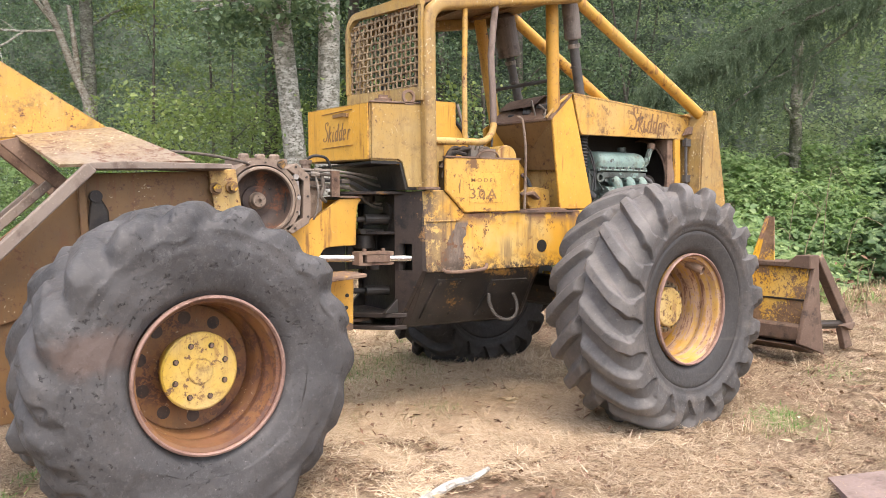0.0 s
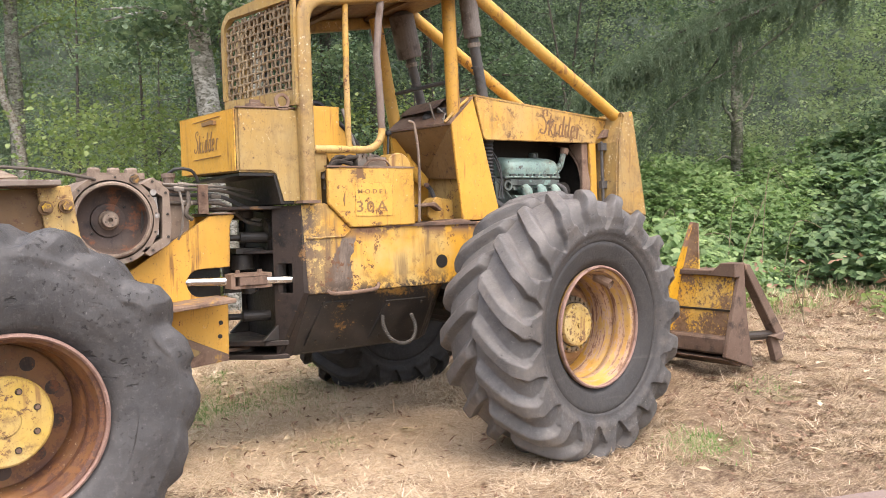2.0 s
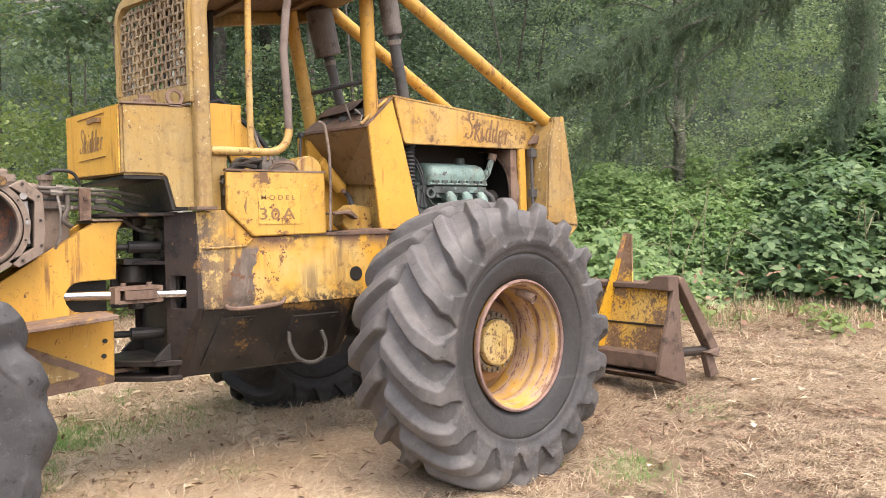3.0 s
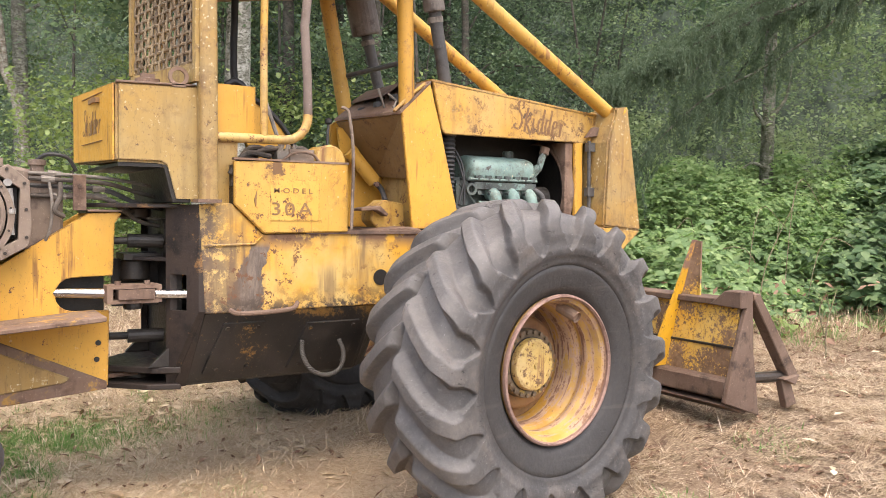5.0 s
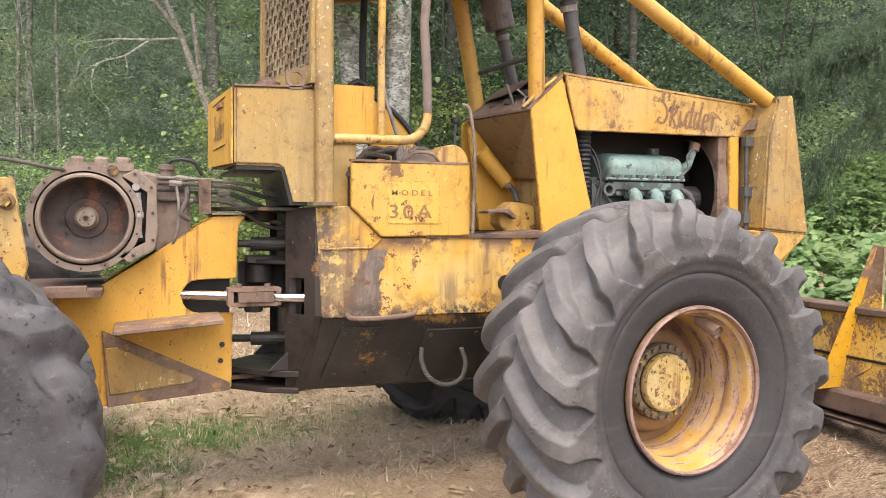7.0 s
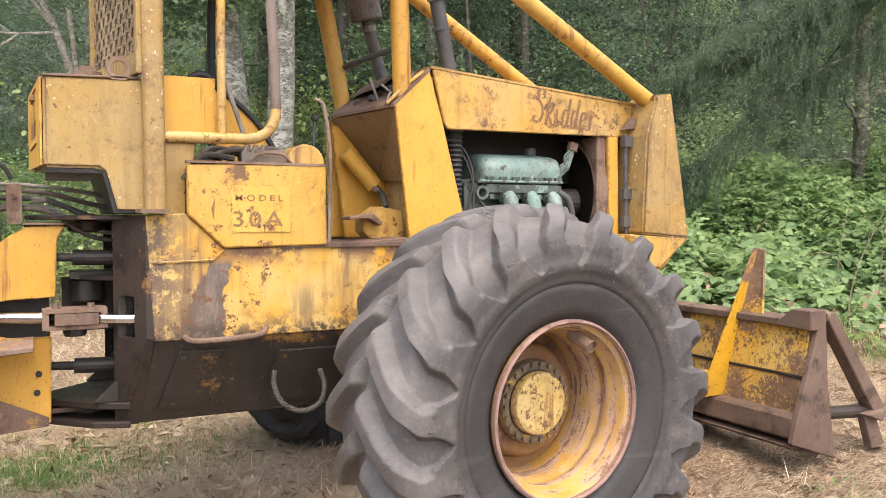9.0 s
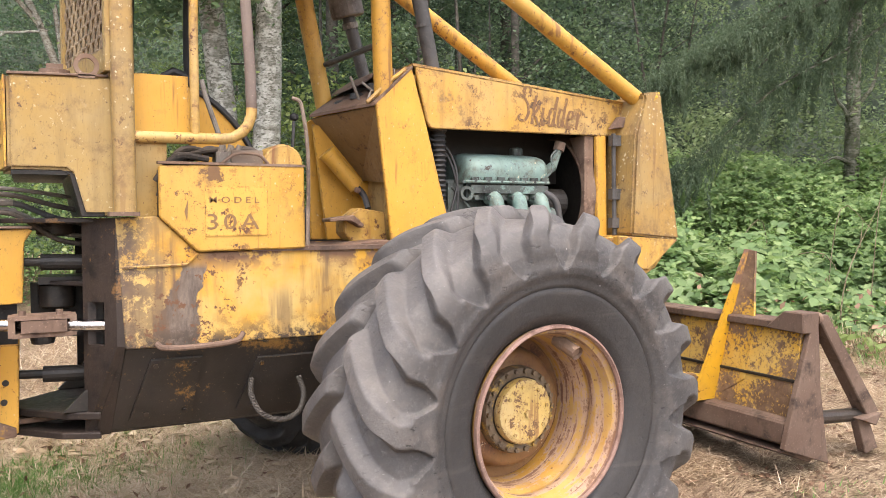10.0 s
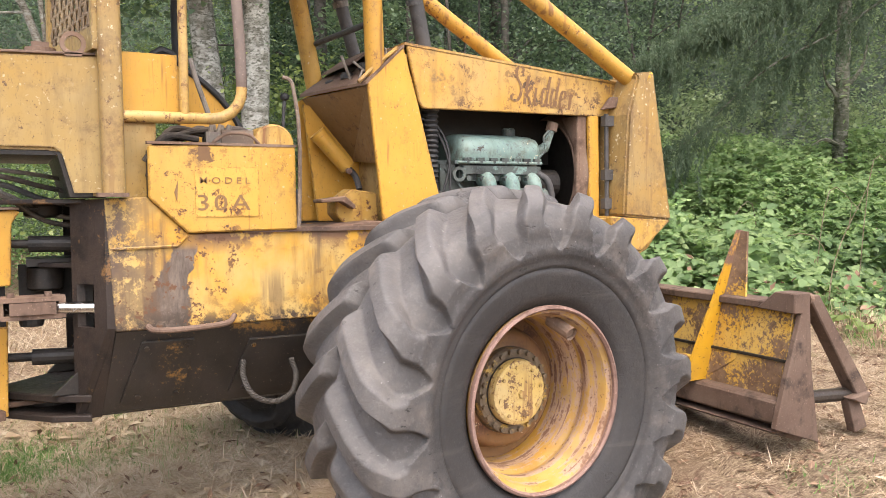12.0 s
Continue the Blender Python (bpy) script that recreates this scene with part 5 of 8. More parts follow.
    for y in (5.115, 6.0):
        path = [(2.13, y, 1.495), (2.127, y, 2.0), (2.125, y, 2.50)] + [(2.265 - 0.14 * math.cos(radians(a)), y, 2.50 + 0.14 * math.sin(radians(a))) for a in (20, 40, 60, 78)] + [(2.6, y, 2.70), (3.35, y, 2.83)]
        bar(path, 0.084, 0.09, "canopy_upright", upright_paint, skidder, "worn flat-sided canopy upright bent into the roof edge")
        part("upright_foot", box(2.07, y - 0.055, 1.482, 2.178, y + 0.06, 1.497, 0.003), rust, skidder)
    roof = bmesh.new()
    q = [(2.05, 5.14, 2.60), (2.2, 5.14, 2.665), (3.42, 5.14, 2.875), (3.42, 5.98, 2.875), (2.2, 5.98, 2.665), (2.05, 5.98, 2.60)]
    lo = [roof.verts.new(p) for p in q]
    hi = [roof.verts.new((x, y, z + 0.02)) for x, y, z in q]
    for s in (lo, hi):
        roof.faces.new((s[0], s[1], s[4], s[5])), roof.faces.new((s[1], s[2], s[3], s[4]))
    for i in range(6):
        roof.faces.new((lo[i], lo[(i + 1) % 6], hi[(i + 1) % 6], hi[i]))
    roof = part("canopy_roof", roof, brown_under, skidder, "steel roof, rust-brown underneath")
    for x, z in ((2.55, 2.70), (3.0, 2.775)):
        part("roof_rib", box(x, 5.17, z, x + 0.04, 5.95, z + 0.02, 0.003), brown_under, roof)
    # rear guard across the cab, with woven mesh
    p0, p1 = Vector((2.078, 5.10, 0)), Vector((1.965, 5.905, 0))
    along = (p1 - p0).normalized()
    L = (p1 - p0).length
    thick = along.cross(Vector((0, 0, 1)))

    def on(u, z, d=0.0):
        q = p0 + along * u + thick * d
        return Vector((q.x, q.y, z))

    def sheet(pts, name, mat, parent, d=0.012, label=""):
        bm = bmesh.new()
        lo = [bm.verts.new(on(u, z, -d)) for u, z in pts]
        hi = [bm.verts.new(on(u, z, d)) for u, z in pts]
        bm.faces.new(lo), bm.faces.new(hi)
        for i in range(len(pts)):
            j = (i + 1) % len(pts)
            bm.faces.new((lo[i], lo[j], hi[j], hi[i]))
        return part(name, bm, mat, parent, label)

    zb, jb, jt = 2.03, 2.115, 2.61
    i0, i1 = 0.03, L - 0.04
    guard = sheet([(0, zb), (i0, zb), (i0, jt), (0, jt)], "rear_guard", yellow_pale, skidder, label="rear cab guard with woven steel mesh")
    sheet([(i0, zb), (L, zb), (L, jb + 0.03), (i0, jb)], "guard_rail", yellow_pale, guard)
    bow = [(L - 0.13 + 0.13 * math.cos(radians(a)), 2.55 + 0.13 * math.sin(radians(a))) for a in range(0, 91, 15)]
    inner = [(L - 0.13 + 0.09 * math.cos(radians(a)), 2.55 + 0.085 * math.sin(radians(a))) for a in range(90, -1, -15)]
    sheet([(i1, jb + 0.03), (L, jb + 0.03)] + bow + [(0, 2.69), (0, jt)] + inner, "guard_arch", yellow_pale, guard, d=0.02)
    for u in np.arange(i0 - 0.005, i1 + 0.01, 0.046):
        k = int(round((u - i0) / 0.046))
        pts = [on(u, z, 0.0045 * (1 if (m + k) % 2 else -1)) for m, z in enumerate(np.arange(jb - 0.01, (2.63 if u < i1 - 0.08 else 2.57), 0.046))]
        part("mesh_wire", tube(pts, 0.0078, 6), mesh_mat, guard)
    for k, z in enumerate(np.arange(jb + 0.012, jt + 0.02, 0.046)):
        pts = [on(u, z, -0.0045 * (1 if (m + k) % 2 else -1)) for m, u in enumerate(np.arange(i0 - 0.005, i1 + 0.02, 0.046))]
        part("mesh_wire", tube(pts, 0.0078, 6), mesh_mat, guard)
    # side guard tubes
    y = 5.11
    loop = [(2.16, y, 1.787), (2.45, y, 1.79)] + [(2.50 + 0.12 * math.sin(radians(a)), y, 1.91 - 0.12 * math.cos(radians(a))) for a in (0, 20, 40, 60, 80, 95)] + [(2.615, y, 2.1), (2.60, y, 2.35), (2.62, y, 2.55), (2.645, y, 2.72)]
    gt = part("guard_tube", tube(loop[:8], 0.0225, 14), yellow_worn, skidder, "bent yellow side guard tube", smooth=True)
    part("bare_tube_end", tube(loop[7:], 0.0222, 14), rusty("bare_tube_steel", (0.13, 0.10, 0.085), (0.2, 0.155, 0.13), (0.09, 0.065, 0.05)), gt, "upper length worn to bare steel", smooth=True)
    for px, py, z0, z1 in ((2.24, 5.9, 1.9, 2.68), (2.50, 5.88, 1.95, 2.72)):
        part("hose_riser", tube(curve([(px + 0.03, py, z0), (px, py, z0 + 0.3), (px + 0.01, py, z1)], 4), 0.02, 10), black, skidder, "black upright hose behind the seat", smooth=True)
    part("guard_strut", tube([(2.395, y, 1.80), (2.393, y, 2.2), (2.40, y, 2.68)], 0.018, 12), yellow_worn, skidder, smooth=True)
    # front posts and braces
    for x0, y0, x1, y1 in ((3.285, 5.30, 3.25, 5.28), (3.205, 5.90, 3.04, 5.88)):
        part("canopy_post", tube([(x0, y0, 2.02), (x1, y1, 2.84)], 0.045, 16), post_paint, skidder, "round yellow canopy post", smooth=True)
    part("canopy_brace", tube([(4.72, 5.17, 2.065), (3.36, 5.215, 2.875)], 0.043, 16), post_paint, skidder, "sloping tubular brace down to the nose", smooth=True)
    part("canopy_brace", tube([(4.72, 5.95, 2.065), (3.36, 5.93, 2.875)], 0.043, 16), post_paint, skidder, smooth=True)
    part("cross_rod", tube([(3.19, 5.9, 2.27), (3.25, 5.27, 2.27)], 0.014, 10), pipe_dark, skidder, smooth=True)


tank_and_cab()


def control_box():
    pts = [(2.255, 1.478), (2.255, 1.68), (2.842, 1.695), (2.845, 1.345), (2.402, 1.338)]
    bx = part("control_box", slab(pts, 5.118, 5.145, 0.006), box_paint, skidder, "yellow control box beside the seat, stencilled with the model")
    part("box_side", box(2.815, 5.145, 1.345, 2.842, 5.42, 1.68, 0.004), yellow_worn, bx)
    part("box_side", box(2.26, 5.145, 1.47, 2.275, 5.40, 1.665, 0.003), grease, bx)
    part("box_inner", box(2.275, 5.26, 1.36, 2.815, 5.42, 1.60, 0.004), grease_dark, bx)
    part("box_rim", box(2.252, 5.1155, 1.687, 2.846, 5.15, 1.697, 0.003), rust_warm, bx)
    part("panel_decal", box(2.43, 5.1145, 1.402, 2.685, 5.119, 1.602, 0.001), decal, bx, "faded square decal")
    text = (("MODEL", 0.036, 2.444, 1.535, bx), ("30A", 0.090, 2.430, 1.428, bx))
    for body, size, x, z, parent in text:
        writing(body, size, (x, 5.1135, z), (90, 0, 0), stencil, parent)
    part("decal_mark", slab([(2.35, 1.50), (2.365, 1.55), (2.36, 1.46)], 5.114, 5.118, 0), stencil, bx)
    # rounded tank behind
    prof = [(2.68, 1.58)] + [(2.765 + 0.085 * math.cos(radians(a)), 1.70 + 0.085 * math.sin(radians(a))) for a in range(180, -1, -15)] + [(2.85, 1.36), (2.68, 1.36)]
    part("seat_end", slab(prof, 5.16, 5.34, 0.008), yellow_worn, skidder, "round-topped yellow housing")
    # levers and hoses in the box
    hoses = (((2.28, 5.2, 1.64), (2.36, 5.2, 1.75), (2.5, 5.24, 1.735), (2.62, 5.26, 1.70)), ((2.25, 5.17, 1.62), (2.33, 5.17, 1.72), (2.46, 5.2, 1.715)), ((2.5, 5.15, 1.69), (2.56, 5.14, 1.735), (2.65, 5.14, 1.735), (2.7, 5.16, 1.70)), ((2.53, 5.22, 1.74), (2.62, 5.2, 1.76), (2.69, 5.24, 1.74)))
    for k, h in enumerate(hoses):
        part("control_hose" if k != 2 else "valve_handle", tube(curve(h, 5), 0.014 if k != 2 else 0.007, 8), dusty_hose if k != 2 else rust_warm, bx, smooth=True)
    for k in range(4):
        part("control_hose", tube(curve([(2.26 + 0.012 * k, 5.165 + 0.02 * k, 1.56 + 0.03 * k), (2.30 + 0.02 * k, 5.17 + 0.02 * k, 1.68), (2.40 + 0.02 * k, 5.19 + 0.02 * k, 1.735 + 0.008 * k), (2.52, 5.21 + 0.02 * k, 1.76)], 5), 0.011, 8), dusty_hose, bx, smooth=True)
    part("valve_body", box(2.55, 5.17, 1.685, 2.68, 5.27, 1.755, 0.014), winch_steel, bx, "grey cast valve body")
    part("valve_spool", rod((2.67, 5.2, 1.715), (2.74, 5.2, 1.712), 0.017, 12), wire, bx)
    v = box(2.49, 5.18, 1.69, 2.60, 5.26, 1.745, 0.012)
    for x in (2.51, 2.545, 2.58):
        rod((x, 5.2, 1.74), (x + 0.012, 5.2, 1.775), 0.013, 8, v)
    part("control_valve", v, wire, bx, "grey spool valve")
    part("control_lever", tube([(2.54, 5.25, 1.75), (2.47, 5.28, 1.98), (2.455, 5.29, 2.05)], 0.011, 8), wire, bx, smooth=True)
    # seat back panel between upright and tubes
    part("seat_panel", box(2.17, 5.2, 1.775, 2.385, 5.225, 2.045, 0.006), yellow, skidder, "bright yellow panel beside the seat")
    part("seat_lower_panel", box(2.17, 5.21, 1.48, 2.30, 5.225, 1.775, 0.004), yellow_worn, skidder)
    part("fender", slab([(2.335, 2.04), (2.345, 2.09), (2.375, 2.108), (2.41, 2.10)] + arc(2.215, 1.55, 0.55, 62, 15, 10) + [(2.52, 1.60), (2.44, 1.80), (2.34, 1.96)], 5.5, 5.53, 0.004), yellow, skidder, "curved yellow seat fender with a black rubber edge")
    part("fender_edging", tube([(x, 5.495, z) for x, z in [(2.332, 2.04), (2.342, 2.092), (2.375, 2.112), (2.412, 2.102)] + arc(2.215, 1.55, 0.548, 62, 15, 12)], [0.02, 0.02, 0.019, 0.017] + [0.0135] * 13, 8), black, skidder, "black rubber edging", smooth=True)
    seat = part("seat", box(2.30, 5.40, 1.55, 2.75, 5.80, 1.66, 0.03), black, skidder, "black operator's seat")
    part("seat_back", box(2.22, 5.40, 1.6, 2.32, 5.80, 2.06, 0.03), black, seat)
    for x, y, z, t in ((2.90, 5.55, 1.95, 2.93),):
        lv = part("gear_lever", rod((x, y, 1.5), (t, y, z), 0.008, 8), pipe_dark, skidder)
        part("lever_knob", lathe([(0.0, -0.022), (0.018, -0.012), (0.022, 0.0), (0.018, 0.012), (0.0, 0.022)], (t, y, z), 12, "z"), black, lv, smooth=True)
    # bent wand in front of the box
    part("grab_wand", tube(curve([(2.835, 5.06, 1.36), (2.84, 5.055, 1.6), (2.835, 5.05, 1.78), (2.815, 5.05, 1.92), (2.80, 5.05, 1.955), (2.775, 5.06, 1.965)], 5), 0.0085, 8), winch_steel, skidder, "thin bent grab rod", smooth=True)


def writing(body, size, at, turn, material, parent):
    cu = bpy.data.curves.new("tmp_text", "FONT")
    cu.body, cu.size, cu.extrude, cu.shear, cu.resolution_u, cu.offset = body, size, 0.0012, 0.0, 3, size * 0.004
    cu.space_character = 1.55 if body == "MODEL" else 1.22
    tmp = bpy.data.objects.new("tmp_text", cu)
    scene.collection.objects.link(tmp)
    dg = bpy.context.evaluated_depsgraph_get()
    me = bpy.data.meshes.new_from_object(tmp.evaluated_get(dg))
    bpy.data.objects.remove(tmp)
    me.transform(pose(*at, *turn) @ Matrix.Diagonal((1.28, 1.0, 1.0, 1.0)))
    me.materials.clear()
    me.materials.append(material)
    ob = new("lettering", me)
    ob.parent = parent
    if parent.type == "EMPTY":
        ob.matrix_parent_inverse = Matrix.Translation(-parent.location)
    return tagged(ob, "stencilled brown lettering")


SCRIPT = {
    "S": ((((0.36, 1.42), (0.42, 1.60), (0.30, 1.70), (0.14, 1.62), (0.10, 1.38), (0.20, 1.12), (0.36, 0.86), (0.40, 0.50), (0.28, 0.16), (0.08, 0.10), (-0.04, 0.26), (0.06, 0.40)), 1.0),),
    "k": ((((0.04, 0.0), (0.08, 0.7), (0.14, 1.35)), 1.0), (((0.34, 0.86), (0.12, 0.45), (0.22, 0.32), (0.36, 0.0)), 0.9)),
    "i": ((((0.08, 0.84), (0.06, 0.3), (0.10, 0.02), (0.24, 0.14)), 1.0), (((0.14, 1.12), (0.15, 1.22)), 1.1)),
    "d": ((((0.28, 0.78), (0.12, 0.86), (0.02, 0.5), (0.06, 0.06), (0.18, 0.06), (0.28, 0.45)), 0.9), (((0.36, 1.45), (0.30, 0.8), (0.28, 0.1), (0.42, 0.12)), 1.0)),
    "e": ((((0.04, 0.42), (0.26, 0.56), (0.22, 0.84), (0.08, 0.78), (0.02, 0.34), (0.10, 0.02), (0.28, 0.16)), 0.95),),
    "r": ((((0.04, 0.0), (0.06, 0.45), (0.08, 0.84)), 1.0), (((0.07, 0.5), (0.20, 0.82), (0.34, 0.74)), 0.9)),
}


def script(word, at, along, up, height, width, material, parent):
    """Condensed brush lettering, a flat stroke at a time; height: of a small letter, width: of a letter's cell."""
    at, along, up = Vector(at), Vector(along).normalized(), Vector(up).normalized()
    out = along.cross(up)
    x = 0.0
    for j, ch in enumerate(word):
        bm = bmesh.new()
        for m, (pts, weight) in enumerate(SCRIPT[ch]):
            lift = 0.0014 + 0.0007 * m + 0.0015 * (j % 2)
            line = curve([(p[0], p[1], 0) for p in pts], 5)
            rows = []
            for k, p in enumerate(line):
                d = line[min(k + 1, len(line) - 1)] - line[max(k - 1, 0)]
                flat = Vector((d.x * width, d.y * height, 0)).normalized()
                half = width * 0.056 * weight * (0.45 + 0.75 * abs(flat.y))
                side = Vector((-flat.y, flat.x, 0)) * half
                c = Vector(((x + p.x + 0.10 * p.y) * width, p.y * height, 0))
                rows.append([bm.verts.new(at + along * q.x + up * q.y + out * lift) for q in (c - side, c + side)])
            for r0, r1 in zip(rows, rows[1:]):
                bm.faces.new((r0[0], r1[0], r1[1], r0[1]))
        x += 0.56 if ch == "S" else 0.36 if ch == "i" else 0.47
        part("lettering", bm, material, parent, "brown script letter")


control_box()
script("Skidder", (1.6915 + 0.0546 * 0.02, 5.715, 1.795), (0.0546, -1, 0), (0, 0, 1), 0.075, 0.112, stencil, skidder)
for z0, z1, y0, y1 in ((1.757, 1.760, 5.33, 5.73), (1.975, 1.978, 5.33, 5.73)):
    part("decal_outline", slab([(1.6855 + 0.0546 * (5.74 - y0), y0), (1.6855, y1), (1.70, y1), (1.72, y0)], z0, z1, 0, plane="xy"), stencil, skidder)
for k, (y0, y1, z) in enumerate(((5.42, 5.58, 1.942), (5.38, 5.42, 1.935))):
    part("worn_lettering_bar", box(1.693, y0, z, 1.711, y1, z + 0.022, 0.001), stencil, skidder)


def dash_and_hood():
    HY, HF = 5.24, 5.92
    dash = part("dashboard", slab([(3.222, 1.998), (3.385, 2.155), (3.40, 2.172), (3.47, 1.93), (3.60, 1.42), (3.59, 1.36), (3.295, 1.36)], HY, HY + 0.022, 0.004), yellow, skidder, "bright yellow cowl side of the dashboard")
    part("dash_far_side", slab([(3.10, 1.97), (3.385, 2.155), (3.60, 1.42), (3.59, 1.36), (3.25, 1.36), (3.12, 1.36)], HF - 0.02, HF, 0.004), yellow, dash)
    b = bmesh.new()
    # tilted instrument top and sloping underside
    q = [(3.215, HY, 1.985), (3.405, HY, 2.165), (3.35, HF, 2.165), (3.09, HF - 0.1, 1.985)]
    lo = [b.verts.new(p) for p in q]
    hi = [b.verts.new((x, y, z + 0.015)) for x, y, z in q]
    b.faces.new(lo), b.faces.new(hi)
    for i in range(4):
        b.faces.new((lo[i], lo[(i + 1) % 4], hi[(i + 1) % 4], hi[i]))
    part("instrument_panel", b, rust_warm, dash, "rusty tilted instrument panel")
    b = bmesh.new()
    q = [(3.225, HY + 0.02, 1.985), (3.10, HF - 0.1, 1.98), (3.37, HF - 0.1, 1.67), (3.35, HY + 0.02, 1.63)]
    lo = [b.verts.new(p) for p in q]
    hi = [b.verts.new((x + 0.015, y, z + 0.005)) for x, y, z in q]
    b.faces.new(lo), b.faces.new(hi)
    for i in range(4):
        b.faces.new((lo[i], lo[(i + 1) % 4], hi[(i + 1) % 4], hi[i]))
    part("dash_underside", b, dash_brown, dash, "brown sloping underside of the dashboard")
    part("firewall", box(3.40, HY + 0.02, 1.36, 3.43, HF, 2.14, 0.003), yellow_worn, dash, "dirty yellow plate below the dashboard")
    # gauges, switches, padlock on the panel
    for k, (x, y) in enumerate(((3.28, 5.36), (3.30, 5.46), (3.25, 5.56), (3.30, 5.62), (3.22, 5.70), (3.29, 5.76))):
        z = 1.985 + (x - 3.14) * 0.72 + 0.0
        part("gauge", lathe([(0.0, 0.02), (0.028, 0.02), (0.034, 0.012), (0.034, -0.01), (0.0, -0.01)], (x, y, z), 16, "z"), pipe_dark, dash)
    part("choke_lever", rod((3.20, 5.40, 2.03), (3.15, 5.38, 2.13), 0.007, 8), wire, dash)
    part("panel_cover", slab([(3.22, 2.105), (3.25, 2.135), (3.33, 2.19), (3.46, 2.205), (3.46, 2.195), (3.33, 2.18), (3.26, 2.125)], 5.46, 5.88, 0.002), rust, dash, "bent dark cover plate behind the instruments")
    for k in range(5):
        x = 3.20 + 0.035 * k
        part("loose_wire", tube(curve([(x, 5.30 + 0.03 * k, 2.0 + 0.035 * k), (x + 0.03, 5.32 + 0.04 * k, 2.06 + 0.03 * k), (x + 0.07, 5.34 + 0.02 * k, 2.05 + 0.03 * k), (x + 0.05, 5.40, 2.035 + 0.03 * k)], 5), 0.005, 6), dusty_hose if k % 2 else wire, dash, smooth=True)
    part("ignition_switch", rod((3.27, 5.31, 2.06), (3.285, 5.30, 2.115), 0.017, 10), wire, dash)
    part("panel_trim", tube(curve([(3.19, HY + 0.03, 2.0), (3.28, HY + 0.03, 2.085), (3.38, HY + 0.02, 2.165)], 4), 0.01, 8), yellow_worn, dash, smooth=True)
    for x, z, t in ((3.22, 2.03, 3.30), (3.30, 2.09, 3.36), (3.25, 2.06, 3.2)):
        part("toggle", rod((x, 5.34, z), (t, 5.36, z + 0.045), 0.006, 6), wire, dash)
    lock = box(3.30, 5.275, 2.08, 3.335, 5.29, 2.125, 0.006)
    tube(curve([(3.305, 5.283, 2.12), (3.31, 5.283, 2.16), (3.33, 5.283, 2.16), (3.332, 5.283, 2.12)], 4), 0.004, 6, lock)
    part("padlock", lock, wire, dash, "small grey padlock")
    # inner controls under the dash
    part("tilt_cylinder", rod((3.15, 5.72, 1.80), (3.30, 5.70, 1.63), 0.042, 18), yellow, dash, "yellow hydraulic cylinder", smooth=True)
    ped = part("pedal_bracket", slab([(3.12, 1.40), (3.12, 1.46), (3.2, 1.52), (3.33, 1.50), (3.34, 1.36), (3.16, 1.36)], 5.40, 5.52, 0.006), yellow_worn, dash)
    part("pedal", slab([(3.03, 1.47), (3.15, 1.485), (3.2, 1.44), (3.19, 1.425), (3.13, 1.46), (3.03, 1.455)], 5.34, 5.46, 0.004), rust_warm, ped)
    part("cylinder_cap", rod((3.145, 5.72, 1.806), (3.165, 5.718, 1.783), 0.046, 18), yellow, dash, smooth=True)
    part("linkage", tube(curve([(3.30, 5.70, 1.63), (3.325, 5.66, 1.585), (3.33, 5.62, 1.52)], 4), 0.016, 8), pipe_dark, dash, smooth=True)
    part("linkage_nut", rod((3.285, 5.66, 1.615), (3.285, 5.64, 1.612), 0.016, 6), lip_mat, dash)
    part("floor_debris", slab([(3.05, 1.346), (3.12, 1.36), (3.26, 1.372), (3.33, 1.36), (3.36, 1.346)], 5.22, 5.5, 0.004), rust_warm, dash)
    part("dash_inner_wall", slab([(3.10, 1.95), (3.175, 1.36), (3.41, 1.36), (3.41, 1.95)], 5.80, 5.82, 0.003), yellow, dash, "yellow inner wall of the footwell")

    # hood
    hood = part("hood", slab([(3.418, 2.178), (4.70, 2.068), (4.66, 1.90), (3.50, 1.893), (3.478, 1.92)], HY - 0.002, HY + 0.02, 0.004), hood_paint, skidder, "long yellow hood side with flaking paint and script lettering")
    part("hood_side_far", slab([(3.418, 2.178), (4.70, 2.068), (4.66, 1.90), (3.478, 1.902)], HF - 0.02, HF, 0.004), hood_paint, hood)
    b = bmesh.new()
    q = [(3.405, HY - 0.004, 2.178), (4.78, HY - 0.004, 2.062), (4.78, HF, 2.062), (3.405, HF, 2.178)]
    lo = [b.verts.new(p) for p in q]
    hi = [b.verts.new((x, y, z + 0.012)) for x, y, z in q]
    b.faces.new(lo), b.faces.new(hi)
    for i in range(4):
        b.faces.new((lo[i], lo[(i + 1) % 4], hi[(i + 1) % 4], hi[i]))
    part("hood_top", b, hood_paint, hood, "rust-spotted hood top")
    script("Skidder", (3.985, HY - 0.003, 1.945), (1, 0, -0.062), (0, 0, 1), 0.106, 0.122, script_paint, hood)
    # nose cowl, flaring outwards
    side = [(4.52, 1.378), (4.545, 1.9), (4.60, 2.085), (4.65, 2.115), (4.772, 2.13), (4.905, 1.35)]
    for y0, yy in ((5.09, 5.30), (6.07, 5.86)):
        nose = bmesh.new()
        p = [nose.verts.new((x + (0.06 if i < 3 else 0), y0, z)) for i, (x, z) in enumerate(side)]
        q = [nose.verts.new((x + (0.03 if i < 3 else 0), yy, z)) for i, (x, z) in enumerate(side)]
        nose.faces.new(p), nose.faces.new(q)
        for i in range(6):
            nose.faces.new((p[i], p[(i + 1) % 6], q[(i + 1) % 6], q[i]))
        bmesh.ops.recalc_face_normals(nose, faces=nose.faces[:])
        cheek = part("nose_cowl", bevelled(nose, 0.012, 0.5, 2), upright_paint, skidder, "sun-faded flared nose cowl")
        cowl = cheek if y0 < 5.5 else cowl
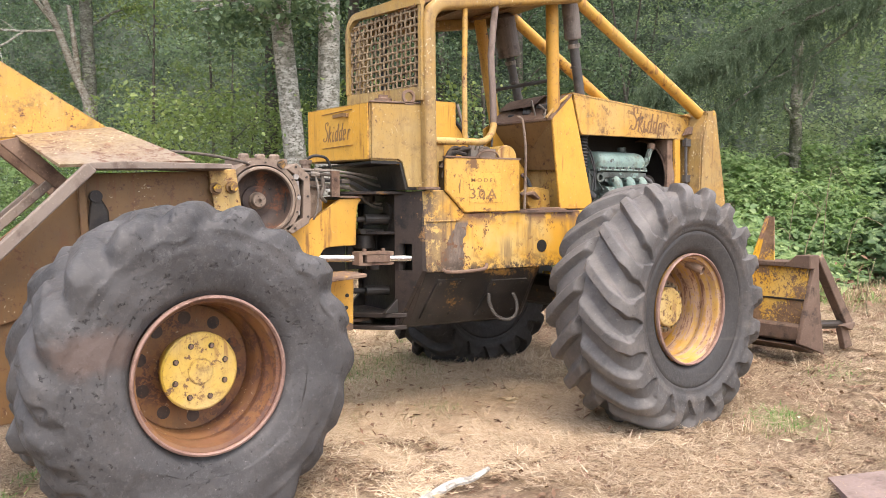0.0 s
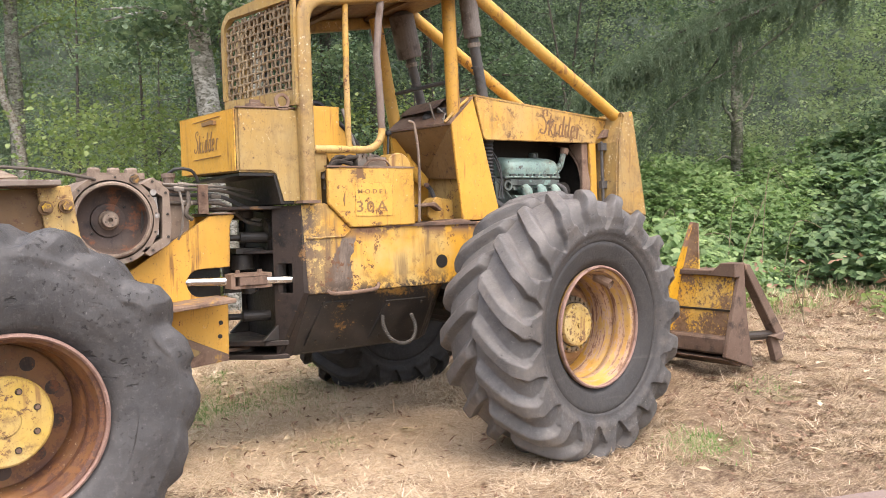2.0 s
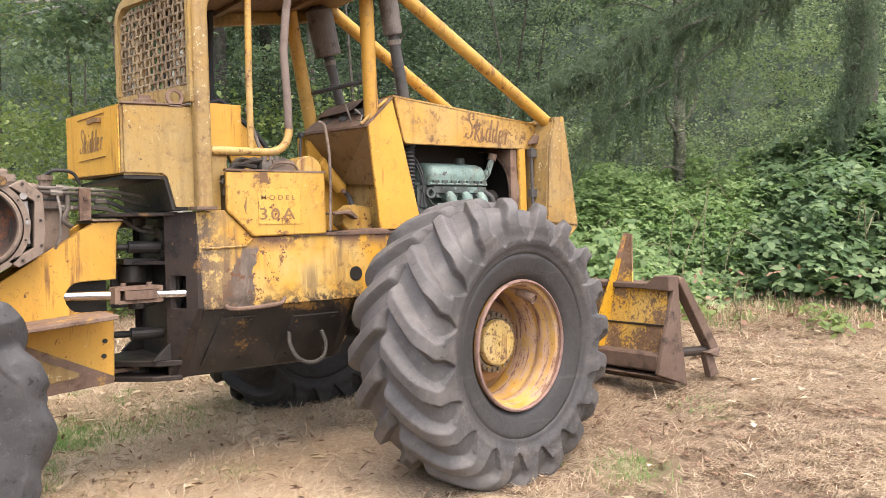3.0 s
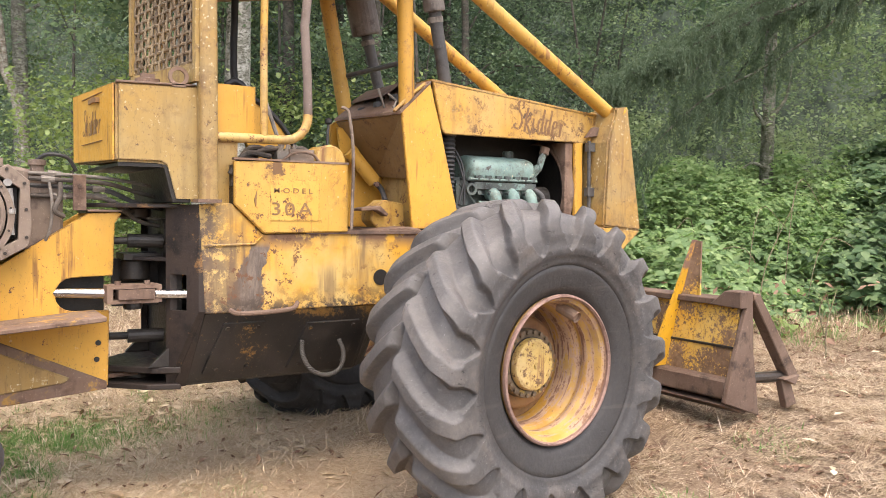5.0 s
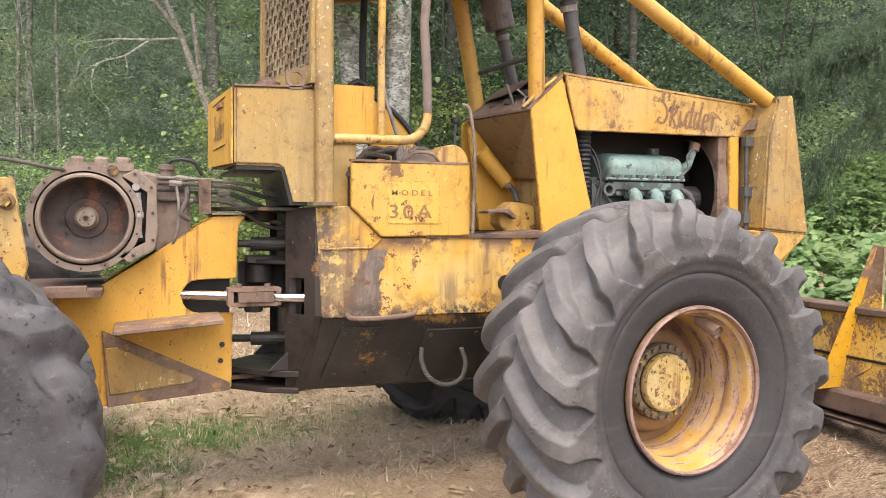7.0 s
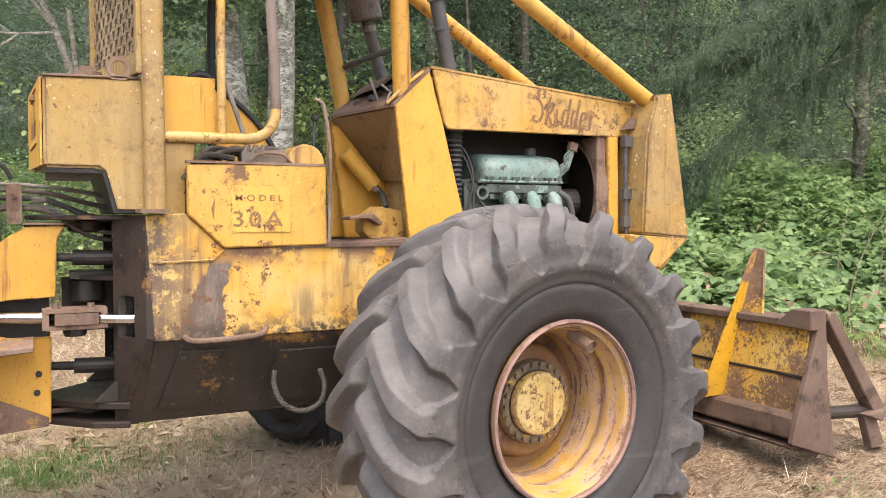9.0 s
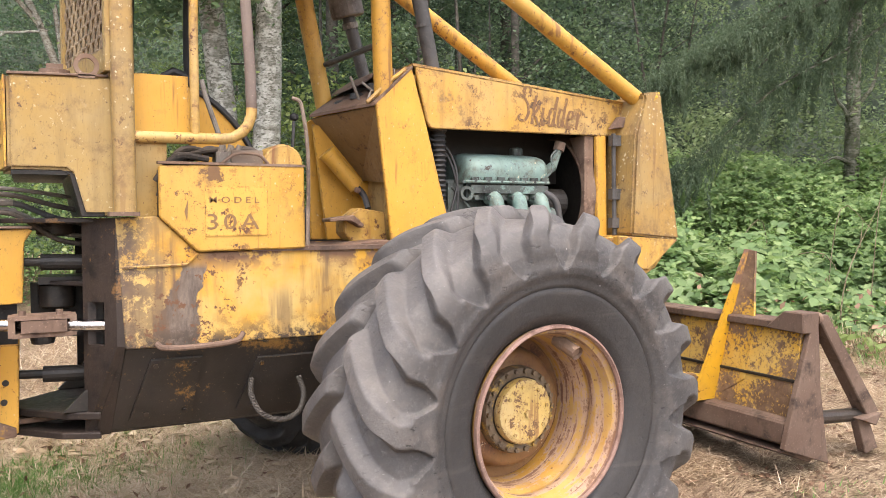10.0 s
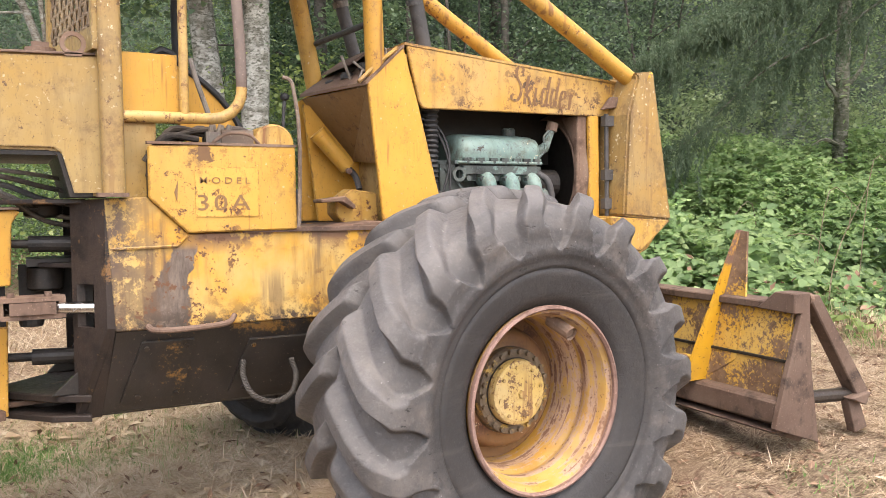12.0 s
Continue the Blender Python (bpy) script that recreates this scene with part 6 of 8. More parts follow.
    part("nose_front", slab([(4.74, 2.12), (4.77, 2.13), (4.90, 1.35), (4.86, 1.35)], 5.30, 5.86, 0.006), yellow_worn, cowl)
    chin = slab([(4.50, 1.378), (4.905, 1.352), (4.70, 1.19), (4.5, 1.22)], 5.095, 6.06, 0.008)
    part("nose_chin", chin, yellow_worn, cowl, "undercut yellow chin of the nose")
    part("chin_plate", slab([(4.70, 1.26), (4.86, 1.27), (4.80, 1.20), (4.66, 1.13)], 5.16, 6.0, 0.004), yellow_worn, cowl)
    # hinge rod and post
    part("hinge_rod", rod((4.555, 5.20, 1.38), (4.545, 5.20, 1.91), 0.012, 10), pipe_dark, cowl)
    for z in (1.88, 1.60, 1.45):
        part("hinge_knuckle", box(4.525, 5.18, z - 0.035, 4.58, 5.215, z + 0.02, 0.005), pipe_dark, cowl)
    part("opening_post", slab([(4.47, 1.37), (4.535, 1.37), (4.525, 1.90), (4.46, 1.90)], 5.235, 5.26, 0.004), yellow, cowl)
    # weld bead where the brace meets the nose
    part("brace_weld", tube([(4.66, 5.12, 2.0), (4.69, 5.11, 2.04), (4.74, 5.10, 2.10), (4.77, 5.12, 2.12)], 0.014, 8), rust_yellow, cowl)
    # crumpled weld round the foot of the brace
    d = Vector((-1.36, 0.045, 0.81)).normalized()
    u = d.cross(Vector((0, 1, 0))).normalized()
    w = d.cross(u)
    foot = Vector((4.70, 5.171, 2.077))
    ring = [foot + (u * math.cos(radians(a)) + w * math.sin(radians(a))) * (0.048 + 0.005 * math.sin(a * 1.7)) for a in range(0, 361, 20)]
    part("brace_foot", tube(ring, [0.011 + 0.004 * math.sin(2.3 * i) for i in range(19)], 7), rust_flaked, cowl, "rusty weld collar round the brace foot", smooth=True)
    part("hood_latch", slab([(4.52, 1.93), (4.62, 1.945), (4.62, 2.0), (4.58, 2.0)], 5.19, 5.225, 0.004), rust, hood)


dash_and_hood()


def engine():
    eng = part("engine", box(3.62, 5.36, 1.30, 4.22, 5.80, 1.66, 0.02), engine_dark, skidder, "oily diesel engine behind the open hood side")
    bm = bmesh.new()
    sec = [(5.288, 1.655), (5.28, 1.69), (5.282, 1.725), (5.296, 1.755), (5.32, 1.775), (5.36, 1.788), (5.45, 1.80), (5.56, 1.795), (5.6, 1.70), (5.6, 1.655)]
    rows = []
    for x, s in ((3.728, 0.72), (3.735, 0.86), (3.75, 0.95), (3.775, 0.99), (3.80, 1.0), (4.14, 1.0), (4.165, 0.99), (4.187, 0.95), (4.20, 0.86), (4.206, 0.72)):
        rows.append([bm.verts.new((x, 5.45 + (y - 5.45) * s, 1.655 + (z - 1.655) * s)) for y, z in sec])
    for p, q in zip(rows, rows[1:]):
        for i in range(len(sec) - 1):
            bm.faces.new((p[i], p[i + 1], q[i + 1], q[i]))
    bm.faces.new(rows[0]), bm.faces.new(rows[-1])
    part("valve_cover", bm, mint, eng, "rounded mint-green valve cover, oil-stained", smooth=True)
    part("cover_flange", box(3.685, 5.272, 1.64, 4.17, 5.62, 1.657, 0.004), engine_dark, eng)
    part("cylinder_head", box(3.72, 5.30, 1.56, 4.16, 5.62, 1.64, 0.012), engine_dark, eng)
    part("exhaust_rail", box(3.73, 5.268, 1.592, 4.18, 5.31, 1.632, 0.008), engine_dark, eng)
    for x in (3.865, 4.0, 4.13):
        bm = tube(curve([(x, 5.31, 1.572), (x, 5.268, 1.56), (x, 5.248, 1.525), (x, 5.25, 1.46)], 4), [0.044, 0.043, 0.041, 0.039, 0.038, 0.038, 0.038, 0.038, 0.038, 0.039, 0.04, 0.041, 0.042], 14)
        part("exhaust_port", bm, mint, eng, "pale green exhaust port", smooth=True)
    man = tube([(3.75, 5.27, 1.475), (4.2, 5.27, 1.475)], 0.05, 12)
    part("exhaust_manifold", man, engine_dark, eng, smooth=True)
    for x in (3.755, 3.83, 3.905, 3.97, 4.04, 4.10, 4.165):
        part("head_bolt", bolt((x, 5.285, 1.57), 0.014, 0.03, (0, -1, 0)), engine_dark, eng)
        part("head_clip", box(x - 0.02, 5.268, 1.655, x + 0.02, 5.29, 1.672, 0.004), engine_dark, eng)
        part("head_bolt", bolt((x, 5.285, 1.65), 0.008, 0.02, (0, -1, 0)), engine_dark, eng)
    th = rod((4.19, 5.36, 1.69), (4.255, 5.33, 1.74), 0.026, 12)
    rod((4.25, 5.33, 1.73), (4.285, 5.32, 1.84), 0.021, 12, th)
    part("neck_flange", rod((4.28, 5.32, 1.82), (4.292, 5.32, 1.862), 0.03, 12), rust_warm, eng, "rusty flange of the coolant neck")
    part("thermostat_housing", th, mint, eng, "grey-green coolant neck", smooth=False)
    ring = lathe([(0.022, -0.008), (0.022, 0.008), (0.036, 0.008), (0.036, -0.008)], (3.705, 5.27, 1.59), 18, "y", closed=True)
    part("lifting_ring", ring, engine_dark, eng)
    hose = [Vector((3.575, 5.315, 1.90 - 0.012 * k)) for k in range(30)] + curve([(3.575, 5.315, 1.545), (3.585, 5.30, 1.49), (3.65, 5.285, 1.44)], 6)
    part("air_hose", tube(hose, [0.031 + 0.009 * (i % 2) for i in range(30)] + [0.034] * (len(hose) - 30), 14), black, eng, "black corrugated hose", smooth=True)
    part("hose_clamp", rod((3.575, 5.315, 1.89), (3.575, 5.315, 1.915), 0.043, 14), wire, eng)
    part("drain_hose", tube(curve([(4.16, 5.27, 1.60), (4.21, 5.25, 1.56), (4.235, 5.25, 1.48), (4.24, 5.25, 1.40)], 5), 0.018, 10), pipe_dark, eng, smooth=True)
    part("alternator", rod((4.20, 5.42, 1.55), (4.36, 5.42, 1.55), 0.075, 18), grease_dark, eng)
    # fan shroud and dark radiator core
    sh = lathe([(0.30, 4.40), (0.33, 4.47), (0.34, 4.47), (0.31, 4.40)], (0, 5.58, 1.60), 48, "x", closed=True)
    part("fan_shroud", sh, rust_warm, eng, "rust-brown fan shroud", smooth=True)
    part("shroud_panel", slab([(5.255, 1.37), (5.255, 1.90), (5.40, 1.90), (5.30, 1.75), (5.27, 1.6), (5.30, 1.45), (5.36, 1.37)], 4.40, 4.46, 0.004, plane="yz"), rust_warm, eng)
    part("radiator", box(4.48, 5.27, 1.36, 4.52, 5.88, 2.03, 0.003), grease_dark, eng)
    # dark sheets added round the engine stand for the bay's deep shade
    part("bay_shade_wall", box(3.44, 5.86, 1.30, 4.5, 5.88, 2.03, 0.003), grease_dark, eng)
    part("bay_shade_floor", box(3.44, 5.26, 1.28, 4.5, 5.86, 1.30, 0.003), grease_dark, eng)
    part("bay_shade_sheet", box(3.44, 5.60, 1.66, 4.46, 5.62, 2.0, 0.003), grease_dark, eng)
    # pipes and brackets crowding the block
    for k, p in enumerate((((3.64, 5.30, 1.62), (3.70, 5.28, 1.55), (3.74, 5.27, 1.50)), ((4.17, 5.28, 1.67), (4.21, 5.27, 1.72), (4.20, 5.27, 1.78), (4.24, 5.28, 1.82)))):
        part("fuel_line", tube(curve(p, 5), 0.006, 6), engine_dark, eng, smooth=True)
    part("hose_bracket_plate", box(3.62, 5.30, 1.50, 3.70, 5.32, 1.64, 0.006), engine_dark, eng)
    part("cover_flange_bead", tube([(3.70, 5.273, 1.648), (4.19, 5.273, 1.648)], 0.008, 8), mint, eng, smooth=True)
    part("oil_filler", lathe([(0.0, 1.79), (0.035, 1.79), (0.035, 1.83), (0.028, 1.838), (0.0, 1.838)], (4.10, 5.45, 0), 16, "z"), engine_dark, eng)
    # wiring
    for dx in (0.0, 0.035):
        part("wire_harness", tube(curve([(3.50 + dx, 5.3, 1.86 - dx), (3.62, 5.30, 1.80 - dx), (3.66, 5.28, 1.66 - dx), (3.62 + dx, 5.27, 1.50)], 5), 0.006, 6), black, eng, smooth=True)
    # exhaust stacks
    for x0, y0, x1, y1, zt, r in ((3.545, 5.32, 3.44, 5.27, 2.57, 0.036), (3.44, 5.90, 3.325, 5.87, 2.53, 0.034)):
        st = part("exhaust_pipe", tube([(x0 + 0.02, y0, 2.1), (x1, y1, zt)], r, 14), pipe_dark, skidder, "sooty exhaust pipe with a muffler", smooth=True)
        d = (Vector((x1, y1, zt)) - Vector((x0, y0, 2.1))).normalized()
        t = Vector((x1, y1, zt))
        mr = 0.06 if y0 < MID else 0.088
        part("muffler", tube([t + d * 0.0, t + d * 0.004, t + d * 0.012, t + d * 0.30, t + d * 0.33], [mr * 0.9, mr * 0.97, mr, mr, 0.04], 24), muffler_mat, st, "round brown-grey muffler")
        part("pipe_clamp", tube([t - d * 0.06, t - d * 0.03], r + 0.008, 14), wire, st)
        part("pipe_joint", tube([t - d * 0.20, t - d * 0.185], r + 0.004, 14), pipe_dark, st)


engine()


def blade():
    # the blade stands across the front, its back towards the cab
    ny, fy = 4.60, 6.52
    base = part("dozer_blade", slab([(5.21, 0.42), (5.235, 0.64), (5.275, 0.915), (5.31, 0.915), (5.30, 0.42)], ny + 0.01, fy - 0.01, 0.004), blade_paint, skidder, "rusty front blade with flaking yellow back")
    part("blade_beam", slab([(5.135, 0.33), (5.14, 0.445), (5.25, 0.458), (5.25, 0.30)], ny, fy, 0.01), blade_rust, base, "heavy rusty lower beam")
    part("blade_edge", slab([(5.12, 0.295), (5.25, 0.305), (5.36, 0.235), (5.33, 0.215)], ny, fy, 0.004), blade_rust, base, "worn cutting edge under the beam")
    part("blade_seam", slab([(5.224, 0.632), (5.224, 0.646), (5.245, 0.648), (5.245, 0.63)], ny + 0.01, fy - 0.02, 0.001), grease_dark, base)
    part("blade_top_rail", slab([(5.235, 0.893), (5.235, 0.932), (5.33, 0.945), (5.335, 0.89)], ny, fy, 0.005), blade_rust, base, "rusty rail along the blade's top")
    for y0, s in ((ny - 0.035, 1), (fy + 0.035, -1)):
        a, b = sorted((y0, y0 + 0.035 * s))
        part("end_plate", slab([(5.285, 0.895), (5.345, 0.90), (5.365, 0.60), (5.43, 0.205), (5.105, 0.315), (5.175, 0.55)], a, b, 0.005), blade_rust, base, "flared end plate")
        a, b = sorted((y0 + 0.005 * s, y0 + 0.085 * s))
        part("push_arm", slab([(5.335, 0.975), (5.42, 0.972), (5.83, 0.435), (5.735, 0.415)], a, b, 0.006), blade_rust, base, "sloping rusty push arm")
        a, b = sorted((y0 - 0.03 * s, y0 + 0.15 * s))
        part("foot_plate", slab([(5.64, 0.415), (5.80, 0.435), (5.76, 0.37)], a, b, 0.004), blade_rust, base)
        a, b = sorted((y0 + 0.01 * s, y0 + 0.06 * s))
        part("arm_foot", slab([(5.66, 0.41), (5.75, 0.41), (5.83, 0.235), (5.73, 0.215)], a, b, 0.004), blade_rust, base)
        part("spreader_bar", rod((5.30, y0 + 0.06 * s, 0.44), (5.72, y0 + 0.06 * s, 0.415), 0.035, 12), grease, base)
        part("top_block", slab([(y0 + 0.24 * s, 0.893), (y0 + 0.12 * s, 0.99), (y0, 0.99), (y0, 0.885)], 5.225, 5.345, 0.006, plane="yz"), blade_rust, base, "welded corner block")
        part("block_eye", lathe([(0.014, 5.35), (0.014, 5.375), (0.03, 5.375), (0.03, 5.35)], (0, y0 + 0.03 * s, 0.955), 14, "x", closed=True), rust_warm, base)
    # tall fins, each a leaning triangle with a plate against the blade
    for yb in (5.15, 6.12):
        yt = yb - 0.135
        f = bmesh.new()
        for dy in (-0.012, 0.012):
            f.faces.new([f.verts.new(p) for p in ((5.055, yb + dy, 0.452), (5.24, yb + dy, 0.455), (5.285, (yb + yt) / 2 + dy, 0.9), (5.345, yt + dy, 1.29), (5.315, yt + dy, 1.295), (5.20, (yb + yt) / 2 + dy, 0.90))])
        f.faces.ensure_lookup_table()
        f.verts.ensure_lookup_table()
        for i in range(6):
            k = (i + 1) % 6
            f.faces.new((f.verts[i], f.verts[k], f.verts[6 + k], f.verts[6 + i]))
        part("fin", bevelled(f, 0.003), fin_paint, base, "tall tapering yellow fin, rusty towards its tip")
        pl = bmesh.new()
        for dx in (0.0, 0.014):
            pl.faces.new([pl.verts.new(p) for p in ((5.215 + dx, yb, 0.46), (5.262 + dx, (yb + yt) / 2, 0.9), (5.322 + dx, yt, 1.29), (5.335 + dx, yt - 0.045, 1.285), (5.262 + dx, yt - 0.105, 0.9), (5.224 + dx, yt - 0.08, 0.60))])
        pl.verts.ensure_lookup_table()
        for i in range(6):
            k = (i + 1) % 6
            pl.faces.new((pl.verts[i], pl.verts[k], pl.verts[6 + k], pl.verts[6 + i]))
        part("fin_plate", pl, blade_paint, base, "plate behind the fin, paint worn to rust")
    for y0 in (5.2, 5.9):
        part("lift_arm", slab([(3.7, 0.72), (3.7, 0.86), (5.2, 0.58), (5.2, 0.46)], y0 - 0.04, y0 + 0.04, 0.008), rust_yellow, base)


blade()


# ---- woodland round the clearing ----
rng = np.random.RandomState(7)
EYE0 = np.array([1.0, 1.3])


def polar(az, r, z=0.0):
    a = np.radians(az)
    return np.stack([EYE0[0] + r * np.cos(a), EYE0[1] + r * np.sin(a), np.zeros_like(a) + z], -1)


def clumps(centres, per, spread, rs):
    """Leaf bases scattered in soft clumps round the centres."""
    c = np.repeat(centres, per, 0)
    size = np.repeat(rs.lognormal(0, 0.35, (len(centres), 1)), per, 0)
    return c + rs.normal(0, 1, c.shape) * np.asarray(spread) * size


def make_tree(name, at, height, r, lean, mat, leaf_mat, label, crown_from, n_clumps, leaf_len, seed, per=80, reach=1.6, limbs=7, kick=0.0):
    rs = np.random.RandomState(seed)
    x, y = at
    z = float(ground_z(np.array(x), np.array(y))) - 0.1
    tree = thing(name, (x, y, z), label, "tree", "trees at the edge of the clearing")
    ts = np.linspace(0, 1, 16)
    wob = rs.normal(0, 0.05, (16, 2)).cumsum(0) * 0.5
    path = [(x + lean[0] * t * height + wob[i, 0] * 0.6 + kick * max(0, 1 - t * height / 4.6) ** 1.3, y + lean[1] * t * height + wob[i, 1] * 0.6, z + t * height) for i, t in enumerate(ts)]
    bm = tube(path, [r * (1 - 0.72 * t) * (1.25 if i == 0 else 1) for i, t in enumerate(ts)], 12)
    centres = []
    for k in range(limbs):
        t = rs.uniform(crown_from, 0.62)
        i = int(t * 15)
        p = Vector(path[i])
        a = rs.uniform(0, 2 * np.pi)
        ln = reach * rs.uniform(0.6, 1.2) * (1.1 - 0.5 * t)
        tip = p + Vector((math.cos(a) * ln, math.sin(a) * ln, rs.uniform(0.0, 0.7) * ln))
        mid = p.lerp(tip, 0.5) + Vector((0, 0, 0.12 * ln))
        pts = curve([p, mid, tip], 4)
        tube(pts, [r * 0.32 * (1 - t) * (1 - 0.85 * j / (len(pts) - 1)) + 0.006 for j in range(len(pts))], 6, bm)
        for u in rs.uniform(0.3, 1.05, max(1, n_clumps // limbs)):
            centres.append(np.array(p.lerp(tip, u)) + rs.normal(0, 0.22, 3))
    part("trunk", bm, mat, tree, smooth=True)
    pts = clumps(np.array(centres), per, (0.3, 0.3, 0.12), rs)
    v, f = round_leaves(rs, pts, leaf_len * 0.75, 0.3, 0.45)
    tagged(cloud("crown", v, f, leaf_mat, tree), kind="stuff")
    # crown above the view, added to shade the foliage below
    high = np.stack([x + lean[0] * height * 0.7 + rs.normal(0, 1.5, 55), y + lean[1] * height * 0.7 + rs.normal(0, 1.3, 55), z + height * rs.uniform(0.6, 1.0, 55)], 1)
    v, f = leaves(rs, clumps(high, 60, (0.6, 0.6, 0.3), rs), 0.24, 0.16)
    tagged(cloud("unseen_shade_crown", v, f, leaf_mat, tree), kind="stuff")
    return tree


ALDER = "pale lichen-spotted alder with green leaves behind the skidder"
make_tree("alder_tree", (3.62, 12.0), 14.72, 0.18, (0.02, -0.01), bark_alder, leaf_alder, ALDER, 0.271, 60, 0.11, 1, kick=0.7)
make_tree("alder_tree", (4.42, 11.7), 14.72, 0.19, (0.03, 0.0), bark_alder, leaf_alder, ALDER, 0.271, 60, 0.11, 2)
make_tree("alder_tree", (2.95, 22.2), 17.05, 0.2, (-0.01, 0.0), bark_alder, leaf_light, ALDER, 0.323, 60, 0.11, 3, reach=1.8)
make_tree("alder_tree", (-0.95, 20.8), 17.05, 0.075, (0.01, 0.0), bark_alder, leaf_mid, "slender alder among pale shrubs", 0.22, 80, 0.065, 4, reach=2.0)
make_tree("alder_tree", (-0.35, 20.9), 13.5, 0.055, (0.0, 0.0), bark_alder, leaf_mid, "slender alder among pale shrubs", 0.25, 55, 0.065, 16, reach=1.6)
make_tree("alder_tree", (-2.1, 21.6), 13.5, 0.055, (0.01, 0.0), bark_alder, leaf_mid, "slender alder among pale shrubs", 0.25, 55, 0.065, 17, reach=1.6)
make_tree("alder_tree", (-1.25, 20.4), 15.5, 0.055, (0.03, 0.0), bark_alder, leaf_mid, "slender alder among pale shrubs", 0.22, 70, 0.065, 5, reach=2.0)
make_tree("alder_tree", (5.6, 17.0), 17.05, 0.16, (0.0, 0.0), bark_dark, leaf_alder, "dark alder deep in the wood", 0.161, 110, 0.1, 6, reach=2.2)
make_tree("alder_tree", (8.6, 17.5), 17.05, 0.16, (0.01, 0.0), bark_dark, leaf_alder, "dark alder deep in the wood", 0.129, 120, 0.1, 8, reach=2.3)
make_tree("alder_tree", (11.8, 18.0), 17.05, 0.15, (-0.02, 0.0), bark_dark, leaf_alder, "dark alder deep in the wood", 0.129, 120, 0.1, 9, reach=2.3)
mossy = make_tree("mossy_tree", (12.3, 9.6), 13.18, 0.115, (0.01, 0.0), bark_moss, leaf_alder, "thin mossy trunk behind the brambles", 0.355, 40, 0.11, 15, reach=1.6)
make_tree("maple_tree", (8.3, 12.2), 11.62, 0.08, (0.0, 0.0), bark_dark, leaf_alder, "leafy young maple behind the hood", 0.142, 130, 0.085, 10, reach=1.7)
make_tree("maple_tree", (6.9, 12.6), 11.62, 0.07, (0.0, 0.0), bark_dark, leaf_alder, "leafy young maple behind the hood", 0.142, 130, 0.085, 11, reach=1.7)
make_tree("alder_tree", (6.2, 14.5), 15.5, 0.12, (0.01, 0.0), bark_dark, leaf_alder, "dark alder deep in the wood", 0.161, 100, 0.1, 12, reach=2.0)


def forked_limbs():
    """Crooked bare limbs that leave the mossy trunk at head height."""
    bm = bmesh.new()
    for pts in (((12.3, 9.55, 2.6), (12.0, 9.45, 2.95), (11.75, 9.4, 3.1), (11.55, 9.35, 3.55)), ((12.3, 9.55, 3.0), (12.65, 9.5, 3.35), (12.8, 9.5, 3.9)), ((12.3, 9.55, 2.2), (11.9, 9.5, 2.3), (11.5, 9.4, 2.2)), ((12.3, 9.55, 1.9), (12.7, 9.4, 2.0), (13.1, 9.3, 1.95))):
        tube(curve(pts, 4), [0.04 * (1 - 0.8 * i / (4 * len(pts) - 4)) for i in range(4 * len(pts) - 3)], 6, bm)
    part("limb", bm, bark_moss, mossy, smooth=True)


forked_limbs()


def snag():
    """Broken dead trunk with a bare drooping branch."""
    t = thing("dead_snag", (2.3, 21.4, 0.3), "broken dead trunk with one bare drooping branch", "tree", "trees at the edge of the clearing")
    bm = tube(curve([(3.0, 21.4, 0.2), (2.92, 21.4, 2.75), (2.74, 21.4, 3.9), (2.49, 21.4, 4.55), (2.19, 21.4, 5.45), (1.80, 21.4, 6.4), (1.5, 21.4, 7.6)], 4), [0.115 - 0.002 * i for i in range(25)], 10)
    tube(curve([(2.6, 21.42, 4.2), (2.5, 21.4, 5.3), (2.42, 21.4, 5.95), (2.40, 21.4, 6.1)], 4), [0.07 - 0.002 * i for i in range(13)], 8, bm)
    tube(curve([(2.1, 21.3, 5.6), (1.6, 21.2, 6.2), (1.0, 21.1, 6.9)], 4), 0.05, 6, bm)
    part("trunk", bm, bark_snag, t, smooth=True)
    br = tube(curve([(2.27, 21.4, 5.52), (1.45, 21.3, 5.39), (0.85, 21.3, 5.36), (0.19, 21.2, 5.22), (-0.07, 21.1, 5.07), (0.00, 21.1, 4.76), (-0.05, 21.0, 4.44), (-0.19, 21.0, 4.16), (-0.22, 20.9, 3.89)], 4), [0.031 - 0.0007 * i for i in range(33)], 7)
    tube(curve([(1.45, 21.3, 5.38), (0.95, 21.2, 4.98), (0.41, 21.1, 4.76), (0.26, 21.0, 4.38), (0.32, 21.0, 4.05), (0.57, 21.0, 3.78), (0.64, 21.0, 3.51)], 4), [0.027 - 0.0008 * i for i in range(25)], 6, br)
    for q in (((0.95, 21.2, 4.98), (1.00, 21.1, 4.63), (0.94, 21.1, 4.48), (1.12, 21.1, 4.50)), ((0.41, 21.1, 4.76), (0.15, 21.1, 4.60), (-0.10, 21.1, 4.28), (-0.15, 21.1, 4.08)), ((0.85, 21.3, 5.36), (0.55, 21.3, 5.18), (0.20, 21.3, 5.08), (0.00, 21.3, 4.83)), ((0.60, 21.2, 4.83), (0.65, 21.2, 4.60), (0.80, 21.2, 4.54)), ((0.19, 21.2, 5.22), (-0.10, 21.2, 5.24), (-0.40, 21.2, 5.08)), ((1.30, 21.3, 5.38), (1.00, 21.3, 5.60), (0.60, 21.3, 5.74))):
        tube(curve(q, 3), [0.016 - 0.0009 * i for i in range(3 * len(q) - 2)], 5, br)
    part("bare_branch", br, bark_bare, t, "bare pale branch", smooth=True)


snag()


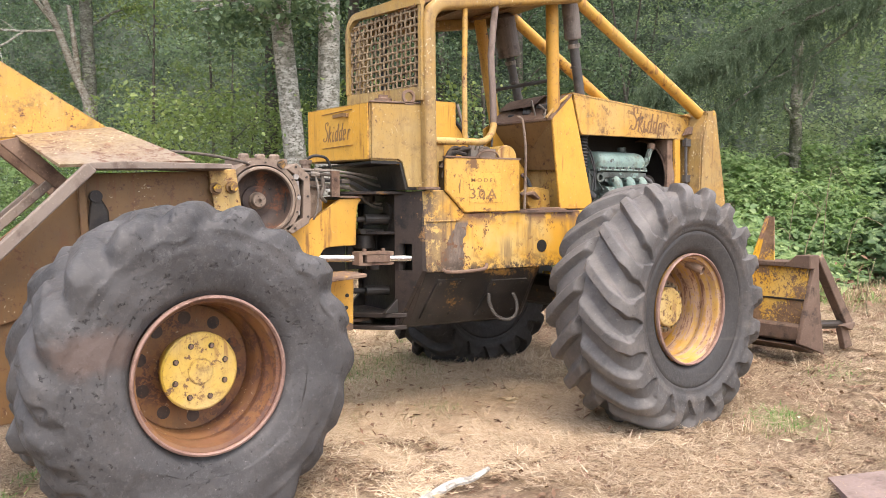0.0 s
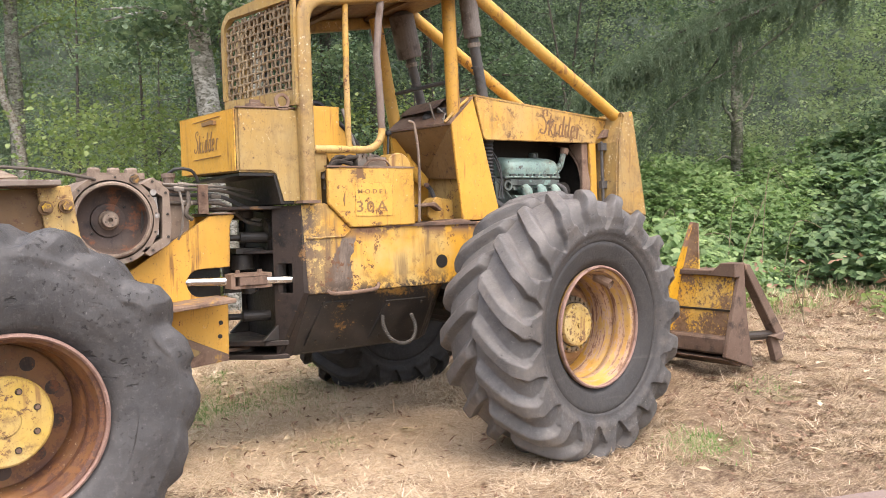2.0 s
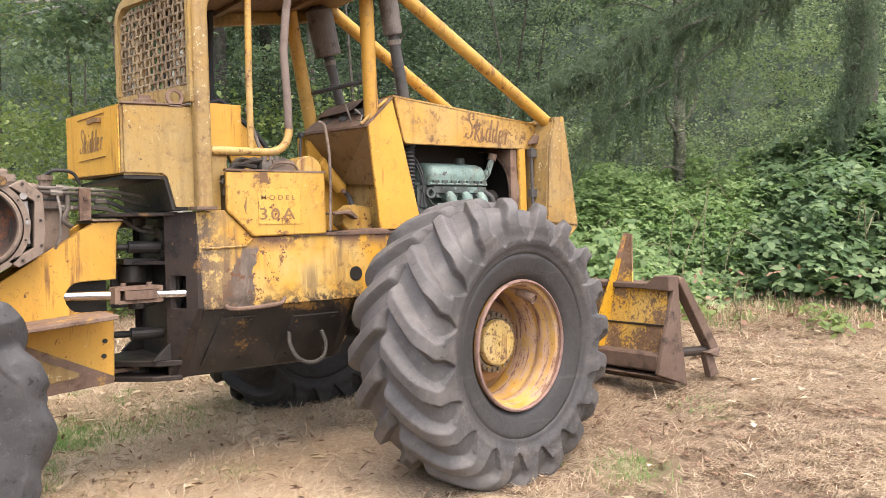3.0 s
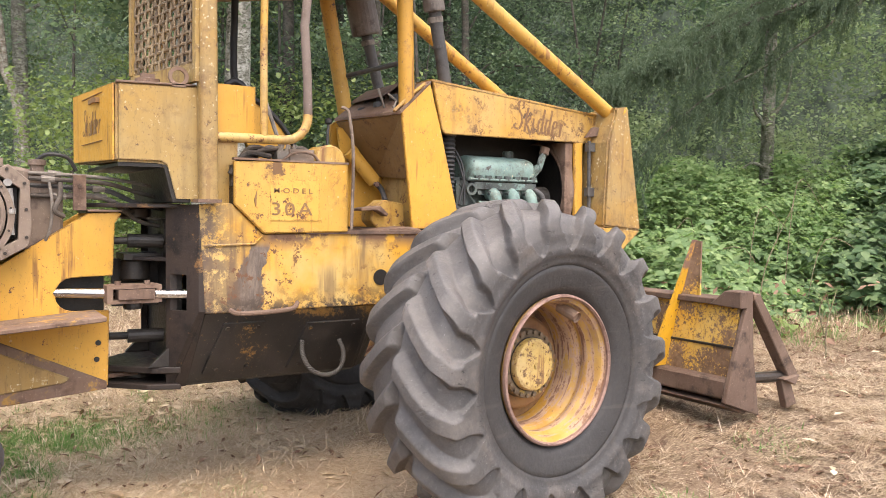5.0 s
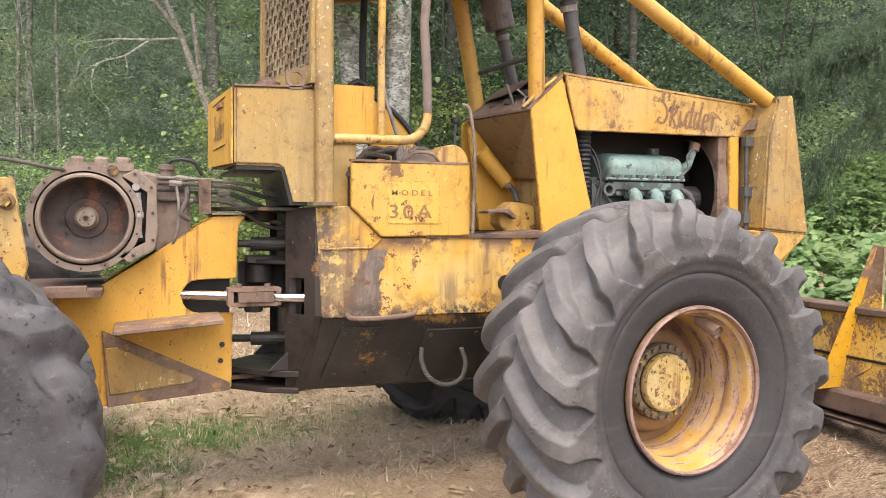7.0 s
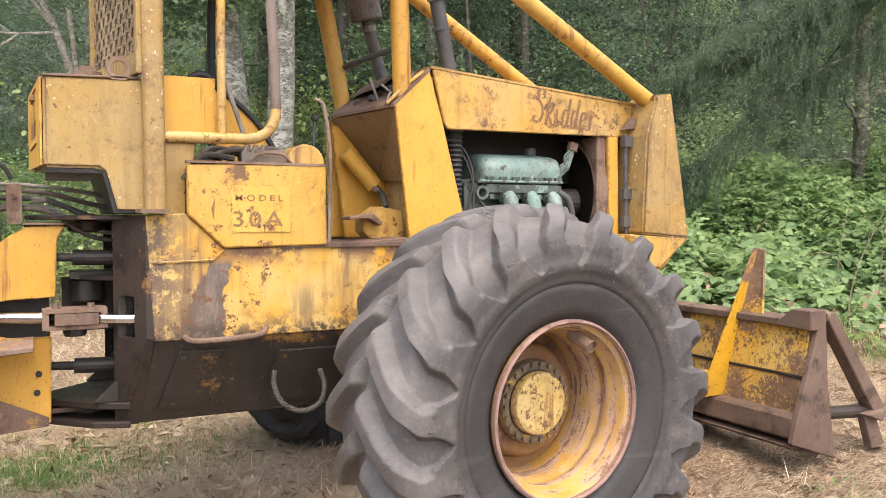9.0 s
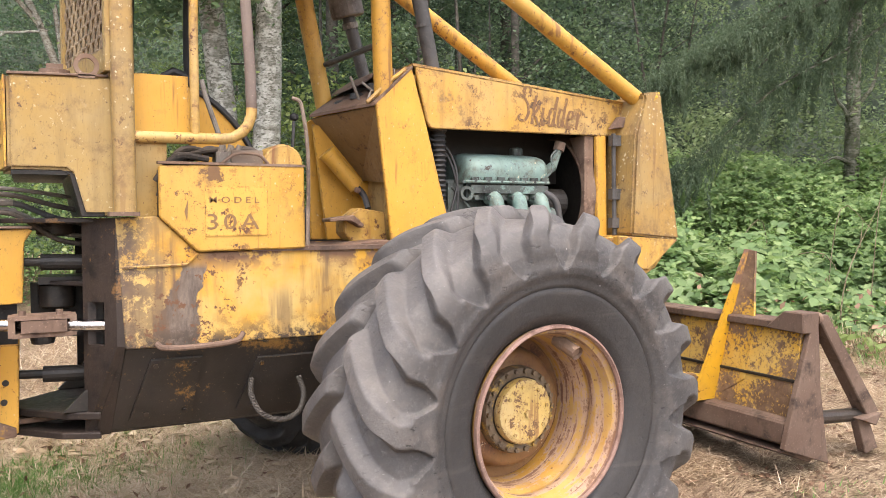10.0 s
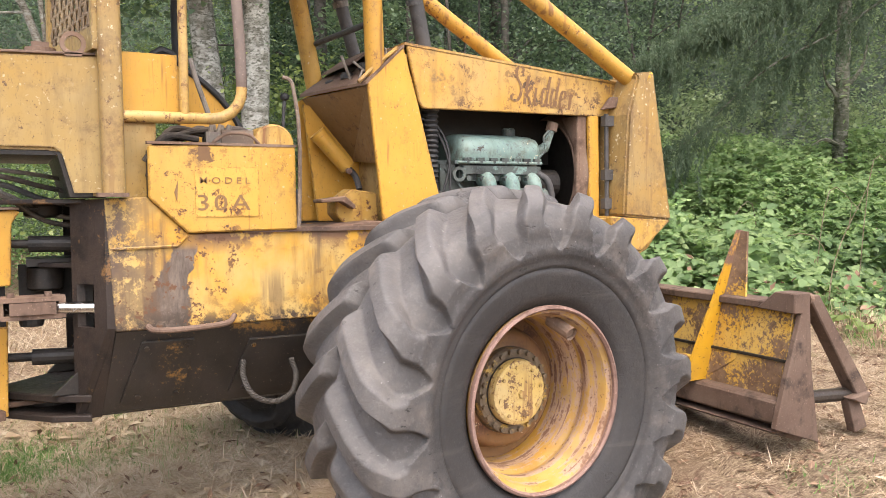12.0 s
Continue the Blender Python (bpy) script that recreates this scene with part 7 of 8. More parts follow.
def undergrowth():
    """Shrubs and saplings that fill the wood, leaf by leaf."""
    rs = np.random.RandomState(21)
    zones = (
        # name, label, material, clumps, az, radius, height, leaf, leaves in a clump
        ("shrub_thicket", "light green shrubs at the wood's edge", leaf_light, 300, (58, 84), (11.4, 14.5), (0.1, 2.9), 0.11, 70),
        ("shrub_thicket", "low green shrubs before the wood", leaf_bramble, 260, (84, 108), (13.5, 20.0), (0.1, 2.2), 0.10, 90),
        ("shrub_thicket", "pale leafy saplings at the wood's edge", leaf_light, 120, (66, 82), (15.0, 19.5), (1.0, 6.5), 0.09, 110),
        ("shrub_thicket", "dense dark green saplings in the wood", leaf_deep, 340, (44, 72), (14.5, 20.0), (0.1, 6.5), 0.095, 120),
        ("shrub_thicket", "pale green saplings behind the conifer", leaf_shrub, 340, (14, 46), (15.5, 20.0), (0.1, 7.0), 0.11, 100),
        ("shrub_thicket", "deep shaded leaves far in the wood", leaf_alder, 340, (44, 72), (22.5, 28.0), (0.3, 10.5), 0.115, 170),
        ("shrub_thicket", "pale leaves high among the far trunks", leaf_mid, 90, (66, 85), (20.5, 23.0), (2.2, 10.0), 0.10, 90),
        # the next three zones are paled by colour to look hazy
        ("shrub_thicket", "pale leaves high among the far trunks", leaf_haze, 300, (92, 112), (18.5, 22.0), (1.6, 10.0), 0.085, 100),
        ("shrub_thicket", "layered foliage deep in the wood, haze in its colour", leaf_haze, 120, (84, 96), (21.0, 22.4), (0.4, 9.0), 0.10, 130),
        ("shrub_thicket", "leaves far among the alders, paled for haze", leaf_haze, 420, (72, 112), (22.8, 27.0), (0.3, 10.5), 0.115, 170),
        ("shrub_thicket", "grey-green leaves far behind the conifer", leaf_alder, 260, (14, 44), (22.5, 27.0), (0.3, 10.5), 0.115, 150),
        ("shrub_thicket", "mixed green undergrowth behind the brambles", leaf_mid, 120, (16, 54), (13.5, 16.0), (0.6, 2.6), 0.12, 80),
    )
    for name, label, mat, n, az, rr, hh, leaf, per in zones:
        c = polar(rs.uniform(*az, n), np.sqrt(rs.uniform(rr[0] ** 2, rr[1] ** 2, n)))
        c[:, 2] = ground_z(c[:, 0], c[:, 1]) + rs.uniform(*hh, n)
        k = 0.3 + 1.2 * leaf
        pts = clumps(c, int(per * (1.5 if rr[0] < 20 else 1)), (k, k, k * 0.36), rs)
        v, f = round_leaves(rs, pts, leaf * 0.62, 0.3, 0.45) if rr[0] < 20 else leaves(rs, pts, leaf, leaf * 0.66, droop=0.3, flat=0.5)
        tagged(cloud(name, v, f, mat), label, "shrubs", kind="stuff")
    for k in range(13):
        p = polar(rs.uniform(94, 109, 1), rs.uniform(18.5, 21.5, 1))[0]
        h = rs.uniform(4.5, 9.0)
        d = rs.normal(0, 0.05, 2)
        z0 = float(ground_z(p[0], p[1]))
        q = [Vector((p[0] + d[0] * h * t + 0.16 * math.sin(5 * t + k) + 0.07 * math.sin(13 * t + 2 * k), p[1] + d[1] * h * t, z0 + h * t)) for t in np.linspace(0, 1, 17)]
        bm = tube(q, [0.03 - 0.0014 * i for i in range(17)], 6)
        for _ in range(6):
            s = q[rs.randint(4, 16)]
            e = s + Vector((rs.normal(0, 0.7), rs.normal(0, 0.4), rs.uniform(-0.2, 0.7)))
            tube([s, s.lerp(e, 0.5) + Vector((0, 0, 0.08)), e], [0.012, 0.008, 0.004], 4, bm)
        tagged(part("sapling", bm, bark_alder if k % 3 else bark_moss, None, smooth=True), "thin pale sapling stem among the alders", "sapling", "saplings in the wood")
    for k in range(20):
        p = polar(rs.uniform(46, 82, 1), rs.uniform(12, 19, 1))[0]
        h = rs.uniform(3.0, 7.5)
        d = rs.normal(0, 0.07, 2)
        z0 = float(ground_z(p[0], p[1]))
        q = [Vector((p[0] + d[0] * h * t * (1 + 0.3 * t), p[1] + d[1] * h * t, z0 + h * t)) for t in (0, 0.25, 0.5, 0.75, 1.0)]
        bm = tube(q, [0.045, 0.038, 0.03, 0.022, 0.01], 6)
        for _ in range(4):
            s = q[1].lerp(q[4], rs.uniform(0.1, 0.9))
            e = s + Vector((rs.normal(0, 0.5), rs.normal(0, 0.5), rs.uniform(0.1, 0.6)))
            tube([s, e], [0.012, 0.004], 4, bm)
        tagged(part("sapling", bm, bark_dark, None, smooth=True), "thin grey-brown sapling stem in the wood", "sapling", "saplings in the wood")


undergrowth()


def brambles():
    """Bramble bank: low and pale behind the machine's nose, shoulder-high further along, with arching canes."""
    rs = np.random.RandomState(33)
    n = 11000
    az = rs.uniform(15, 54, n)
    edge = 9.25 - 0.55 * np.clip((az - 36) / 12, 0, 1) + 0.3 * np.sin(az * 0.9) + 0.2 * np.sin(az * 2.3) + rs.normal(0, 0.14, n)
    depth = rs.uniform(0, 1, n) ** 0.75 * 5.2
    p = polar(az, edge + depth)
    bumps = np.array([noise.noise((x * 0.8, y * 0.8, 3.0)) for x, y in p[:, :2]])
    holes = np.array([noise.noise((x * 1.5, y * 1.5, 8.0)) for x, y in p[:, :2]])
    tall = 0.62 + 0.95 * np.clip((33 - az) / 9, 0, 1)
    top = 0.12 + tall * np.clip(depth / 2.0, 0, 1) ** 0.7 + 0.36 * np.clip(depth - 2.0, 0, 3) + 0.55 * bumps * np.clip(depth / 1.0, 0.15, 1)
    top = np.clip(top, 0.06, None)
    p[:, 2] = ground_z(p[:, 0], p[:, 1]) + top * (1 - rs.uniform(0, 1, n) ** 2.6 * 0.9)
    keep = holes > -0.14 - 0.05 * depth
    p, az, depth = p[keep], az[keep], depth[keep]
    back = depth > 1.9
    pale = (az > 31) & (back | (rs.uniform(0, 1, len(p)) < 0.25))
    shade = ~pale & (az + rs.normal(0, 1.5, len(p)) < 33)
    for sel, mat, per, ln, label in ((shade, leaf_dark, 3, 0.118, "shoulder-high bank of dark green brambles"), (~pale & ~shade, leaf_bramble, 3, 0.118, "bank of green brambles beside the dry grass"), (pale, leaf_fern, 5, 0.07, "low pale green undergrowth behind the brambles")):
        q = p[sel]
        pts = np.repeat(q, per, 0) + rs.normal(0, 1, (len(q) * per, 3)) * (0.14, 0.14, 0.055)
        v, f = bramble_leaves(rs, pts, ln, (-0.22, -0.3), 0.4)
        tagged(cloud("bramble_bank", v, f, mat), label, "brambles", kind="stuff")
    bm = bmesh.new()
    for _ in range(20):
        q = polar(rs.uniform(18, 50, 1), rs.uniform(9.6, 12.2, 1))[0]
        z0 = float(ground_z(q[0], q[1]))
        d = rs.normal(0, 0.5, 2)
        h = rs.uniform(0.6, 1.5)
        tube(curve([(q[0], q[1], z0), (q[0] + d[0] * 0.3, q[1] + d[1] * 0.3, z0 + h), (q[0] + d[0], q[1] + d[1], z0 + h * 0.8)], 4), 0.005, 4, bm)
    tagged(part("bramble_canes", bm, cane_mat, None), "dry arching canes in the brambles", "canes", kind="stuff")
    # low dead litter and browned leaves at the foot of the bank
    az = rs.uniform(15, 52, 900)
    pts = polar(az, 9.0 - 0.55 * np.clip((az - 36) / 12, 0, 1) + 0.3 * np.sin(az * 0.9) + rs.normal(0, 0.45, 900))
    pts[:, 2] = ground_z(pts[:, 0], pts[:, 1]) + 0.02 + rs.uniform(0.0, 1.0, 900) ** 5 * 0.5
    v, f = leaves(rs, pts, 0.09, 0.05, droop=0.0)
    tagged(cloud("dead_foliage", v, f, leaf_brown), "browned dead foliage under the brambles", "leaf litter", kind="stuff")


brambles()


def conifer():
    rs = np.random.RandomState(44)
    tree = thing("conifer_tree", (13.4, 7.0, 0.2), "dark conifer with long drooping needle branches", "tree")
    part("trunk", tube([(13.4, 7.0, 0.1), (13.45, 7.05, 4), (13.5, 7.1, 12)], [0.27, 0.22, 0.1], 14), bark_dark, tree, smooth=True)
    needles, hanging = [], []
    # points of the limb, needles along the top, hanging twigs at a point, longest twig
    limbs = (
        (((13.4, 7.0, 5.8), (12.3, 7.5, 5.05), (11.18, 8.03, 4.42), (9.7, 8.7, 3.76), (9.1, 8.98, 3.46), (8.5, 9.25, 3.10)), 260, 13, 0.52),
        (((13.4, 7.0, 6.1), (12.2, 7.7, 5.2), (11.0, 8.35, 4.55), (9.9, 8.9, 3.98), (9.3, 9.3, 3.55)), 240, 10, 0.45),
        (((13.4, 7.0, 5.7), (12.0, 7.8, 4.5), (10.8, 8.46, 3.55), (10.0, 8.9, 3.05), (9.3, 9.3, 2.3), (8.95, 9.5, 2.0)), 70, 6, 0.75),
        (((13.4, 7.0, 6.6), (12.6, 8.4, 5.6), (11.9, 9.6, 4.6), (11.3, 10.4, 3.6)), 90, 4, 1.0),
        (((13.4, 7.0, 7.4), (11.6, 7.0, 6.4), (10.4, 7.3, 5.6), (9.5, 7.7, 5.0)), 140, 5, 0.9),
        (((13.4, 7.0, 4.9), (12.95, 6.75, 4.5), (12.6, 6.65, 3.7), (12.4, 6.8, 2.6)), 200, 10, 0.6),
        (((13.4, 7.0, 6.5), (13.0, 8.6, 5.6), (12.8, 10.0, 4.4), (12.6, 11.2, 3.0)), 110, 5, 0.9),
        (((13.4, 7.0, 8.0), (11.8, 6.0, 6.6), (10.6, 5.8, 5.6), (9.6, 6.0, 4.9)), 140, 5, 0.8),
    )
    for limb, thick, twigs, longest in limbs:
        pts = curve(limb, 9)
        part("limb", tube(pts, [(0.028 if thick < 80 else 0.045) * (1 - 0.85 * i / len(pts)) for i in range(len(pts))], 6), bark_moss if thick < 80 else bark_dark, tree, smooth=True)
        for i, p in enumerate(pts[5:]):
            # short needles along the top, twigs of unequal length hanging below in bunches
            q = np.array(p)
            needles.append(q + rs.normal(0, 1, (thick, 3)) * (0.11, 0.11, 0.04))
            bunch = rs.uniform(0.35, 1.25)
            for _ in range(int(twigs * bunch)):
                q = np.array(p) + rs.normal(0, 1, 3) * (0.15, 0.15, 0.04)
                ln = (0.25 + 0.75 * rs.uniform(0, 1) ** 1.6) * longest * bunch
                sway = rs.normal(0, 0.09, 2) + (-0.10, 0.04)
                m = int(300 * ln) + 20
                t = rs.uniform(0, 1, m)[:, None]
                hanging.append(q + t * np.array([[sway[0], sway[1], -ln]]) + rs.normal(0, 1, (m, 3)) * 0.02 * (1.25 - t))
    pts = np.concatenate(needles)
    v, f = leaves(rs, pts, 0.055, 0.011, droop=0.45, fold=0.0, flat=0.4)
    w, e = leaves(rs, np.concatenate(hanging), 0.05, 0.010, droop=1.05, fold=0.0, flat=0.3)
    tagged(cloud("hanging_sprays", w, e, leaf_spray, tree, "dark sprays hanging from the limbs"), kind="stuff")
    tagged(cloud("needles", v, f, leaf_conifer, tree, "hanging dark green needle sprays"), kind="stuff")


conifer()

# added sheet behind the last leaves, the wood's shade in its dark colour
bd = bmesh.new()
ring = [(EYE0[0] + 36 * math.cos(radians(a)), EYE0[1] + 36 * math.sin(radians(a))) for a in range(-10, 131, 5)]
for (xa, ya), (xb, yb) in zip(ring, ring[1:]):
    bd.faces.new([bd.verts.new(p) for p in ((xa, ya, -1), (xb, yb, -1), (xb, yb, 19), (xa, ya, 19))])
tagged(part("backdrop", bd, forest_dark, None), "added dark sheet that stands for the shade of the wood beyond", "woods", kind="structure")


# ---- ground cover ----
def ground_cover():
    rs = np.random.RandomState(55)

    def blades(n, xr, yr, ln, wd, el, mat, name, label, cat, patch=None, lift=0.0, bare=False):
        x, y = rs.uniform(*xr, n), rs.uniform(*yr, n)
        if patch:
            c = np.array(patch)
            k = rs.randint(0, len(c), n)
            x = c[k, 0] + rs.normal(0, 1, n) * c[k, 2]
            y = c[k, 1] + rs.normal(0, 1, n) * c[k, 2]
        if bare:
            thin = np.array([0.8 * noise.noise((a * 0.9, b * 0.9, 5.0)) + 0.55 * noise.noise((a * 3.1, b * 3.1, 9.0)) + 0.75 * noise.noise((a * 10.0, b * 10.0, 2.0)) for a, b in zip(x, y)])
            thin += 0.35 * np.exp(-((x - 2.3) / 1.0) ** 2 - ((y - 5.3) / 0.9) ** 2)
            keep = thin + rs.normal(0, 0.12, n) > -0.03
            x, y = x[keep], y[keep]
            n = len(x)
        z = ground_z(x, y)
        az = rs.uniform(0, 2 * np.pi, n)
        e = np.abs(rs.normal(el[0], el[1], n))
        L = rs.uniform(*ln, n)
        d = np.stack([np.cos(az) * np.cos(e), np.sin(az) * np.cos(e), np.sin(e)], 1) * L[:, None]
        s = np.stack([-np.sin(az), np.cos(az), np.zeros(n)], 1) * wd * rs.uniform(0.6, 1.4, n)[:, None]
        b = np.stack([x, y, z + lift + rs.uniform(0, 0.025, n)], 1)
        v = np.stack([b - s, b + s, b + d], 1).reshape(-1, 3)
        f = np.arange(n * 3).reshape(-1, 3)
        tagged(cloud(name, v, f, mat), label, cat, kind="stuff")

    blades(430000, (-1.2, 9.6), (2.8, 8.6), (0.03, 0.13), 0.0019, (0.0, 0.16), straw, "dry_grass", "cut dry straw lying over the ground", "grass", lift=0.012, bare=True)
    blades(110000, (-4.5, 11.5), (-3.5, 2.85), (0.05, 0.16), 0.0032, (0.0, 0.16), straw, "dry_grass", "cut dry straw lying over the ground", "grass", lift=0.012, bare=True)
    blades(30000, (-5.5, -1.15), (2.8, 8.6), (0.05, 0.16), 0.0032, (0.0, 0.16), straw, "dry_grass", "cut dry straw lying over the ground", "grass", lift=0.012, bare=True)
    clods = np.concatenate([rs.uniform(0, 1, (1700, 2)) * (10.0, 6.0) + (-1.0, 2.8), rs.uniform(0, 1, (420, 2)) * (2.4, 3.2) + (1.0, 4.0)])
    cz = ground_z(clods[:, 0], clods[:, 1])
    bits = []
    for (x, y), z in zip(clods, cz):
        bits.append(np.array([x, y, z + 0.012]) + rs.normal(0, 1, (9, 3)) * (0.05, 0.05, 0.008))
    v, f = leaves(rs, np.concatenate(bits), 0.05, 0.022, droop=0.0, fold=0.3, flat=0.8, tilt=0.3)
    tagged(cloud("leaf_crumbs", v, f, leaf_brown), "brown crumbled leaf litter on the ground", "leaf litter", kind="stuff")
    blades(40000, (-2, 10), (8, 12.5), (0.06, 0.2), 0.004, (0.3, 0.3), straw, "dry_grass", "cut dry straw lying over the ground", "grass")
    green = [(1.57, 6.72, 0.16), (1.85, 6.5, 0.14), (1.3, 6.6, 0.2), (1.75, 6.62, 0.13), (1.45, 6.35, 0.22), (1.3, 6.0, 0.2), (0.9, 7.2, 0.5), (2.2, 7.8, 0.6), (-0.6, 5.0, 0.3)]
    tussocks = [(x + rs.normal(0, r), y + rs.normal(0, r), 0.035) for x, y, r in green for _ in range(26)]
    blades(12000, (0, 1), (0, 1), (0.03, 0.08), 0.003, (0.45, 0.4), grass_mat, "green_grass", "small patches of green grass", "grass", tussocks, lift=0.02)
    blades(420, (0, 1), (0, 1), (0.03, 0.07), 0.003, (0.5, 0.4), grass_mat, "green_grass", "small patches of green grass", "grass", [(2.16, 5.14, 0.10), (3.95, 3.98, 0.12), (4.0, 3.92, 0.10), (5.2, 4.3, 0.12)])
    tufts = [(rs.uniform(-0.8, 8.5), rs.uniform(3.0, 8.4), rs.uniform(0.03, 0.07)) for _ in range(130)]
    blades(7000, (0, 1), (0, 1), (0.05, 0.16), 0.0022, (0.4, 0.35), straw, "straw_tufts", "stiff tufts of dead grass", "grass", tufts)
    # patches of pale straw that lighten the machine's shade on the ground
    under = [(1.7, 5.6, 0.4), (2.3, 5.4, 0.45), (2.6, 6.0, 0.5), (2.0, 6.6, 0.5), (2.9, 6.6, 0.5), (2.4, 7.3, 0.5), (1.6, 7.4, 0.4)]
    beyond = [(rs.uniform(0.6, 4.2), rs.uniform(5.4, 8.6), 0.10) for _ in range(260)]
    blades(30000, (0, 1), (0, 1), (0.05, 0.16), 0.0036, (0.15, 0.25), straw_pale, "matted_straw", "matted straw and grass under the machine, paled to lighten its shade", "grass", beyond, lift=0.014)
    near_hitch = [(rs.uniform(1.3, 3.2), rs.uniform(4.0, 5.9), 0.055) for _ in range(150)]
    blades(20000, (0, 1), (0, 1), (0.04, 0.14), 0.0033, (0.04, 0.12), straw_pale, "matted_straw", "matted straw and grass under the machine, paled to lighten its shade", "grass", near_hitch, lift=0.016)
    beside = [(rs.uniform(1.7, 3.3), rs.uniform(4.9, 6.7), 0.06) for _ in range(190)]
    blades(36000, (0, 1), (0, 1), (0.04, 0.15), 0.0036, (0.03, 0.10), straw_pale, "matted_straw", "matted straw and grass under the machine, paled to lighten its shade", "grass", beside, lift=0.018)
    tyre_side = [(rs.uniform(2.1, 3.3), rs.uniform(4.5, 5.7), 0.06) for _ in range(120)]
    blades(20000, (0, 1), (0, 1), (0.04, 0.14), 0.0036, (0.04, 0.12), straw_pale, "matted_straw", "matted straw and grass under the machine, paled to lighten its shade", "grass", tyre_side, lift=0.02)
    blades(9000, (0, 1), (0, 1), (0.03, 0.09), 0.0024, (0.6, 0.4), grass_mat, "green_grass", "small patches of green grass", "grass", [(2.5, 6.8, 0.28), (2.2, 6.6, 0.25), (2.9, 6.7, 0.22), (1.9, 6.75, 0.2), (2.0, 6.5, 0.2), (2.5, 6.4, 0.2)])
    blades(1500, (0, 1), (0, 1), (0.03, 0.08), 0.0028, (0.5, 0.4), grass_mat, "green_grass", "small patches of green grass", "grass", [(2.26, 5.28, 0.09), (4.13, 4.02, 0.10), (2.39, 5.34, 0.07)])
    spots = np.stack([rs.uniform(0.9, 3.3, 620), rs.uniform(4.6, 7.6, 620)], 1)
    spots[:330, 1] = rs.uniform(5.2, 8.2, 330)
    q = np.stack([spots[:, 0], spots[:, 1], ground_z(spots[:, 0], spots[:, 1]) + 0.048], 1)
    v, f = leaves(rs, q[:330], 0.085, 0.042, droop=-0.05, fold=0.5, flat=0.9, tilt=0.08)
    tagged(cloud("fallen_leaves", v, f, leaf_dead), "curled pale fallen leaves under the machine", "leaves", kind="stuff")
    v, f = leaves(rs, q[330:], 0.06, 0.022, droop=-0.1, fold=0.5, flat=0.7, tilt=0.3)
    tagged(cloud("bark_chips", v, f, leaf_brown), "brown bark chips and twigs on the ground", "litter", kind="stuff")
    blades(26000, (0, 1), (0, 1), (0.05, 0.15), 0.0028, (0.12, 0.22), leaf_dead, "matted_straw", "matted straw and grass under the machine, paled to lighten its shade", "grass", under, lift=0.012)
    blades(1600, (0, 1), (0, 1), (0.03, 0.08), 0.0024, (0.5, 0.4), grass_mat, "green_grass", "small patches of green grass", "grass", under)
    az = rs.uniform(15, 52, 260)
    rim = polar(az, 9.1 - 0.55 * np.clip((az - 36) / 12, 0, 1) + 0.3 * np.sin(az * 0.9) + rs.normal(0, 0.3, 260))
    fringe = [(q[0], q[1], 0.1) for q in rim]
    blades(6500, (0, 1), (0, 1), (0.06, 0.26), 0.003, (0.7, 0.4), straw, "dead_grass_fringe", "tall dead grass at the foot of the brambles", "grass", fringe)
    blades(3500, (0, 1), (0, 1), (0.06, 0.2), 0.004, (0.7, 0.4), grass_mat, "green_grass_fringe", "green grass at the foot of the brambles", "grass", fringe[::4])
    n = 420
    x, y = rs.uniform(-0.5, 8, n), rs.uniform(3.2, 8.5, n)
    k = n * 2 // 3
    x[:k], y[:k] = rs.uniform(1.0, 3.6, k), rs.uniform(5.6, 8.0, k)
    p = np.stack([x, y, ground_z(x, y) + 0.046], 1)
    v, f = round_leaves(rs, p, 0.05, 0.0, 0.08)
    tagged(cloud("fallen_leaves", v[: len(v) // 14 * 7], f[: len(f) // 12 * 6], leaf_dead), "scattered pale fallen leaves", "leaves", kind="stuff")
    p = p[n // 2:]
    v, f = leaves(rs, p, 0.085, 0.042, droop=0.0, fold=0.3, flat=0.85, tilt=0.13)
    tagged(cloud("fallen_leaves", v, f, leaf_dead), "scattered pale fallen leaves", "leaves", kind="stuff")


ground_cover()


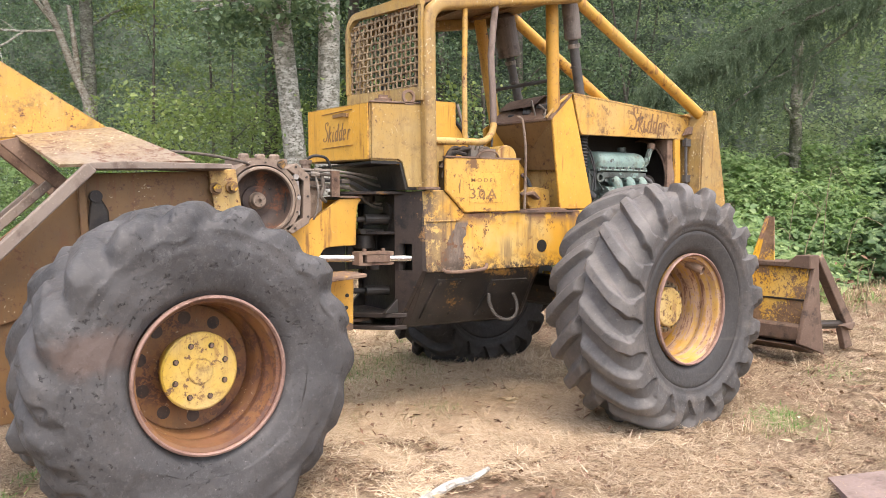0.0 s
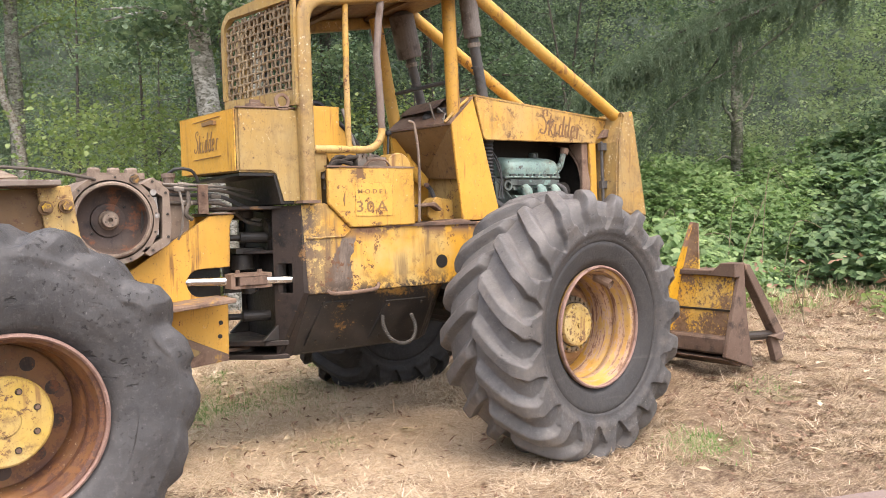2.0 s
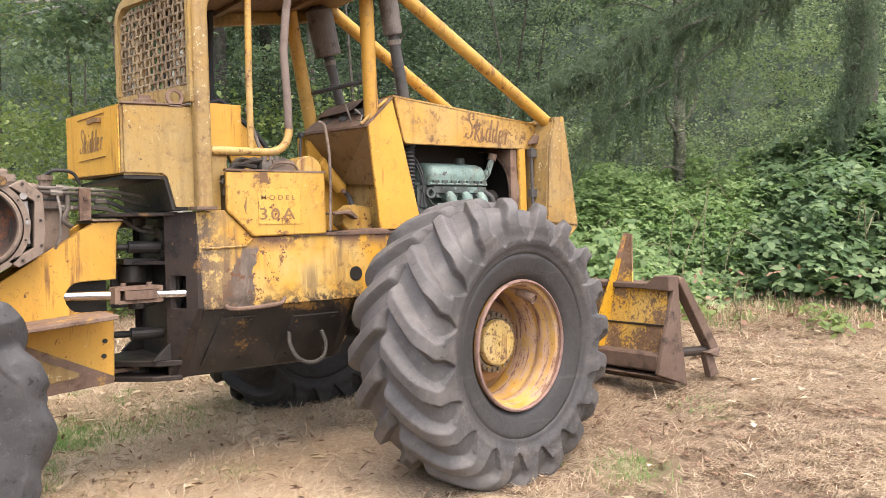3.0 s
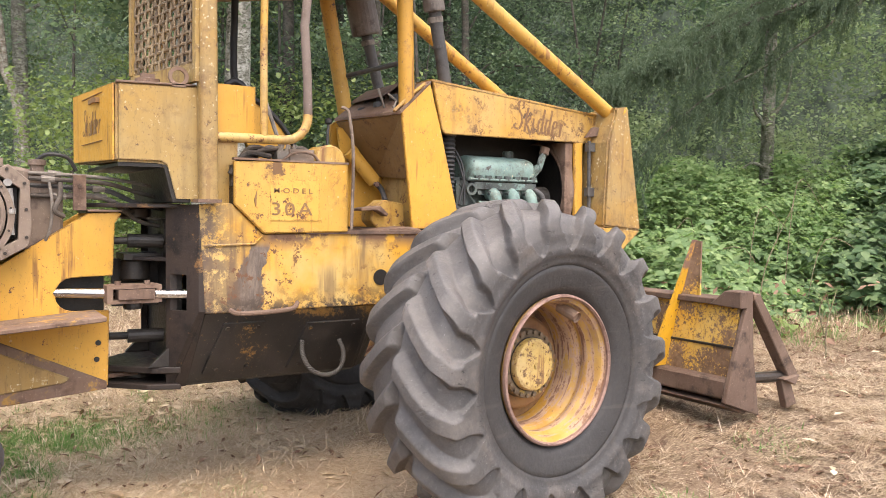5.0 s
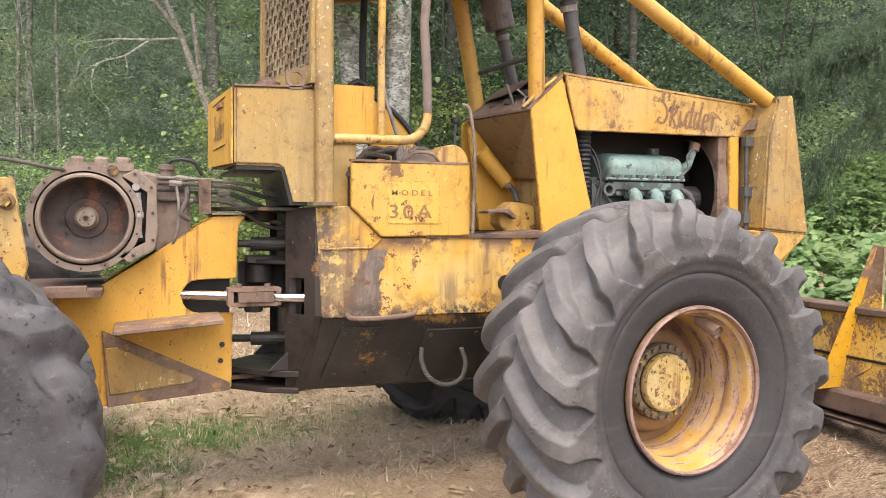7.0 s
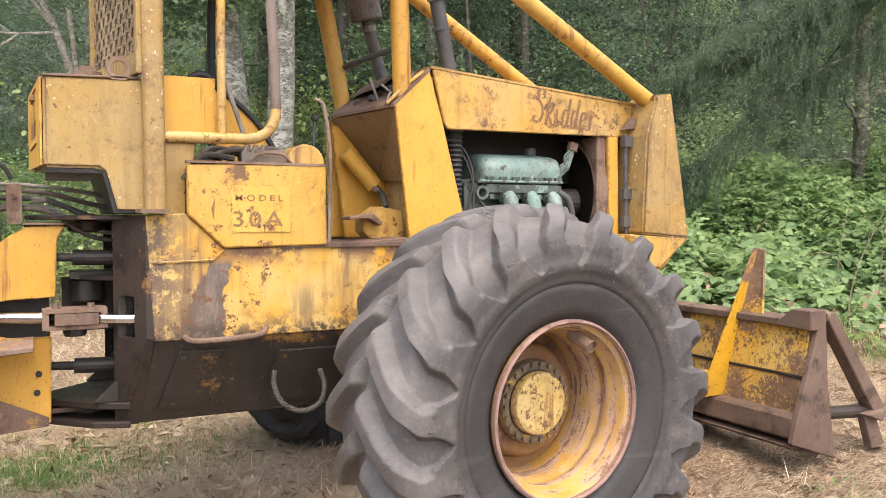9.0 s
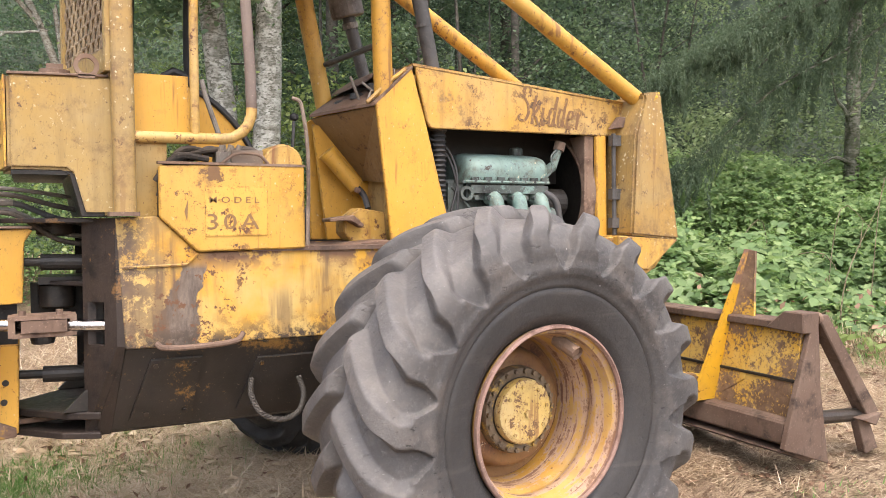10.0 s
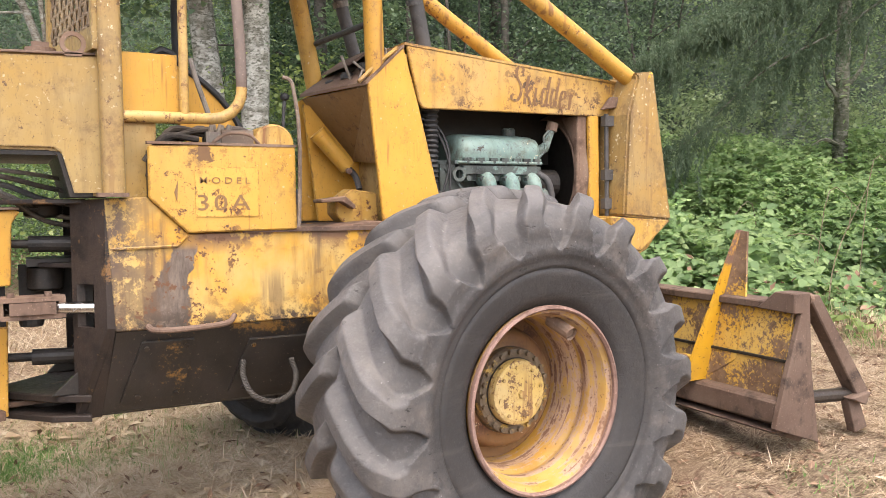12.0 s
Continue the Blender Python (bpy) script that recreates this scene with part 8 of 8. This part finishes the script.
def loose_things():
    z = float(ground_z(np.array(3.4), np.array(2.8)))
    sheet = [(3.37, 3.22), (4.85, 2.70), (4.39, 1.76), (2.80, 2.58)]
    bm = bmesh.new()
    n = 14
    grid = {}
    for i in range(n + 1):
        for j in range(n + 1):
            u, w = i / n, j / n
            x = (1 - u) * (1 - w) * sheet[0][0] + u * (1 - w) * sheet[1][0] + u * w * sheet[2][0] + (1 - u) * w * sheet[3][0]
            y = (1 - u) * (1 - w) * sheet[0][1] + u * (1 - w) * sheet[1][1] + u * w * sheet[2][1] + (1 - u) * w * sheet[3][1]
            grid[i, j] = bm.verts.new((x, y, z + 0.045 + 0.02 * math.sin(3 * u) * math.sin(2.4 * w + 0.5) + 0.006 * noise.noise((x * 4, y * 4, 0))))
    for i in range(n):
        for j in range(n):
            bm.faces.new((grid[i, j], grid[i + 1, j], grid[i + 1, j + 1], grid[i, j + 1]))
    ext = bmesh.ops.extrude_face_region(bm, geom=bm.faces[:])
    bmesh.ops.translate(bm, verts=[g for g in ext["geom"] if isinstance(g, bmesh.types.BMVert)], vec=(0, 0, -0.03))
    m = rusty("pinkish_rust_sheet", (0.16, 0.115, 0.098), (0.22, 0.165, 0.145), (0.10, 0.07, 0.06), 0.7)
    tagged(part("steel_sheet", bm, m, None, smooth=False), "rust-brown steel sheet lying on the grass", "metal sheet")
    zz = float(ground_z(np.array(1.6), np.array(4.0)))
    st = tube(curve([(1.30, 3.93, zz + 0.03), (1.45, 3.99, zz + 0.035), (1.6, 4.04, zz + 0.05), (1.72, 4.06, zz + 0.045), (1.86, 4.11, zz + 0.06)], 4), [0.02, 0.021, 0.022, 0.02, 0.021, 0.022, 0.024, 0.022, 0.02, 0.019, 0.02, 0.018, 0.017, 0.017, 0.015, 0.014, 0.012], 8)
    tube(curve([(1.42, 3.98, zz + 0.035), (1.40, 3.90, zz + 0.03), (1.33, 3.84, zz + 0.03)], 3), 0.011, 6, st)
    tagged(part("dead_stick", st, bark_bare, None, smooth=True), "pale barkless dead stick on the ground", "stick")

    # dead stalks at the foot of the brambles
    for pts in (((7.5, 5.42, 0.15), (7.49, 5.43, 0.5), (7.58, 5.40, 0.85)), ((8.5, 6.85, 0.2), (8.56, 6.82, 0.9), (8.85, 6.7, 1.6)), ((8.3, 5.9, 0.18), (8.2, 5.95, 0.55), (8.22, 5.9, 0.75)), ((7.1, 6.4, 0.15), (7.2, 6.35, 0.5), (7.5, 6.2, 0.72))):
        st = tube(curve(pts, 5), [0.009 - 0.0006 * i for i in range(11)], 6)
        a, b = Vector(pts[1]), Vector(pts[2])
        tube([a.lerp(b, 0.4), a.lerp(b, 0.7) + Vector((-0.07, 0.02, 0.05))], [0.004, 0.002], 5, st)
        tagged(part("dry_stalk", st, cane_mat, None, smooth=True), "pale dry stalk standing before the brambles", "stalk", "dry stalks before the brambles")
    rs = np.random.RandomState(61)
    for x, y, n in ((8.0, 4.75, 34), (8.45, 5.2, 22), (7.9, 6.2, 24)):
        z = float(ground_z(np.array(x), np.array(y)))
        p = np.array([x, y, z + 0.12]) + rs.normal(0, 1, (n, 3)) * (0.10, 0.10, 0.05)
        v, f = round_leaves(rs, p, 0.10, 0.1, 0.5)
        stem = [(x + rs.normal(0, 0.08), y + rs.normal(0, 0.08), z + rs.uniform(0.1, 0.25)) for _ in range(9)]
        weed = thing("green_weed", (x, y, z), "low pale green weed on the dry grass", "weed", "weeds on the dry grass")
        bm = bmesh.new()
        for q in stem:
            tube([(x, y, z - 0.01), q], [0.004, 0.002], 4, bm)
        part("stem", bm, cane_mat, weed)
        tagged(cloud("foliage", v, f, leaf_light, weed), kind="stuff")


loose_things()
